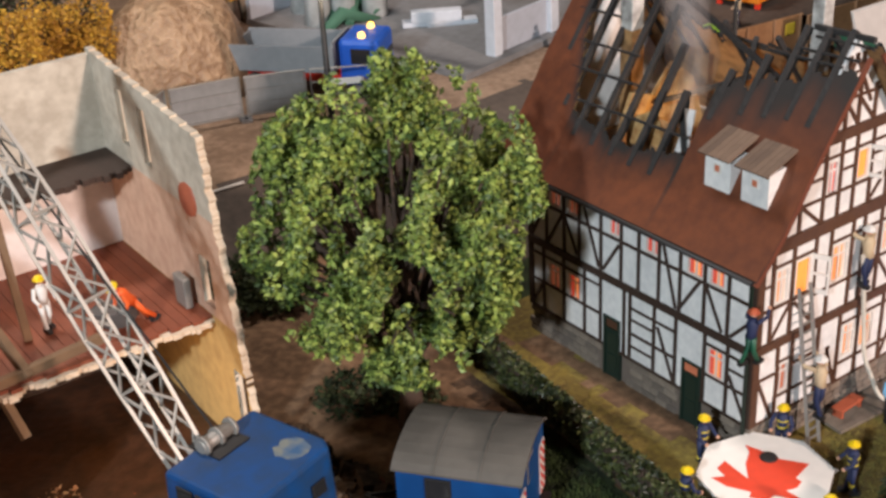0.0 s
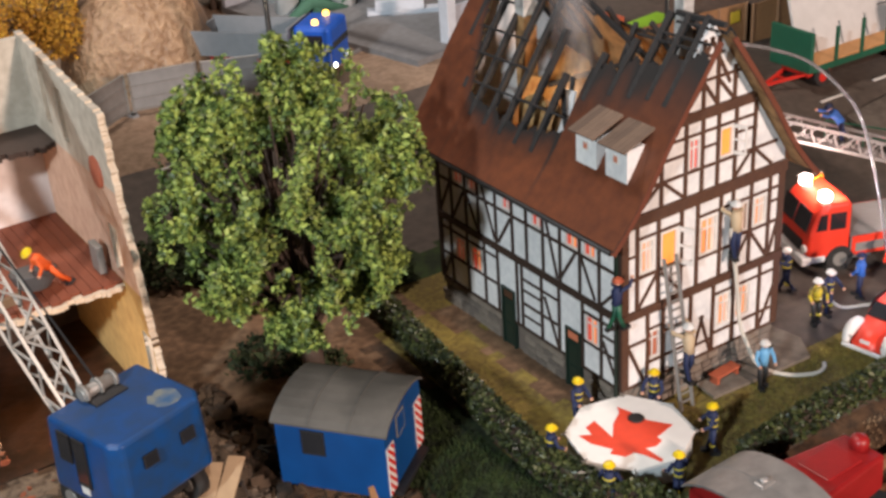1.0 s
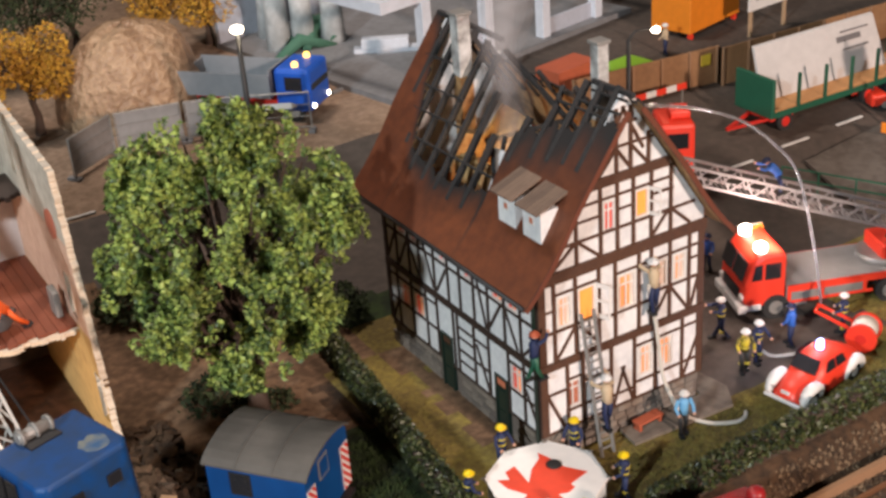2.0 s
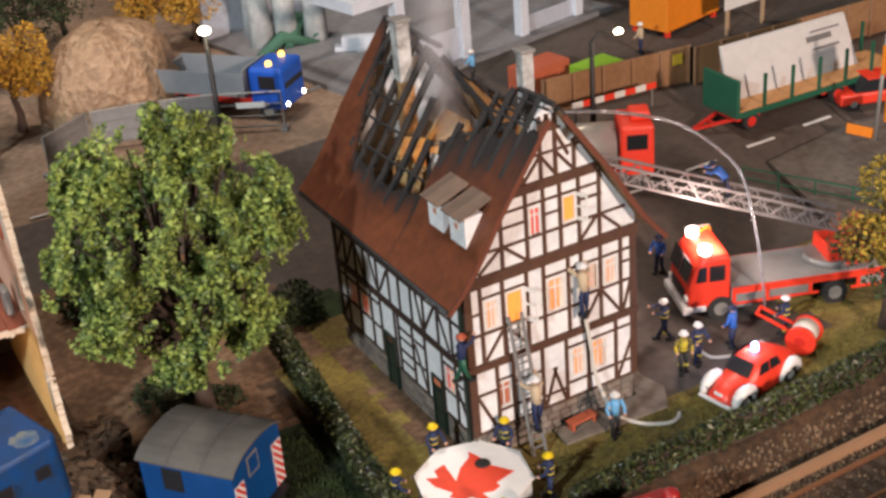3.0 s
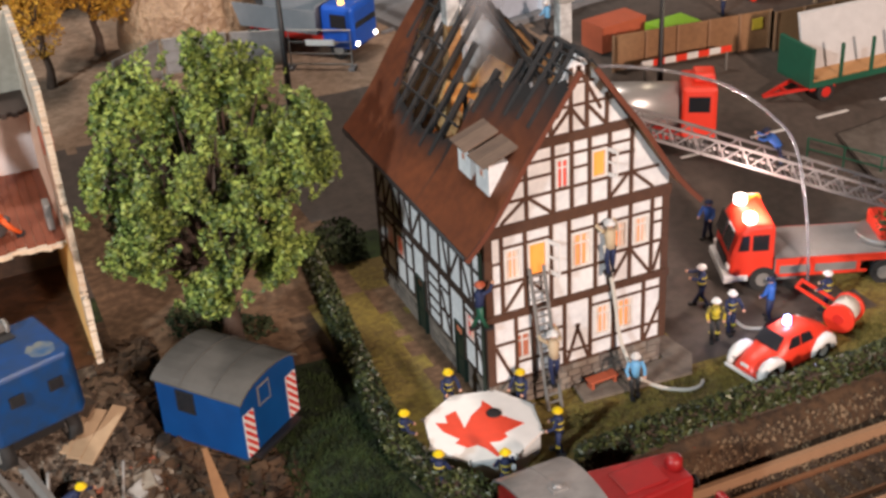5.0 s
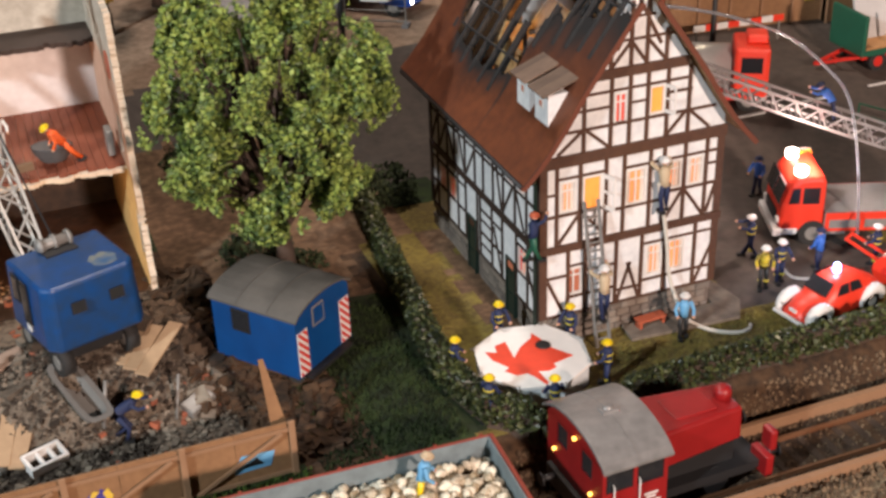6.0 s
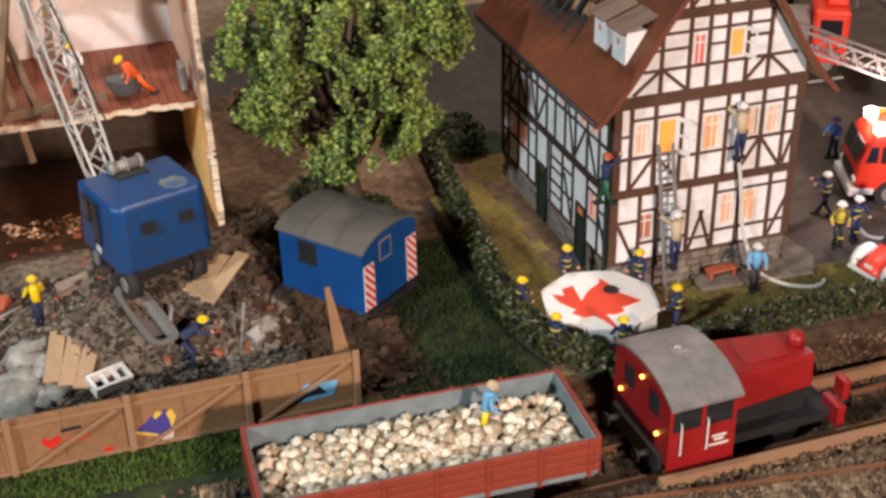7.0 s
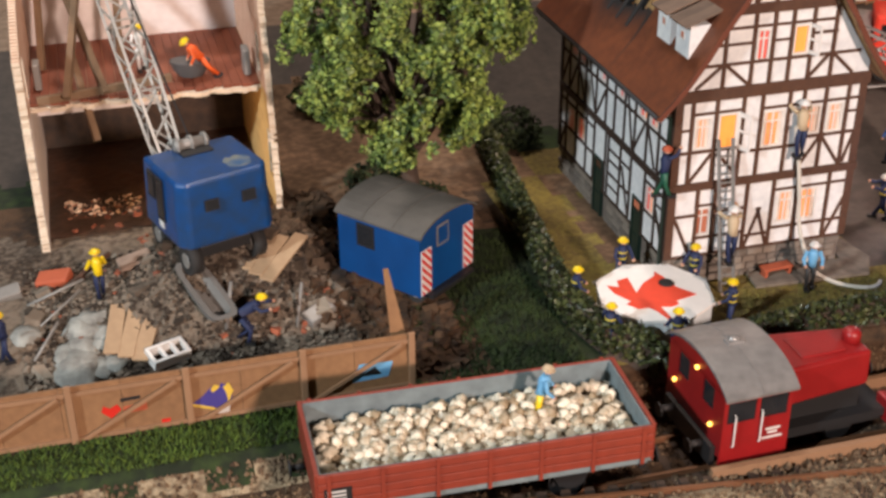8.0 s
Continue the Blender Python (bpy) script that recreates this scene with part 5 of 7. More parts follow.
rings = [oval(0.05, 0.90, 0.26), oval(0.52, 1.22, 0.40), oval(0.58, 1.32, 0.50), oval(0.58, 1.14, 0.33), oval(0.12, 0.90, 0.22)]
bm.faces.new(rings[0][::-1]), bm.faces.new(rings[-1])
for a, b in zip(rings, rings[1:]):
    for k in range(24):
        bm.faces.new((a[k], a[(k + 1) % 24], b[(k + 1) % 24], b[k]))
part("tub_shell", bm, STEEL, bath)
figure("worker_figure", "model worker in yellow shirt and blue dungarees with yellow helmet", (-17.6, 3.5, ground_z(-17.6, 3.5)), 20, "worker_yellow", 20)
figure("worker_figure", "model worker in navy bending over the rubble", (-13.62, 0.4, ground_z(-13.62, 0.4)), -110, "worker_navy", 70, 0.2, 0, 0.9)
figure("worker_figure", "model worker in navy with a yellow helmet at the yard edge", (-20.5, 1.3, ground_z(-20.5, 1.3)), 100, "worker_navy", 30)
for x, y, t, m, s in ((-11.15, 1.1, 30, STEEL, 0.5), (-16.4, 4.6, 10, mat("pinkish_stone", (0.36, 0.27, 0.21), 0.9, other=(0.22, 0.16, 0.12), bump=0.1), 0.55), (-19.0, 5.4, -20, BRICK_RED, 0.55), (-20.5, 5.0, 5, STEEL, 0.45)):
    bm = B()
    box(bm, -s, s, -s * 0.6, s * 0.6, 0, s * 0.7, 0, s * 0.12)
    ob = solid("debris_block", bm, m, "battered block of debris in the rubble", "debris")
    ob.matrix_world = pose(x * K, y * K, (ground_z(x, y) - 0.05) * K, 12, -10, t)
for p, q, h, r in (((-19.75, 1.1), (-18.95, 2.0), 0.55, 0.05), ((-19.9, 4.1), (-18.1, 4.3), 0.45, 0.05), ((-14.05, 0.75), (-13.75, 1.1), 1.15, 0.06), ((-19.6, 2.6), (-18.2, 3.6), 0.5, 0.04), ((-18.9, 4.6), (-17.2, 5.6), 0.5, 0.09), ((-11.9, 0.7), (-11.6, 1.2), 1.1, 0.05)):
    bm = B()
    tube(bm, [(*p, ground_z(*p) + 0.05), (*q, ground_z(*q) + h)], r, 7)
    solid("pipe", bm, STEEL if r < 0.08 else TIMBER, "grey pipe sticking out of the rubble" if r < 0.08 else "dark charred log lying on the rubble", "pipe" if r < 0.08 else "log")
# pale open crate at the foot of the heap
crate = thing("crate", "small off-white open slatted crate in the rubble", "crate", (-15.9, 0.35, ground_z(-15.9, 0.35) + 0.05), 22, tilt=(14, 0))
for a in ((-0.6, 0.6, -0.35, -0.25, 0, 0.35), (-0.6, 0.6, 0.25, 0.35, 0, 0.35), (-0.6, -0.5, -0.25, 0.25, 0, 0.35), (0.5, 0.6, -0.25, 0.25, 0, 0.35), (-0.2, -0.1, -0.25, 0.25, 0.1, 0.3), (0.18, 0.28, -0.25, 0.25, 0.1, 0.3)):
    bm = B()
    box(bm, *a, 0, 0.015)
    part("slat", bm, WHITE, crate)

# ---- board fence towards the track ----
fence = thing("board_fence", "brown board fence with posts, braces and painted pictures", "fence", (-14.9, -2.28, -1.72))
FX0, FX1 = -14.0, 5.95
k, x = 0, FX0
while x < FX1 - 0.05:
    bm = B()
    box(bm, x + 0.01, min(FX1, x + 1.65) - 0.004, 0.0, 0.06, 0.12, 1.93)
    part("board", bm, FENCE, fence)
    x += 1.65
for z in (0.22, 1.72):
    bm = B()
    box(bm, FX0, FX1, -0.07, -0.003, z - 0.06, z + 0.06)
    part("rail", bm, FENCE_POST, fence)
for k, x in enumerate((-13.7, -10.4, -7.1, -3.85, -0.65, 2.65, 5.85)):
    bm = B()
    box(bm, x - 0.10, x + 0.10, -0.16, -0.07, 0.0, 2.05, 0, 0.02)
    part("post", bm, FENCE_POST, fence)
    if k:
        bm = B()
        beam(bm, (x - 2.9, -0.11, 0.25), (x - 0.3, -0.11, 1.68), 0.06, 0.11)
        part("brace", bm, FENCE_POST, fence)
for pts, z, m, lab in (([(4.05, 0.55), (5.15, 0.60), (5.3, 1.1), (4.3, 1.15)], 0, LIGHT_BLUE, "blue painted plate"), ([(4.35, 0.72), (4.95, 0.72), (4.75, 1.0)], 1, BLACK, "dark painted fin"),
                       ([(-0.55, 0.75), (-0.25, 0.95), (0.0, 1.2), (0.15, 1.05), (0.3, 1.3), (0.6, 1.1), (0.55, 0.65), (0.2, 0.45)], 0, mat("painted_violet", (0.06, 0.045, 0.26), 0.7), "violet painted shape"),
                       ([(-0.7, 0.72), (-0.52, 0.74), (0.02, 0.52), (0.12, 0.40)], 1, mat("painted_yellow", (0.75, 0.50, 0.06), 0.7), "yellow painted shape"), ([(0.34, 1.15), (0.5, 1.28), (0.62, 1.0), (0.45, 0.6), (0.42, 0.92)], 1, bpy.data.materials["painted_yellow"], "yellow painted shape"), ([(-0.02, 1.12), (0.1, 1.28), (0.26, 1.2), (0.05, 1.02)], 1, bpy.data.materials["painted_yellow"], "yellow painted shape"), ([(0.1, 0.36), (0.5, 0.5), (0.45, 0.3), (0.2, 0.22)], 1, WHITE, "white painted shape"),
                       ([(-3.05, 0.95), (-2.8, 0.7), (-2.5, 0.95), (-2.6, 1.15), (-2.8, 1.03), (-2.98, 1.15)], 0, RED, "red painted heart"), ([(-2.45, 0.8), (-1.8, 0.82), (-1.8, 1.05), (-2.45, 1.03)], 0, BRICK_RED, "dark red painted bar"), ([(-2.5, 1.2), (-1.95, 1.22), (-1.95, 1.33), (-2.5, 1.31)], 0, BLACK, "dark painted bar"),
                       ([(-1.5, 0.02), (-1.25, 0.02), (-1.2, 0.4), (-1.45, 0.4)], 0, RED, "small red painted gnome shape")):
    bm = B()
    extrude(bm, [(x, -0.012 - 0.01 * z, zz) for x, zz in pts], (0, 0.008, 0))
    part("painted_mark", bm, m, fence, lab)
bm = B()
extrude(bm, [(5.45, 0.35, 0.2), (6.1, 0.35, 0.2), (5.42, 0.75, 3.75), (5.27, 0.75, 3.75)], (0, 0.07, 0))
part("leaning_board", bm, FENCE, fence)

# ---- grass blades along the fence and behind it ----
for lab, x0, x1, y0, y1, n, sd in (("bright green grass strip in front of the board fence", -22, -8.6, -4.0, -2.4, 6500, 61), ("dark green grass between the fence and the hedge", -8.3, -3.9, -3.4, 5.2, 8000, 62), ("dry olive grass round the house and above the hedge", -3.0, 19, -3.5, -1.0, 7000, 63)):
    r = random.Random(sd)
    bm = B()
    for k in range(n):
        x, y = r.uniform(x0, x1), r.uniform(y0, y1)
        if -3.1 < x < 1.1 and y > -3.6:
            continue
        z = ground_z(x, y)
        a, h = r.uniform(0, 6.28), (0.08 + 0.11 * r.random()) * (1 if sd < 63 else 0.5)
        w = Vector((math.cos(a), math.sin(a), 0)) * 0.035
        c = Vector((x, y, z))
        bm.faces.new([bm.verts.new(q) for q in (c - w, c + w, c + Vector((r.gauss(0, 0.06), r.gauss(0, 0.06), h)))])
    solid("grass", bm, (mat("fresh_green_grass", (0.10, 0.165, 0.020), 0.9, other=(0.030, 0.055, 0.010), per_island=1.4) if sd == 61 else DARK_GRASS if sd == 62 else mat("dry_grass", (0.24, 0.20, 0.045), 0.9, other=(0.09, 0.075, 0.02), per_island=1.3)), lab, "grass", kind="stuff")

# ---- railway ----
TY, RAIL = -6.8, -2.17
bm = B()
r = random.Random(3)
prof = [(-2.0, -2.47), (-1.7, -2.31), (1.7, -2.31), (2.6, -2.49)]
for (a, za), (b, zb) in zip(prof, prof[1:]):
    for k in range(80):
        x0, x1 = -42 + 1.35 * k, -42 + 1.35 * (k + 1)
        bm.faces.new([bm.verts.new(p) for p in ((x0, TY + a, za), (x1, TY + a, za), (x1, TY + b, zb), (x0, TY + b, zb))]).material_index = 1
for k in range(15000):
    x, y = r.uniform(-24, 16), TY + (r.triangular(-6.0, 2.6, -3.0) if k % 3 else r.uniform(0.9, 2.5))
    z = -2.32 if abs(y - TY) < 1.7 else ground_z(x, y) + 0.02
    s = 0.05 + 0.06 * r.random()
    a = r.uniform(0, 6.28)
    p = [Vector((math.cos(a + t) * s, math.sin(a + t) * s, 0)) for t in (0, 2.1, 4.2)]
    v = [bm.verts.new(q + Vector((x, y, z - 0.02))) for q in p] + [bm.verts.new(Vector((x, y, z + s * 1.1)))]
    for f in ((0, 1, 3), (1, 2, 3), (2, 0, 3)):
        bm.faces.new([v[i] for i in f])
tagged(part("ballast", bm, [BALLAST, EARTH]), "brown grey track ballast", "", "", "stuff")
track = thing("railway_track", "model railway track with rusty rails and dark sleepers", "railway track", (0, TY, RAIL - 0.34))
slee = B()
box(slee, -0.12, 0.12, -1.25, 1.25, 0.06, 0.22)
slee = mesh("sleeper", slee, SLEEPER)
for k in range(66):
    ob = part("sleeper", slee, SLEEPER, track)
    ob.location = ((-26 + 0.64 * k) * K, 0, 0)
for y in (-0.75, 0.75):
    bm = B()
    box(bm, -42, 60, y - 0.07, y + 0.07, 0.22, 0.25), box(bm, -42, 60, y - 0.025, y + 0.025, 0.25, 0.31), box(bm, -42, 60, y - 0.05, y + 0.05, 0.31, 0.36)
    part("rail", bm, RUST, track)
side = thing("railway_track", "second track curving away with pale rails", "railway track", (6, -11.2, -1.72), -8)
for k in range(46):
    ob = part("sleeper", slee, SLEEPER, side)
    ob.location = ((-14 + 0.64 * k) * K, 0, 0)
for y in (-0.75, 0.75):
    bm = B()
    box(bm, -16, 40, y - 0.07, y + 0.07, 0.22, 0.25), box(bm, -16, 40, y - 0.025, y + 0.025, 0.25, 0.31), box(bm, -16, 40, y - 0.05, y + 0.05, 0.31, 0.36)
    part("rail", bm, RUST, side)
for y, x0, z0, z1, lab in ((TY - 1.98, -2.5, -2.5, -1.28, "brown edge board beside the track"), (TY + 1.4, 3.8, -2.5, -1.9, "brown edge board below the hedge")):
    bm = B()
    box(bm, x0, 40, y - 0.09, y + 0.09, z0, z1)
    solid("edge_board", bm, FENCE_POST, lab, "board")


def wheelset(parent, x, r=0.48):
    for y in (-0.78, 0.78):
        bm = B()
        tube(bm, [(x, y - 0.07, r), (x, y + 0.07, r)], r, 18)
        tube(bm, [(x, y * 0.93 - 0.02, r), (x, y * 0.93 + 0.02, r)], r + 0.05, 18)
        part("wheel", bm, BLACK, parent)
    bm = B()
    tube(bm, [(x, -0.75, r), (x, 0.75, r)], 0.08, 8)
    part("axle", bm, BLACK, parent)


def buffers(parent, x, s, z, m):
    for y in (-0.87, 0.87):
        bm = B()
        tube(bm, [(x, y, z), (x + s * 0.40, y, z)], 0.10, 10)
        tube(bm, [(x + s * 0.40, y, z), (x + s * 0.46, y, z)], 0.22, 14)
        part("buffer", bm, m, parent)


# low-sided wagon full of pebbles
wag = thing("goods_wagon", "oxide red low-sided goods wagon", "wagon", (-8.52, TY - 0.02, RAIL), -2.5)
WL, WW = 4.38, 1.60
bm = B()
box(bm, -WL, WL, -WW, WW, 1.46, 1.58)
part("floor", bm, WAGON_GREY, wag)
for y in (-WW, WW):
    s = 1 if y > 0 else -1
    for k in range(4):
        bm = B()
        z = 1.60 + k * 0.255
        box(bm, -WL, WL, y - 0.05, y + 0.05, z, z + 0.235, 0, 0.02)
        v = part("side_board", bm, [OXIDE], wag)
    bm = B()
    box(bm, -WL + 0.08, WL - 0.08, y - s * 0.075 - 0.02, y - s * 0.075 + 0.02, 1.36, 2.58)
    part("inner_lining", bm, WAGON_GREY, wag, "weathered blue-grey inner boards")
    for x in (-4.1, -2.75, -1.35, 0, 1.35, 2.75, 4.1):
        bm = B()
        box(bm, x - 0.05, x + 0.05, y + s * 0.05, y + s * 0.09, 1.45, 2.62)
        part("stake", bm, OXIDE, wag)
for x in (-WL, WL):
    s = 1 if x > 0 else -1
    bm = B()
    box(bm, x - 0.06, x + 0.06, -WW, WW, 1.46, 2.64, 0, 0.02)
    part("end_board", bm, OXIDE, wag)
    bm = B()
    box(bm, x - s * 0.09 - 0.02, x - s * 0.09 + 0.02, -WW + 0.1, WW - 0.1, 1.36, 2.58)
    part("inner_lining", bm, WAGON_GREY, wag)
    buffers(wag, x, s, 1.03, BLACK)
bm = B()
for y in (-1.05, 1.05):
    box(bm, -WL, WL, y - 0.06, y + 0.06, 1.10, 1.46)
for x in (-WL + 0.1, WL - 0.1):
    box(bm, x - 0.08, x + 0.08, -1.3, 1.3, 1.0, 1.5)
part("underframe", bm, BLACK, wag)
for x in (-2.4, 2.4):
    wheelset(wag, x)
    for y in (-1.02, 1.02):
        bm = B()
        extrude(bm, [(x - 0.5, y, 0.9), (x - 0.2, y, 0.35), (x + 0.2, y, 0.35), (x + 0.5, y, 0.9)], (0, 0.06, 0))
        part("axle_guard", bm, BLACK, wag)
bm = B()
box(bm, -WL + 0.15, -WL + 0.85, -WW - 0.062, -WW - 0.05, 1.75, 2.2)
part("data_panel", bm, BLACK, wag, "dark lettering panel")
bm = B()
for z in (1.82, 1.94, 2.06):
    box(bm, -WL + 0.22, -WL + 0.70, -WW - 0.068, -WW - 0.064, z, z + 0.05)
part("data_bars", bm, WHITE, wag)
rng = random.Random(5)
peb = []
for k in range(7):
    bm = B()
    blob(bm, (0, 0, 0), 1, 0, 0.55, k * 2 + 1, (1, 0.85, 0.72), 2)
    peb.append(mesh("pebble", bm, PEBBLE))
load = thing("pebble_load", "heap of pale pebbles in the wagon", "pebbles", (-8.52, TY - 0.02, RAIL + 1.36), -2.5)
bm = B()
pts = [(-WL + 0.15, -WW + 0.12), (WL - 0.15, -WW + 0.12), (WL - 0.15, WW - 0.12), (-WL + 0.15, WW - 0.12)]
extrude(bm, [(x, y, 0.0) for x, y in pts], (0, 0, 0.55))
part("bed", bm, EARTH, load)
for k in range(300):
    x = rng.uniform(-WL + 0.3, WL - 0.3)
    y = rng.uniform(-WW + 0.25, WW - 0.25)
    s = 0.13 + 0.09 * rng.random()
    ob = part("pebble", peb[k % 7], PEBBLE, load)
    hz = 0.62 + 0.30 * (1 - (x / WL) ** 2) * (1 - (y / WW) ** 2)
    ob.matrix_local = pose(x * K, y * K, hz * K, rng.uniform(0, 360), rng.uniform(0, 360), rng.uniform(0, 360)) @ Matrix.Diagonal((s, s, s, 1))
bm = B()
for k in range(700):
    x, y = rng.uniform(-WL + 0.25, WL - 0.25), rng.uniform(-WW + 0.2, WW - 0.2)
    hz = 0.50 + 0.28 * (1 - (x / WL) ** 2) * (1 - (y / WW) ** 2)
    blob(bm, (x, y, hz), 0.15 + 0.07 * rng.random(), 0, 0.7, k, (1, 0.9, 0.75), 1)
tagged(part("gravel_bed", bm, mat("pale_pebble_mix", (0.70, 0.63, 0.50), 0.5, other=(0.28, 0.21, 0.13), per_island=1.4), load), kind="stuff")
figure("seated_figure", "model figure in blue shirt and yellow trousers on the pebbles", (-6.75, TY + 0.25, RAIL + 1.80), -110, "sitter", 20, 0.16, 10, 0.0, 1.05)

# small shunting locomotive
loco = thing("shunting_locomotive", "red small diesel shunting locomotive with grey cab roof", "locomotive", (0.60, TY + 0.1, RAIL), 2.0)
# cab from x -2.7 to -0.6, hood from -0.6 to 3.0
CX0, CX1, CW = -2.75, -0.70, 1.58
for a in ((CX0, CX1, -CW, -CW + 0.08), (CX0, CX1, CW - 0.08, CW)):
    bm = B()
    box(bm, *a, 0.62, 1.95), box(bm, *a, 2.62, 2.85)
    for x in (CX0, -1.78, CX1 - 0.12):
        box(bm, x, x + 0.12, a[2], a[3], 1.95, 2.62)
    part("cab_side", bm, LOCO_RED, loco)
ARCL = [(CW * 1.13 * math.sin(a) / math.sin(1.1), 2.80 + 0.56 * (math.cos(a) - math.cos(1.1)) / (1 - math.cos(1.1))) for a in (-1.1 + 2.2 * k / 12 for k in range(13))]
for x in (CX0, CX1 - 0.08):
    bm = B()
    holes = [(-1.0, -0.4, 2.05, 2.75), (0.4, 1.0, 2.05, 2.75)]
    wall_panel(bm, -CW + 0.08, CW - 0.08, 0.85, 2.85, holes, lambda u, z: (x, u, z), (0.08, 0, 0))
    extrude(bm, [(x, -CW, 2.85)] + [(x, y / 1.13, z) for y, z in ARCL] + [(x, CW, 2.85)], (0.08, 0, 0))
    weld(bm)
    part("cab_end", bm, LOCO_RED, loco)
    for h in holes:
        bm = B()
        box(bm, x + 0.03, x + 0.05, h[0], h[1], h[2], h[3])
        part("cab_window", bm, GLASS_DARK, loco)
for y in (-CW, CW):
    for a, b in ((CX0 + 0.12, -1.78), (-1.66, CX1 - 0.12)):
        bm = B()
        box(bm, a, b, y - 0.0 - (0.05 if y > 0 else -0.03), y - (0.03 if y > 0 else -0.05), 1.95, 2.62)
        part("cab_window", bm, GLASS_DARK, loco)
bm = B()
for (ya, za), (yb, zb) in zip(ARCL, ARCL[1:]):
    extrude(bm, [(CX0 - 0.08, ya, za), (CX0 - 0.08, yb, zb), (CX0 - 0.08, yb, zb + 0.08), (CX0 - 0.08, ya, za + 0.08)], (CX1 - CX0 + 0.12, 0, 0))
weld(bm)
part("cab_roof", bm, ROOF_SILVER, loco, "grey curved cab roof")
bm = B()
for (ya, za), (yb, zb) in zip(ARCL, ARCL[1:]):
    beam(bm, (-1.72, ya, za + 0.085), (-1.72, yb, zb + 0.085), 0.04, 0.02)
weld(bm)
part("roof_seam", bm, ROOF_SILVER, loco)
bm = B()
box(bm, -1.95, -1.45, -0.16, 0.16, 3.40, 3.50, 0, 0.03)
tube(bm, [(-1.85, 0.05, 3.50), (-1.55, -0.02, 3.50)], 0.09, 8)
part("roof_vent", bm, ROOF_SILVER, loco)
for y in (-CW - 0.03,):
    for x in (-2.42, -1.62):
        bm = B()
        tube(bm, [(x, y, 1.2), (x, y - 0.06, 1.25), (x, y - 0.06, 2.2), (x, y, 2.25)], 0.024, 6)
        part("handrail", bm, WHITE, loco)
bm = B()
for z, w in ((1.5, 0.45), (1.38, 0.30), (1.22, 0.62)):
    box(bm, -1.2 - w / 2, -1.2 + w / 2, -CW - 0.012, -CW - 0.002, z, z + 0.07)
part("lettering_bars", bm, WHITE, loco, "unreadable white lettering")
for y, z in ((-1.0, 1.62), (1.1, 1.72), (-0.05, 2.86)):
    bm = B()
    tube(bm, [(CX0 - 0.08, y, z), (CX0, y, z)], 0.06, 10)
    part("headlamp", bm, AMBER_ON, loco)
bm = B()
lo = [bm.verts.new(q) for q in ((CX1, -1.0, 1.62), (2.35, -0.72, 1.62), (2.35, 0.72, 1.62), (CX1, 1.0, 1.62))]
hi = [bm.verts.new(q) for q in ((CX1, -0.98, 2.84), (2.35, -0.66, 2.70), (2.35, 0.66, 2.70), (CX1, 0.98, 2.84))]
bm.faces.new(lo[::-1]), bm.faces.new(hi)
for i in range(4):
    bm.faces.new((lo[i], lo[(i + 1) % 4], hi[(i + 1) % 4], hi[i]))
bmesh.ops.bevel(bm, geom=list(bm.edges), offset=0.09, segments=2, affect="EDGES", profile=0.5)
hood = part("hood", bm, LOCO_RED, loco)
bm = B()
box(bm, 0.2, 1.6, -0.5, 0.5, 2.74, 2.83, 0, 0.03)
part("hood_hatch", bm, LOCO_RED, loco)
bm = B()
tube(bm, [(2.08, 0.0, 2.66), (2.08, 0.0, 2.95), (2.08, 0.0, 3.06), (2.08, 0, 3.10)], [0.27, 0.27, 0.22, 0.10], 14)
part("exhaust_box", bm, LOCO_RED, loco)
bm = B()
box(bm, -2.7, 3.05, -1.0, 1.0, 0.62, 0.86), box(bm, CX1, 2.2, -0.6, 0.6, 0.80, 1.66), box(bm, -2.6, 2.8, -0.9, 0.9, 0.45, 0.64)
part("frame", bm, BLACK, loco)
bm = B()
for a in ((3.05, -1.35), (3.05, 0.55)):
    box(bm, 2.85, 3.10, a[1], a[1] + 0.8, 0.45, 1.15, 0, 0.03)
part("buffer_beam", bm, LOCO_RED, loco)
bm = B()
box(bm, -2.9, -2.75, -1.35, 1.35, 0.5, 1.1)
part("buffer_beam", bm, BLACK, loco)
buffers(loco, 3.1, 1, 0.95, BLACK), buffers(loco, -2.9, -1, 0.95, BLACK)
for x in (-1.5, 1.5):
    wheelset(loco, x, 0.42)
bm = B()
box(bm, 3.05, 3.3, -1.2, -0.7, 1.2, 1.9, 0, 0.08)
part("headlamp_box", bm, LOCO_RED, loco)

# ---- fire brigade ----
LADDER_FOOT, LADDER_TIP = (17.6, 2.0, 1.25), (6.9, 7.0, 5.5)
JET = [(13.2, 0.9, -0.3), (13.85, 2.1, 1.7), (13.9, 3.1, 4.0), (12.85, 3.25, 5.4), (11.0, 3.2, 6.9), (8.7, 3.0, 8.0), (6.5, 2.6, 8.8), (5.0, 2.4, 9.2)]
def wheel_pair(parent, x, w, r, rim_mat=STEEL, thick=0.22):
    """Two wheels of a road vehicle; x along the vehicle, w half the track."""
    for y in (-w, w):
        bm = B()
        tube(bm, [(x, y - thick / 2, r), (x, y + thick / 2, r)], r, 18)
        wheel = part("wheel", bm, RUBBER, parent)
        bm = B()
        tube(bm, [(x, y - thick / 2 - 0.02, r), (x, y + thick / 2 + 0.02, r)], r * 0.55, 12)
        part("rim", bm, rim_mat, wheel)


def glass_panel(parent, pts, out, name="window_glass", m=None):
    bm = B()
    extrude(bm, pts, Vector(out).normalized() * 0.03)
    return part(name, bm, m or GLASS_DARK, parent)


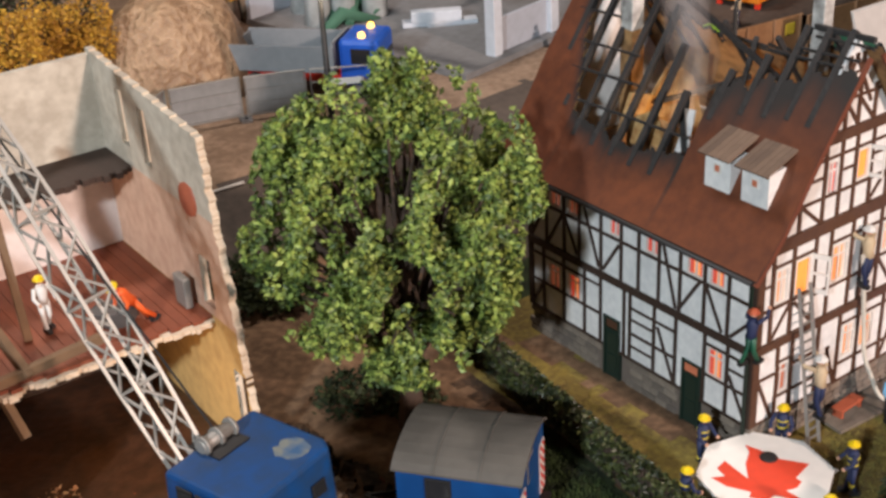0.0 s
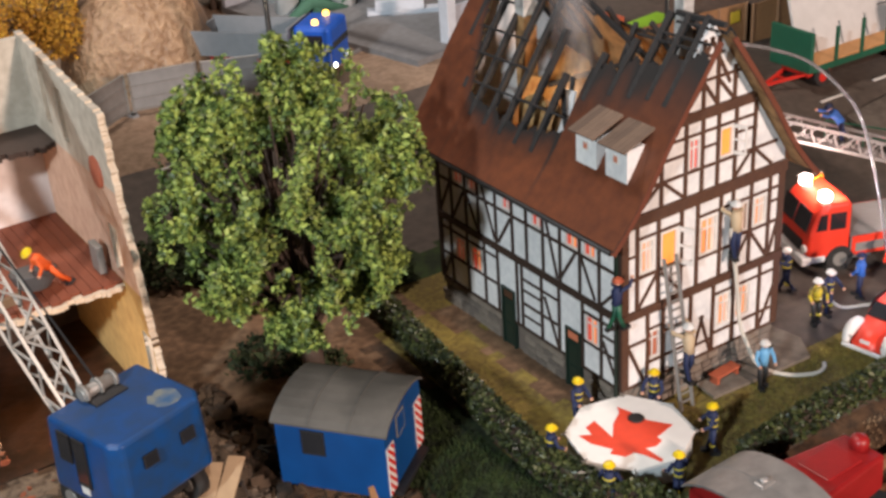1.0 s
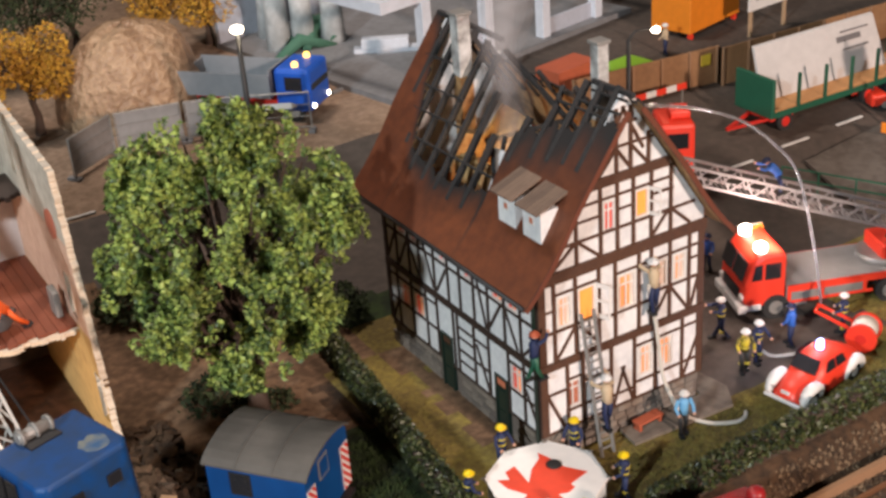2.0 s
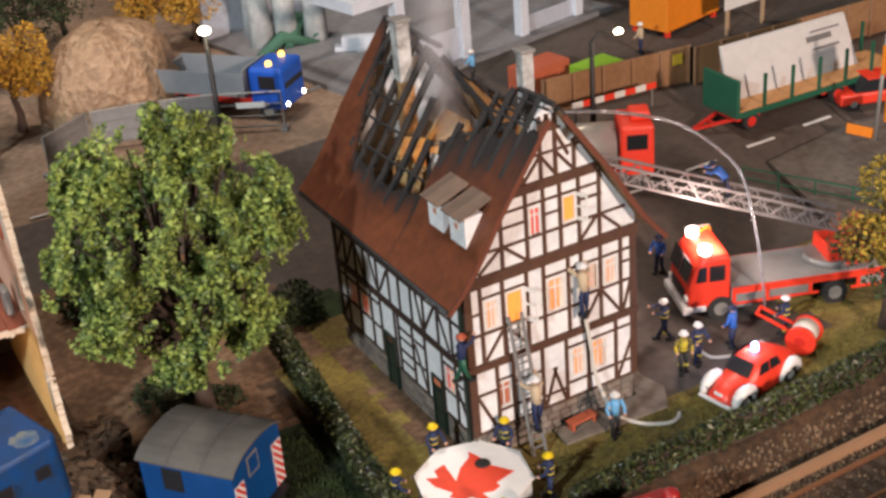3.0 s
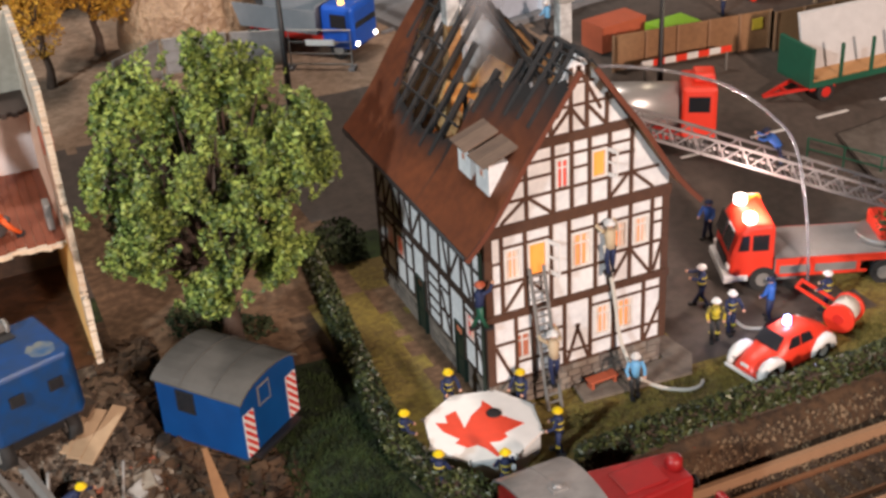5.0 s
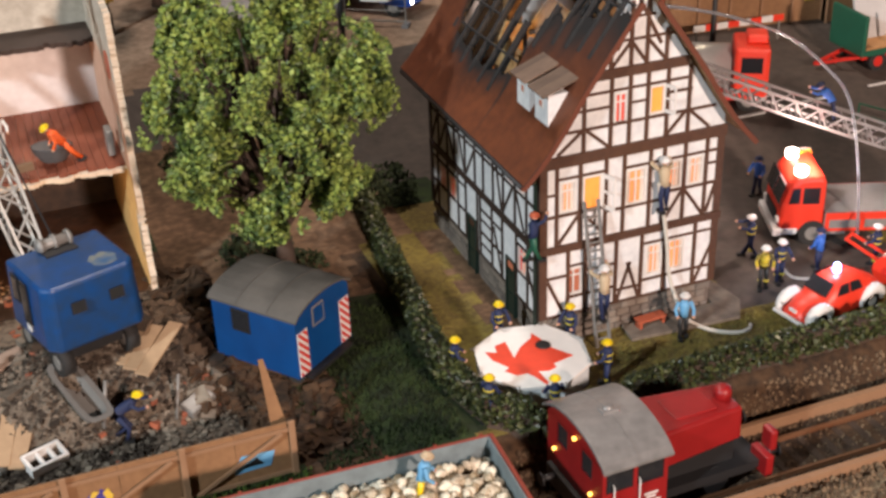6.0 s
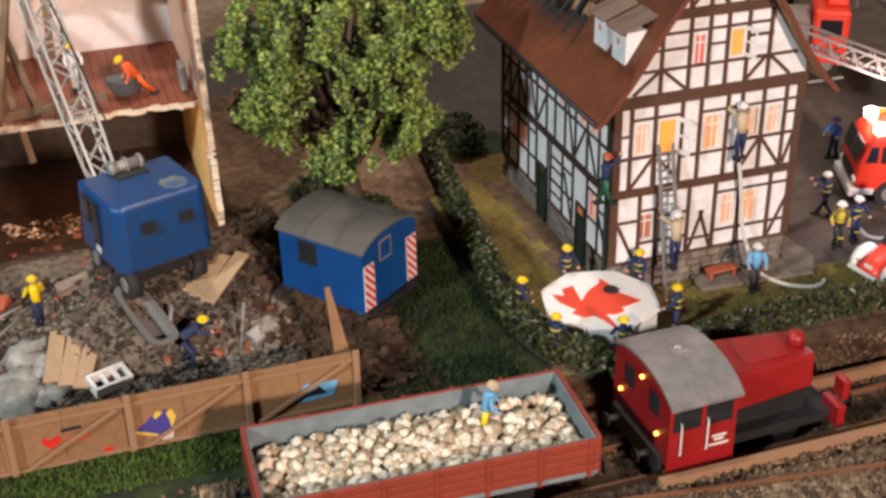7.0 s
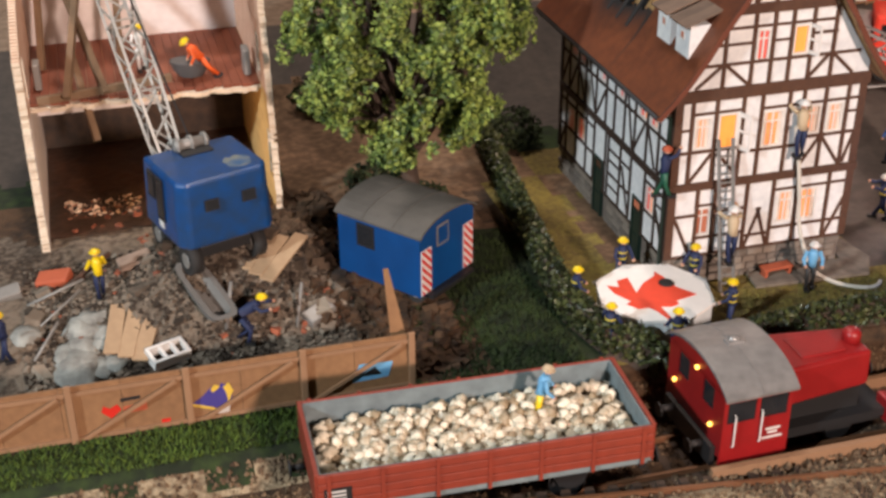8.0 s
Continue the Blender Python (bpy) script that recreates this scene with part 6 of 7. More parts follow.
# x forward, y to the left of the vehicle
eng = thing("fire_engine", "red fire engine with rounded cab, grey deck and turntable ladder", "fire engine", (14.85, 2.35, -1.05), 158.4)
bm = B()
prof = [(2.05, 0.55), (3.55, 0.50), (3.72, 0.85), (3.66, 1.55), (3.35, 2.40), (3.0, 2.72), (2.25, 2.76), (2.05, 2.60)]
extrude(bm, [(x, -1.18, z) for x, z in prof], (0, 2.36, 0))
bmesh.ops.bevel(bm, geom=list(bm.edges), offset=0.16, segments=3, affect="EDGES", profile=0.5)
cabf = part("cab", bm, RED_ORANGE, eng)
for y in (-1.18, 1.18):
    s = 1 if y > 0 else -1
    glass_panel(cabf, [(2.30, y, 1.70), (2.90, y, 1.70), (2.90, y, 2.35), (2.30, y, 2.35)], (0, s, 0))
    glass_panel(cabf, [(3.02, y, 1.72), (3.42, y, 1.72), (3.28, y, 2.32), (3.02, y, 2.35)], (0, s, 0))
for a, b in ((-1.0, -0.05), (0.05, 1.0)):
    glass_panel(cabf, [(3.72, a, 1.66), (3.72, b, 1.66), (3.50, b, 2.40), (3.50, a, 2.40)], (1, 0, 0.25), "windscreen")
bm = B()
box(bm, 3.55, 3.92, -1.22, 1.22, 0.38, 0.72, 0, 0.06)
for y in (-1.22, 0.98):
    box(bm, 3.0, 3.6, y, y + 0.24, 0.45, 0.70, 0, 0.05)
part("bumper", bm, WHITE, eng, "white bumper")
bm = B()
box(bm, 3.70, 3.76, -0.75, 0.75, 0.80, 1.25, 0, 0.02)
part("grille", bm, BLACK, eng)
for y in (-0.95, 0.95):
    bm = B()
    tube(bm, [(3.66, y, 0.98), (3.78, y, 0.98)], 0.15, 12)
    part("headlight", bm, WHITE, eng)
for y in (-0.75, 0.75):
    bm = B()
    tube(bm, [(2.95, y, 2.72), (2.95, y, 2.80), (2.95, y, 2.98), (2.95, y, 3.05)], [0.22, 0.24, 0.22, 0.10], 12)
    part("beacon", bm, BEACON_ON, eng, "glaring lit beacon")
for y in (-1.19, 1.14):
    bm = B()
    box(bm, 1.20, 2.04, y, y + 0.05, 0.42, 1.30)
    part("locker_panel", bm, STEEL, eng, "grey locker panel behind the cab")
bm = B()
tube(bm, [(2.15, -1.0, 2.74), (2.3, -0.85, 2.95), (3.1, -0.2, 3.0)], 0.05, 6)
part("roof_bar", bm, ORANGE, eng)
bm = B()
tube(bm, [(2.2, -0.95, 2.78), (2.2, -0.95, 2.95), (3.2, -0.95, 2.95)], 0.04, 6)
part("roof_rail", bm, STEEL, eng)
bm = B()
box(bm, -4.0, 2.0, -1.15, 1.15, 1.20, 1.32)
part("deck", bm, mat("grey_deck", (0.26, 0.25, 0.24), 0.7), eng, "grey walk-on deck")
for y in (-1.18, 1.18):
    s = 1 if y > 0 else -1
    bm = B()
    for a, b, c, d in ((-4.0, 2.0, 1.02, 1.30), (-1.4, 1.9, 0.55, 0.66), (-4.0, -2.7, 0.55, 0.66), (1.85, 2.0, 0.66, 1.02), (0.55, 0.70, 0.66, 1.02), (-1.15, -1.0, 0.66, 1.02), (-3.05, -2.9, 0.66, 1.02), (-4.0, -3.9, 0.66, 1.02)):
        box(bm, a, b, y - 0.03, y + 0.03, c, d)
    part("side_panel", bm, RED_ORANGE, eng)
    for a, b in ((0.70, 1.85), (-1.0, 0.55), (-3.9, -3.05)):
        bm = B()
        box(bm, a, b, y - 0.02 - s * 0.02, y + 0.01 - s * 0.02, 0.66, 1.02)
        part("shutter", bm, STEEL, eng, "grey roller shutter")
bm = B()
box(bm, -3.9, 3.5, -0.6, 0.6, 0.45, 1.2)
part("chassis", bm, BLACK, eng)
bm = B()
box(bm, -3.3, -1.9, -0.8, 0.8, 1.32, 2.15, 0, 0.08)
part("turntable_box", bm, RED_ORANGE, eng, "bright red turntable box")
bm = B()
tube(bm, [(-2.2, 0, 1.3), (-2.2, 0, 1.6)], 0.9, 18)
part("turntable", bm, STEEL, eng)
wheel_pair(eng, 2.45, 1.14, 0.50, STEEL)
wheel_pair(eng, -2.05, 1.14, 0.50, STEEL)
point_lamp("engine_beacon", (12.0, 3.0, 2.4), 0.2, 0.10, (1.0, 0.80, 0.74))
# turntable ladder, a long lattice box
lad2 = thing("turntable_ladder", "long grey lattice rescue ladder swung over the street", "ladder", (0, 0, 0))
a, b = Vector(LADDER_FOOT), Vector(LADDER_TIP)
d = (b - a).normalized()
sd = d.cross(Vector((0, 0, 1))).normalized() * 0.42
up = sd.cross(d).normalized() * 0.62
n = 26
for s in (-1, 1):
    for h in (0, 1):
        bm = B()
        beam(bm, a + sd * s + up * h, b + sd * s + up * h, 0.10, 0.10)
        part("ladder_chord", bm, LADDER_GREY, lad2)
    bm = B()
    for k in range(n):
        p, q = a.lerp(b, k / n) + sd * s, a.lerp(b, (k + 1) / n) + sd * s
        beam(bm, p + up * (k % 2), q + up * ((k + 1) % 2), 0.06)
    part("ladder_lattice", bm, LADDER_GREY, lad2)
for k in range(n * 2):
    bm = B()
    p = a.lerp(b, (k + 0.5) / (2 * n))
    beam(bm, p - sd, p + sd, 0.06)
    part("rung", bm, LADDER_GREY, lad2)
figure("fireman_figure", "model fireman in blue climbing along the rescue ladder", (14.1, 3.75, 2.95), 60, "blue", 100, 0.2, 25, 0.2)

# red beetle-shaped car
bug = thing("command_car", "red rounded small car with white wings and blue beacon", "car", (10.05, -1.95, -1.05), 190)
bm = B()
rows_ = [(-2.0, 0.35, 0.50, 0.45), (-1.75, 0.62, 0.62, 0.82), (-1.2, 0.68, 0.70, 1.12), (-0.75, 0.66, 0.72, 1.38), (-0.2, 0.62, 0.72, 1.50), (0.3, 0.62, 0.72, 1.46), (0.62, 0.64, 0.70, 1.22), (0.85, 0.62, 0.68, 0.98), (1.35, 0.50, 0.60, 0.88), (1.75, 0.36, 0.50, 0.70), (1.92, 0.25, 0.40, 0.45)]
rings = []
for x, w1, w0, h in rows_:
    pts = [(-w0, 0.28), (-w0 * 1.02, 0.28 + (h - 0.28) * 0.42), (-w1 * 0.92, 0.28 + (h - 0.28) * 0.80), (-w1 * 0.55, h), (0, h + 0.03), (w1 * 0.55, h), (w1 * 0.92, 0.28 + (h - 0.28) * 0.80), (w0 * 1.02, 0.28 + (h - 0.28) * 0.42), (w0, 0.28)]
    rings.append([bm.verts.new((x, y, z)) for y, z in pts])
for p, q in zip(rings, rings[1:]):
    for k in range(8):
        bm.faces.new((p[k], p[k + 1], q[k + 1], q[k])).smooth = True
bm.faces.new(rings[0]), bm.faces.new(rings[-1][::-1])
shell = part("body", bm, RED_ORANGE, bug)
for sx, x in ((1, 1.28), (-1, -1.15)):
    for y in (-0.68, 0.68):
        bm = B()
        pts = []
        for k in range(9):
            t = math.pi * (k / 8 * 1.1 - 0.05)
            pts.append((x + 0.50 * math.cos(t) * sx, y, 0.34 + 0.46 * math.sin(t)))
        tube(bm, pts, [0.10, 0.15, 0.19, 0.21, 0.21, 0.21, 0.19, 0.15, 0.10], 8)
        part("wing", bm, WHITE, bug, "white wing")
for x in (1.28, -1.15):
    wheel_pair(bug, x, 0.66, 0.33, WHITE, 0.16)
glass_panel(bug, [(0.90, -0.50, 1.02), (0.90, 0.50, 1.02), (0.52, 0.44, 1.40), (0.52, -0.44, 1.40)], (0.8, 0, 0.6), "windscreen")
for y in (-0.73, 0.73):
    s = 1 if y > 0 else -1
    glass_panel(bug, [(0.5, y * 0.90, 1.02), (0.0, y * 0.92, 1.02), (0.0, y * 0.80, 1.36), (0.32, y * 0.80, 1.34)], (0, s, 0.3))
    glass_panel(bug, [(-0.1, y * 0.92, 1.02), (-0.62, y * 0.92, 1.02), (-0.5, y * 0.80, 1.32), (-0.1, y * 0.80, 1.36)], (0, s, 0.3))
bm = B()
box(bm, 1.92, 2.04, -0.72, 0.72, 0.32, 0.44, 0, 0.03)
part("bumper", bm, WHITE, bug)
bm = B()
tube(bm, [(-0.05, 0, 1.50), (-0.05, 0, 1.60), (-0.05, 0, 1.76), (-0.05, 0, 1.82)], [0.14, 0.13, 0.12, 0.05], 12)
part("beacon", bm, BLUE_ON, bug, "lit blue-white beacon")
for y in (-0.62, 0.62):
    bm = B()
    tube(bm, [(1.66, y, 0.58), (1.80, y, 0.55)], 0.12, 10)
    part("headlight", bm, STEEL, bug)
bm = B()
box(bm, 1.80, 1.87, -0.16, 0.16, 0.56, 0.66)
part("number_plate", bm, WHITE, bug)
point_lamp("car_beacon", (10.1, -1.95, 1.15), 0.1, 0.016, (0.55, 0.6, 1.0))

# red portable pump and the man at it
pump = thing("hose_trailer", "red hose reel trailer with white hose", "hose trailer", (13.2, -1.15, -1.05), 30)
for x in (-0.45, 0.45):
    bm = B()
    tube(bm, [(x - 0.09, 0, 0.55), (x + 0.09, 0, 0.55)], 0.55, 18)
    wheel = part("wheel", bm, RED_ORANGE, pump)
    bm = B()
    tube(bm, [(x - 0.11, 0, 0.55), (x + 0.11, 0, 0.55)], 0.2, 10)
    part("hub", bm, RED, wheel)
bm = B()
tube(bm, [(-0.36, 0, 0.62), (0.36, 0, 0.62)], 0.46, 16)
part("hose_reel", bm, HOSE, pump, "reel of pale hose")
bm = B()
beam(bm, (-0.3, 0, 0.6), (-0.25, 1.7, 1.2), 0.09), beam(bm, (0.3, 0, 0.6), (0.25, 1.7, 1.2), 0.09), beam(bm, (-0.3, 1.7, 1.2), (0.3, 1.7, 1.2), 0.09)
part("handle", bm, RED_ORANGE, pump)
figure("fireman_figure", "model fireman in black beside the hose trailer", (13.2, -0.2, -1.05), 40, "fire_white", 25)

# jet of water: a clear rod bent over to the roof
curve_tube("water_jet", JET, 0.06, WATER, "clear bent rod standing for a jet of water", "water jet", 8)

# silver tank vehicle behind the house
tk = thing("tank_vehicle", "red fire tender with a silver tank", "fire tender", (14.6, 13.0, 0.15), 150)
bm = B()
tube(bm, [(-0.6, 0, 1.75), (3.8, 0, 1.75)], 0.95, 20)
part("tank", bm, mat("silver_tank", (0.55, 0.54, 0.52), 0.35, metal=0.6), tk, "silver tank")
bm = B()
box(bm, -2.2, -0.7, -1.1, 1.1, 0.5, 2.9, 0, 0.15)
cabt = part("cab", bm, RED_ORANGE, tk)
glass_panel(cabt, [(-1.9, 1.1, 1.8), (-1.0, 1.1, 1.8), (-1.0, 1.1, 2.5), (-1.9, 1.1, 2.5)], (0, 1, 0))
bm = B()
box(bm, -2.1, -1.2, -0.5, 0.5, 2.9, 3.3, 0, 0.1)
part("roof_box", bm, RED_ORANGE, tk)
bm = B()
box(bm, -2.0, 3.8, -0.9, 0.9, 0.45, 0.75)
part("chassis", bm, RED, tk)
for x in (-1.4, 2.8):
    wheel_pair(tk, x, 0.95, 0.5)

# ---- stone apron at the gable ----
bm = B()
extrude(bm, [(2.9, -1.0, -1.0), (6.9, -1.25, -1.0), (7.5, -0.3, -1.0), (7.3, 1.2, -1.0), (6.6, 1.2, -1.0), (6.5, -0.1, -1.0), (3.0, -0.1, -1.0)], (0, 0, 0.10))
setting("pavement", bm, mat("worn_stone_apron", (0.20, 0.165, 0.13), 0.9, other=(0.11, 0.09, 0.07), scale=4, vary=1.4, bump=0.1), "worn brown stone apron at the gable")

# ---- street behind the house ----
for x, y, ln in ((19.1, 11.55, 1.7), (22.8, 11.75, 1.7), (26.5, 11.9, 1.7), (30.2, 12.1, 1.7), (15.4, 11.4, 1.7), (-4.4, 23.2, 1.6), (-7.5, 23.8, 1.6)):
    bm = B()
    z = max(ground_z(x, y), ground_z(x + 1, y)) + 0.10
    box(bm, x - ln / 2, x + ln / 2, y - 0.07, y + 0.07, z - 0.06, z)
    solid("lane_mark", bm, WHITE, "white dashed lane mark on the asphalt", "road marking", group="lane marks")
bm = B()
extrude(bm, [(22.0, 10.3, -0.35), (27.8, 10.9, -0.2), (33, 10.6, -0.2), (33, 4.5, -1.0), (20.5, 4.6, -0.9)], (0, 0, 0.16))
setting("pavement", bm, mat("dusty_pavement", (0.125, 0.105, 0.088), 0.9, other=(0.07, 0.056, 0.045), scale=3, vary=1.2, bump=0.05), "dusty grey-brown pavement slab beside the street")

trl = thing("timber_trailer", "green and red timber trailer with stakes and a white panel", "trailer", (25.4, 13.8, 0.22), -1)
bm = B()
box(bm, -3.1, 7.2, -1.15, 1.15, 1.05, 1.20)
part("bed", bm, mat("bare_timber_bed", (0.52, 0.26, 0.10), 0.8), trl, "orange-brown wooden bed")
for y in (-1.2, 1.2):
    bm = B()
    box(bm, -3.1, 7.2, y - 0.05, y + 0.05, 0.85, 1.12)
    part("side_rail", bm, GREEN, trl)
    for k in range(6):
        bm = B()
        x = -1.6 + 1.7 * k
        beam(bm, (x, y, 0.9), (x, y, 2.75), 0.13)
        part("stake", bm, GREEN, trl)
bm = B()
box(bm, -3.3, -3.1, -1.25, 1.25, 0.85, 2.75, 0, 0.03)
part("front_board", bm, GREEN, trl, "dark green headboard")
bm = B()
extrude(bm, [(-2.7, 0.0, 1.2), (5.5, 0.0, 1.2), (5.3, 0.95, 3.6), (-2.5, 0.95, 3.6)], (0, 0.16, 0.05))
pan = part("white_panel", bm, mat("off_white_panel", (0.60, 0.58, 0.56), 0.6, vary=0.4), trl, "leaning off-white panel with dark lettering")
for z0, a, b, h in ((2.75, 2.6, 4.2, 0.26), (3.15, 2.9, 4.8, 0.08), (2.35, 2.9, 4.6, 0.10)):
    bm = B()
    y = (z0 - 1.2) / 2.4 * 0.95 - 0.02
    extrude(bm, [(a, y, z0), (b, y, z0), (b, y + h * 0.4, z0 + h), (a, y + h * 0.4, z0 + h)], (0, -0.01, 0))
    part("lettering_bar", bm, mat("grey_print", (0.16, 0.15, 0.15), 0.7), pan)
for x in (-2.2, 3.2, 5.0):
    wheel_pair(trl, x, 0.95, 0.45, RED)
bm = B()
box(bm, -2.9, -1.5, -0.8, 0.8, 0.5, 0.85)
part("bogie_frame", bm, RED, trl)
bm = B()
box(bm, 2.4, 6.0, -0.8, 0.8, 0.5, 0.85)
part("axle_frame", bm, RED, trl)
bm = B()
beam(bm, (-2.9, -0.6, 0.6), (-4.9, 0, 0.4), 0.13), beam(bm, (-2.9, 0.6, 0.6), (-4.9, 0, 0.4), 0.13), beam(bm, (-3.8, -0.35, 0.5), (-3.8, 0.35, 0.5), 0.12)
part("drawbar", bm, RED, trl, "red drawbar")

bf = thing("site_fence", "long brown board fence along the street", "fence", (17.0, 19.4, 0.55))
pts = [(-1.0, 0.35), (7.4, -0.5), (7.4, -0.95), (26.0, -1.6)]
for (xa, ya), (xb, yb) in zip(pts, pts[1:]):
    n = max(1, int(math.hypot(xb - xa, yb - ya) / 1.6))
    for k in range(n):
        p, q = (xa + (xb - xa) * k / n, ya + (yb - ya) * k / n), (xa + (xb - xa) * (k + 0.99) / n, ya + (yb - ya) * (k + 0.99) / n)
        bm = B()
        extrude(bm, [(*p, -0.2), (*q, -0.2), (*q, 2.0), (*p, 2.0)], (0.0, 0.08, 0))
        part("board", bm, FENCE, bf)
        bm = B()
        beam(bm, (p[0], p[1] - 0.06, -0.2), (p[0], p[1] - 0.06, 2.05), 0.12)
        part("post", bm, FENCE_POST, bf)
bm = B()
box(bm, 6.3, 6.9, -0.62, -0.58, 1.2, 1.75)
part("yellow_notice", bm, mat("yellow_notice", (0.75, 0.55, 0.05), 0.6), bf, "small yellow notice")
bar = thing("barrier_board", "red and white striped barrier board", "barrier", (18.9, 17.8, 0.50), -4)
for k in range(8):
    bm = B()
    box(bm, -2.4 + 0.6 * k, -1.8 + 0.6 * k, -0.03, 0.03, 0.95, 1.25)
    part("stripe", bm, RED_ORANGE if k % 2 else WHITE, bar)
for x in (-2.2, 2.2):
    bm = B()
    beam(bm, (x, 0.06, 0), (x, 0.06, 1.2), 0.08)
    part("leg", bm, STEEL, bar)


def street_lamp(at, h, arm, label):
    t = thing("street_lamp", label, "street lamp", at)
    bm = B()
    tube(bm, [(0, 0, 0), (0, 0, h * 0.3), (0, 0, h - 0.3)], [0.17, 0.14, 0.10], 8)
    if arm:
        tube(bm, [(0, 0, h - 0.3), (0.3, -0.1, h + 0.05), (1.2, -0.4, h + 0.1)], [0.07, 0.06, 0.05], 6)
    part("post", bm, BLACK, t)
    bm = B()
    c = (1.2, -0.4, h) if arm else (0, 0, h)
    blob(bm, c, 0.25 if not arm else 0.19, 0, 0.02, squash=(1.15, 1.15, 0.75), sub=2)
    part("bulb", bm, LAMP_ON, t, "glowing bulb")
    point_lamp("street_bulb", (at[0] + c[0], at[1] + c[1] - 0.5, at[2] + c[2] + 0.1), 0.15, 0.012, (1.0, 0.80, 0.55))


street_lamp((0.8, 23.4, ground_z(0.8, 23.4)), 6.75, False, "black street lamp with a glowing white bulb")
street_lamp((15.9, 15.4, ground_z(15.9, 15.4)), 5.6, True, "black street lamp with a curved arm")
# orange hut, sign, containers
hut = thing("orange_hut", "orange site hut on red feet", "site hut", (28.6, 25.2, 1.2), 14)
bm = B()
box(bm, -2.4, 2.4, -1.3, 1.3, 0.35, 2.9, 0, 0.05)
part("body", bm, ORANGE, hut)
bm = B()
box(bm, -2.5, 2.5, -1.4, 1.4, 2.9, 3.05)
part("roof", bm, GREY_ROOF, hut)
framed_pane(hut, (0.8, -1.3, 1.7), (1.5, -1.3, 1.7), (1.5, -1.3, 2.4), (0.8, -1.3, 2.4), (0, -1, 0))
for x in (-2.1, 2.1):
    for y in (-1.1, 1.1):
        bm = B()
        box(bm, x - 0.12, x + 0.12, y - 0.12, y + 0.12, 0, 0.36)
        part("foot", bm, RED_ORANGE, hut)
sg = thing("site_sign", "white site sign on wooden posts", "sign", (31.0, 22.0, 1.07), 6)
bm = B()
box(bm, -1.7, 1.7, -0.05, 0.05, 1.5, 3.8)
part("panel", bm, WHITE, sg)
for x in (-1.4, 1.4):
    bm = B()
    beam(bm, (x, 0.1, 0), (x, 0.1, 3.6), 0.16)
    part("post", bm, PLANK, sg)
bm = B()
for k in range(4):
    box(bm, -1.2, 0.9 - 0.3 * k, -0.065, -0.055, 3.2 - 0.4 * k, 3.32 - 0.4 * k)
part("lettering_bars", bm, mat("faint_print", (0.42, 0.42, 0.42), 0.7), sg)
for at, turn, m, lab, w in (((19.9, 20.6, 0.95), 8, LIME, "lime green crate container with openings", 2.3), ((17.5, 22.3, 1.1), 10, BRICK_RED, "brick red skip container", 2.8)):
    c = thing("container", lab, "container", at, turn)
    bm = B()
    box(bm, -w / 2, w / 2, -0.8, 0.8, 0.0, 0.12)
    for y in (-0.8, 0.72):
        box(bm, -w / 2, w / 2, y, y + 0.08, 0.12, 1.25)
    for x in (-w / 2, w / 2 - 0.08):
        box(bm, x, x + 0.08, -0.72, 0.72, 0.12, 1.25)
    box(bm, -w / 2, w / 2, -0.8, 0.8, 1.25, 1.33)
    weld(bm)
    part("shell", bm, m, c)
    for k in range(4):
        bm = B()
        x = -w / 2 + 0.3 + k * 0.55
        box(bm, x, x + 0.3, -0.83, -0.80, 0.55, 0.95)
        part("opening", bm, BLACK if m is LIME else BRICK_RED, c)
figure("passer_figure", "model figure in beige near the orange hut", (24.3, 22.7, 1.12), 30, "beige", 10)
figure("worker_figure", "model figure in light blue by the grey building", (15.2, 25.0, 1.2), 30, "police", 20)

# unfinished grey building with white posts
gb = thing("shell_building", "grey unfinished building with white posts and beams", "building", (17.0, 31.0, 1.2), 12)
bm = B()
box(bm, -8.5, 10, -3.6, 12, 0.0, 0.30)
part("floor_slab", bm, CONCRETE, gb)
for x in (-5.6, -1.2, 3.2, 7.6):
    bm = B()
    box(bm, x - 0.3, x + 0.3, -3.2, -2.6, 0.3, 4.6, 0, 0.03)
    part("post", bm, mat("pale_grey_post", (0.66, 0.71, 0.78), 0.8) if x < -5 else bpy.data.materials["pale_grey_post"], gb)
for a in ((-8.5, 10, -3.1, -2.7, 4.6, 5.2), (-8.5, 10, 4.0, 4.4, 4.6, 5.2), (-8.5, -8.0, -2.7, 4.0, 4.6, 5.2), (9.5, 10, -2.7, 4.0, 4.6, 5.2)):
    bm = B()
    box(bm, *a)
    part("beam", bm, bpy.data.materials["pale_grey_post"], gb)
for a in ((-8.4, 10, 11.7, 12, 0.3, 6), (-5.3, -1.5, -2.9, -2.75, 0.3, 2.0), (3.5, 7.3, -2.9, -2.75, 0.3, 1.2)):
    bm = B()
    box(bm, *a)
    part("wall", bm, mat("blue_grey_wall", (0.46, 0.50, 0.57), 0.85) if a[3] == 12 else bpy.data.materials["blue_grey_wall"], gb)
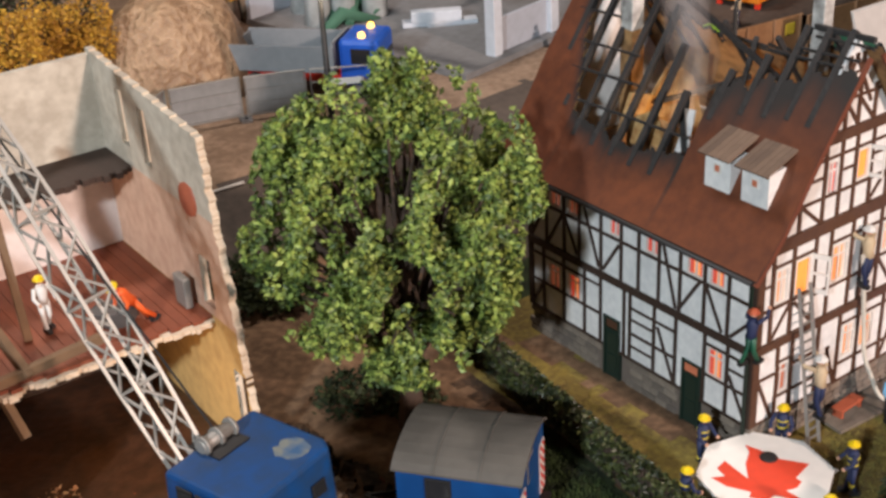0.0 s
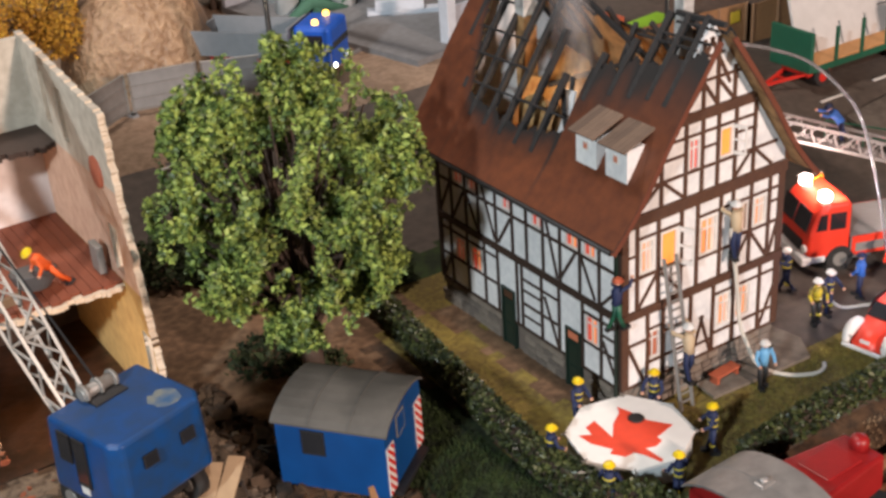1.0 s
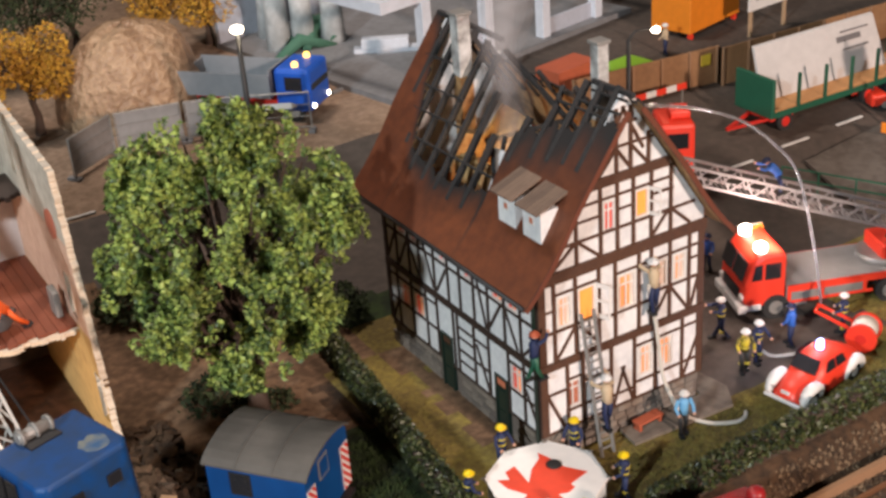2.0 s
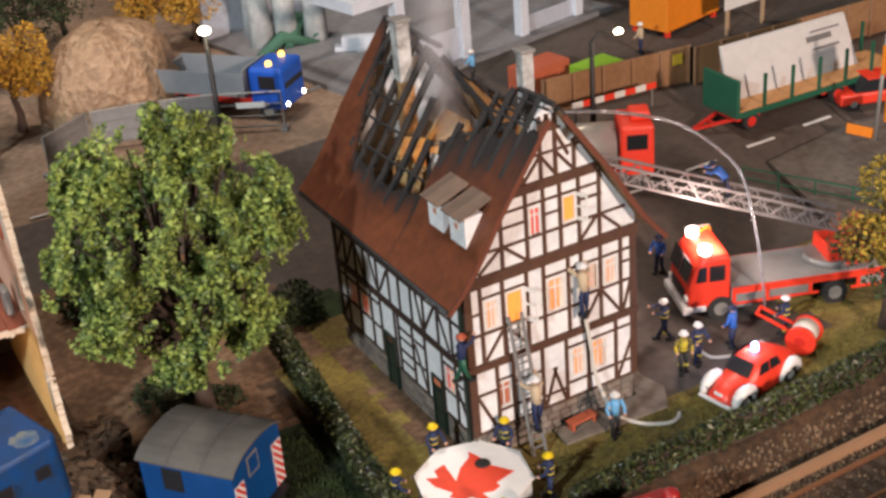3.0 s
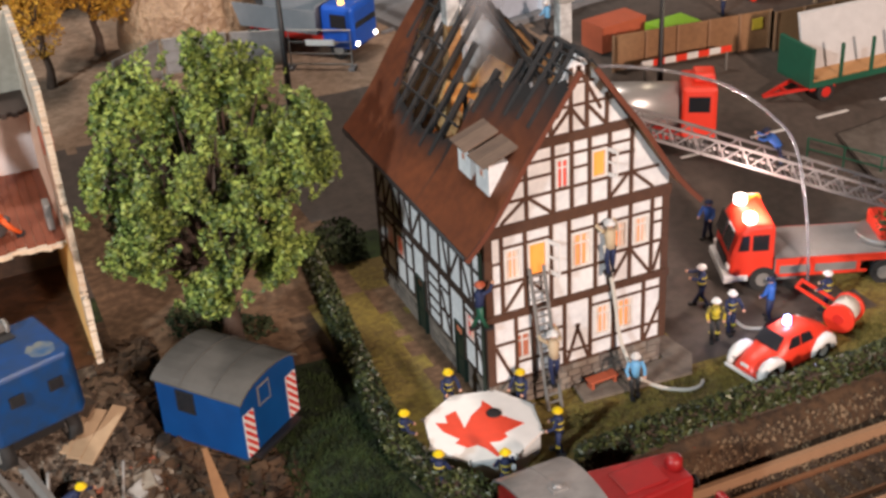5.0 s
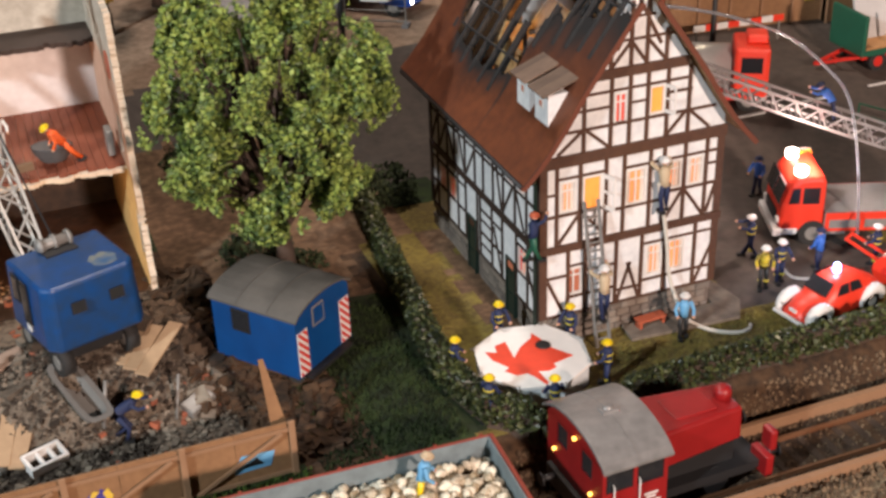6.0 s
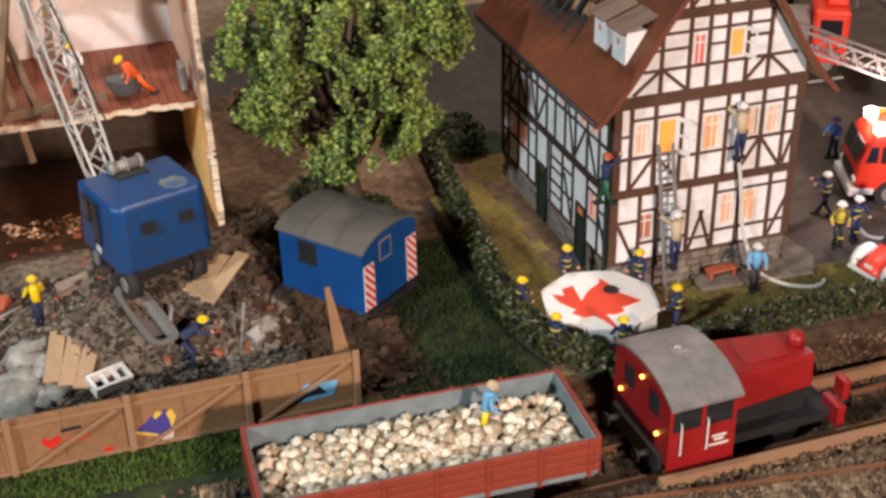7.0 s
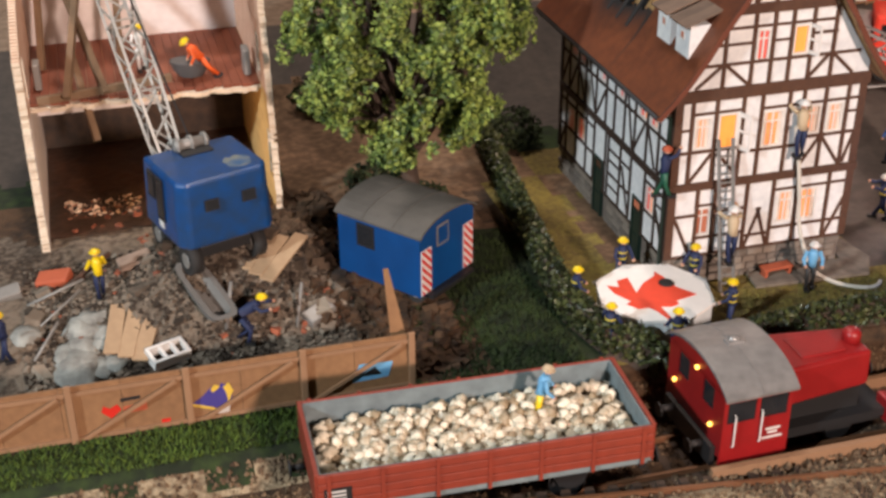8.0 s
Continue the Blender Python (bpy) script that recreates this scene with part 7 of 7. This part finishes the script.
# sheeted pale columns with green nets
for k, (x, y) in enumerate(((8.6, 37.5), (10.0, 37.2), (11.6, 36.6), (9.2, 40.0))):
    bm = B()
    tube(bm, [(0, 0, 0), (0.05, 0, 2.0), (0, 0.05, 4.6)], [0.75, 0.62, 0.55], 10)
    solid("wrapped_column", bm, mat("pale_wrapping", (0.50, 0.53, 0.53), 0.7, scale=6, vary=1.2) if k == 0 else bpy.data.materials["pale_wrapping"], "pale wrapped column with creases", "column", (x, y, 1.2))
for k in range(5):
    bm = B()
    tube(bm, [(0, 0, 0.15), (1.6, 0.3, 0.9), (3.6, -0.1, 0.2)], [0.25, 0.4, 0.2], 7)
    solid("green_net", bm, mat("green_net", (0.06, 0.17, 0.11), 0.8) if k == 0 else bpy.data.materials["green_net"], "folded green scaffold net", "net", (7.8 + k * 0.9, 36.0 + 0.8 * (k % 2), 1.2 + 0.1 * k), 20 * k)
for x, y, t in ((12.6, 33.2, -30), (13.6, 32.4, -28), (12.9, 32.8, -32)):
    bm = B()
    box(bm, -1.3, 1.3, -0.35, 0.35, 0, 0.55, 0, 0.04)
    solid("concrete_block", bm, bpy.data.materials["pale_grey_post"], "pale concrete beam stored on the ground", "block", (x, y, 1.2 + (0.55 if t == -32 else 0)), t)
bm = B()
box(bm, -3.2, 3.2, -0.1, 0.1, -0.1, 0.12)
solid("kerb_edge", bm, CONCRETE, "pale kerb at the sand lot", "kerb", (10.8, 30.6, 1.2), 20)

# blue tipper lorry
tip = thing("tipper_lorry", "blue tipper lorry with grey open body and amber beacon", "lorry", (3.9, 29.9, 1.2), -50)
bm = B()
box(bm, 1.6, 3.5, -1.2, 1.2, 0.55, 2.75, 0, 0.22)
c = part("cab", bm, mat("bright_blue_cab", (0.012, 0.10, 0.55), 0.4), tip)
glass_panel(c, [(3.5, -1.0, 1.65), (3.5, 1.0, 1.65), (3.42, 0.95, 2.45), (3.42, -0.95, 2.45)], (1, 0, 0.1), "windscreen")
for y in (-1.2, 1.2):
    glass_panel(c, [(2.2, y, 1.65), (3.1, y, 1.65), (3.1, y, 2.35), (2.2, y, 2.35)], (0, y, 0))
bm = B()
for a in ((-3.6, 1.4, -1.3, -1.2, 1.2, 2.4), (-3.6, 1.4, 1.2, 1.3, 1.2, 2.4), (1.3, 1.4, -1.2, 1.2, 1.2, 2.6), (-3.6, -3.5, -1.2, 1.2, 1.2, 2.3), (-3.5, 1.3, -1.2, 1.2, 1.2, 1.3)):
    box(bm, *a)
part("tipper_body", bm, mat("grey_tipper", (0.27, 0.29, 0.31), 0.6), tip, "grey open tipper body")
bm = B()
box(bm, -3.4, 3.3, -0.7, 0.7, 0.6, 1.18)
part("chassis", bm, RED, tip)
for x in (2.5, -1.4, -2.6):
    wheel_pair(tip, x, 1.0, 0.5)
for y in (-0.7, 0.75):
    bm = B()
    tube(bm, [(2.6, y, 2.74), (2.6, y, 2.92), (2.6, y, 2.98)], [0.17, 0.15, 0.05], 10)
    part("beacon", bm, AMBER_ON, tip, "lit amber beacon")
for y in (-0.9, 0.9):
    bm = B()
    tube(bm, [(3.46, y, 0.85), (3.56, y, 0.85)], 0.11, 10)
    part("headlight", bm, LAMP_ON, tip, "lit headlight")
for y in (-1.05, 1.05):
    bm = B()
    box(bm, -3.64, -3.58, y - 0.16, y + 0.16, 0.85, 1.08)
    part("tail_lamp", bm, RED_ON, tip, "lit red tail lamp")

# grey mesh fence panels on feet
for (xa, ya), (xb, yb) in (((-6.4, 27.6), (-3.8, 29.4)), ((-3.7, 29.3), (-0.6, 28.6)), ((-0.5, 28.5), (2.0, 27.4)), ((2.1, 27.3), (4.8, 25.6))):
    ln = math.hypot(xb - xa, yb - ya)
    g = thing("fence_panel", "grey steel site fence panel on concrete feet", "fence", (xa, ya, 1.2), math.degrees(math.atan2(yb - ya, xb - xa)), "grey fence panels")
    bm = B()
    tube(bm, [(0.05, 0, 0.1), (0.05, 0, 2.0), (ln - 0.05, 0, 2.0), (ln - 0.05, 0, 0.1)], 0.05, 6), tube(bm, [(0.05, 0, 0.25), (ln - 0.05, 0, 0.25)], 0.05, 6)
    part("tube_frame", bm, STEEL, g)
    for z in (0.8, 1.4):
        bm = B()
        tube(bm, [(0.05, 0, z), (ln - 0.05, 0, z)], 0.025, 5)
        part("bar", bm, STEEL, g)
    if xa < 1:
        bm = B()
        box(bm, 0.1, ln - 0.1, 0.02, 0.04, 0.3, 1.95)
        part("sheeting", bm, mat("grey_sheeting", (0.24, 0.235, 0.23), 0.7, scale=4, vary=0.9) if "grey_sheeting" not in bpy.data.materials else bpy.data.materials["grey_sheeting"], g, "dull grey sheeting")
    else:
        bm = B()
        extrude(bm, [(0.9, -0.07, 1.25), (2.3, -0.07, 1.25), (2.6, -0.07, 1.4), (2.3, -0.07, 1.55), (0.9, -0.07, 1.55)], (0, -0.02, 0))
        part("arrow_sign", bm, WHITE, g, "white arrow sign")
    for x in (0.05, ln - 0.05):
        bm = B()
        box(bm, x - 0.15, x + 0.15, -0.35, 0.35, 0, 0.14)
        part("foot", bm, CONCRETE, g)
# heap of sand
bm = B()
rings, c = [], Vector((-0.9, 34.6, 1.1))
for k in range(13):
    t = k / 12
    r0 = 4.0 * math.cos(t * math.pi / 2) ** 0.8
    rings.append([bm.verts.new(c + Vector((math.cos(a) * r0 * (1 + 0.14 * noise.noise((math.cos(a), math.sin(a), t * 2))), math.sin(a) * r0 * 0.9 * (1 + 0.14 * noise.noise((math.cos(a), math.sin(a), t * 2 + 5))), 4.7 * math.sin(t * math.pi / 2) * (1 + 0.06 * noise.noise((3 * math.cos(a), 3 * math.sin(a), t * 4)))))) for a in (2 * math.pi * j / 36 for j in range(36))])
for a, b in zip(rings, rings[1:]):
    for j in range(36):
        bm.faces.new((a[j], a[(j + 1) % 36], b[(j + 1) % 36], b[j])).smooth = True
solid("sand_heap", bm, SAND, "large glossy pale brown heap of sand", "sand heap", kind="stuff")


def bush_tree(at, h, r, count, m, label, seed, name="autumn_tree", under=()):
    rr = random.Random(seed)
    lumps = [((rr.uniform(-1, 1) * r * 0.6, rr.uniform(-1, 1) * r * 0.6, h * (0.45 + 0.5 * rr.random())), (r * 0.5, r * 0.5, r * 0.5)) for _ in range(9)]
    t = tree(name, at, h * 0.4, lumps, count, 0.10, m, label, seed, 0.2)
    for mm, lo, hi, n in under:
        bm = B()
        low = [((rr.uniform(-1, 1) * r * 0.65, rr.uniform(-1, 1) * r * 0.65, h * rr.uniform(lo, hi)), (r * 0.38, r * 0.38, r * 0.34)) for _ in range(7)]
        leaf_cloud(bm, low, n, 0.10, seed + n, 0.3)
        tagged(part("lower_crown", bm, mm, t), kind="stuff")


bush_tree((16.5, -1.9, -1.05), 7.2, 2.0, 5600, mat("yellow_green_leaves", (0.50, 0.33, 0.03), 0.75, other=(0.12, 0.11, 0.025), per_island=1.5), "small tree with golden, rust and green autumn leaves", 41, under=((mat("rust_red_leaves", (0.42, 0.10, 0.03), 0.7, other=(0.16, 0.05, 0.02), per_island=1.3), 0.42, 0.62, 700), (LEAF_DARK, 0.30, 0.52, 1100)))
bush_tree((-6.0, 34.5, 1.2), 5.6, 2.2, 4000, LEAF_GOLD, "yellow autumn tree beside the sand heap", 42)
bush_tree((-9.0, 31.0, 1.2), 6.0, 2.4, 4000, LEAF_GOLD, "yellow autumn tree behind the ruin", 43)
bush_tree((6.2, 42.0, 1.2), 5.2, 2.2, 3500, LEAF_GOLD, "yellow autumn tree at the back", 44)
bush_tree((3.4, 43.0, 1.2), 5.0, 2.0, 3000, LEAF_GOLD, "yellow autumn tree behind the sand heap", 45)
for k, (x, y) in enumerate(((-3.5, 44), (-6.5, 43), (-0.5, 46), (-10, 41), (9.5, 46), (-13, 38))):
    bush_tree((x, y, 1.2), 5.5, 2.8, 2600, LEAF_DARK, "dark green tree at the edge of the layout", 50 + k, "dark_tree")

# small orange car, warning sign pole and railing at the street
car = thing("orange_car", "orange-red small car with dark windows", "car", (30.3, 12.2, -0.05), 160)
bm = B()
box(bm, -1.9, 1.9, -0.8, 0.8, 0.25, 0.85, 0, 0.12)
part("body", bm, RED_ORANGE, car)
bm = B()
extrude(bm, [(-1.6, -0.7, 0.85), (1.1, -0.7, 0.85), (0.5, -0.7, 1.45), (-1.3, -0.7, 1.45)], (0, 1.4, 0))
part("cabin", bm, GLASS_DARK, car)
bm = B()
box(bm, -1.3, 0.5, -0.66, 0.66, 1.45, 1.5, 0, 0.02)
part("roof", bm, RED_ORANGE, car)
for x in (-1.15, 1.2):
    wheel_pair(car, x, 0.7, 0.32, STEEL, 0.18)
pole = thing("sign_pole", "grey pole with orange sign plates", "sign pole", (27.4, 9.1, -0.66))
bm = B()
tube(bm, [(0, 0, 0), (0.5, 0.2, 5.4)], 0.09, 8)
part("pole", bm, STEEL, pole)
bm = B()
box(bm, 0.1, 1.6, -0.05, 0.05, 3.6, 5.0, 0, 0.02)
part("sign_plate", bm, ORANGE, pole)
bm = B()
box(bm, 0.5, 1.5, -0.1, 0.0, 1.2, 2.4, 0, 0.02)
part("sign_plate", bm, ORANGE, pole)
bm = B()
extrude(bm, [(-1.2, 0.6, 0.9), (0.1, 0.1, 0.4), (0.1, 0.1, 0.9), (-1.2, 0.6, 1.4)], (0.02, 0.06, 0))
part("arrow_plate", bm, ORANGE, pole)
rl = thing("green_railing", "thin dark green railing at the pavement", "railing", (19.8, 9.6, -0.6), -56)
for z in (0.5, 1.0):
    bm = B()
    beam(bm, (0, 0, z), (6.4, 0, z - 0.45), 0.06)
    part("rail", bm, GREEN, rl)
for k in range(5):
    bm = B()
    beam(bm, (1.6 * k, 0, -0.35 - 0.08 * k), (1.6 * k, 0, 1.0 - 0.11 * k), 0.07)
    part("post", bm, GREEN, rl)

# thin column of smoke over the burnt roof, three sheets of haze one inside the other
smoke = thing("smoke_plume", "thin grey column of smoke rising from the burnt roof", "smoke", (2.9, 5.6, 6.6))
haze = bpy.data.materials.new("grey_smoke")
haze.use_nodes = True
b = haze.node_tree.nodes["Principled BSDF"]
b.inputs["Base Color"].default_value, b.inputs["Roughness"].default_value = (0.50, 0.47, 0.47, 1), 1.0
b.inputs["Alpha"].default_value, b.inputs["Specular IOR Level"].default_value = 0.06, 0.0
for r in (0.35, 0.55, 0.78, 1.0):
    bm = B()
    pts = [(0.12 * math.sin(k * 0.9), 0.10 * math.cos(k * 1.1), 0.1 + k * 0.75) for k in range(14)]
    tube(bm, pts, [r * (0.55 + 0.05 * k + 0.12 * math.sin(k * 1.7 + r * 9)) for k in range(14)], 16, caps=False)
    ob = part("smoke_layer", bm, haze, smoke)
    ob.visible_shadow = False
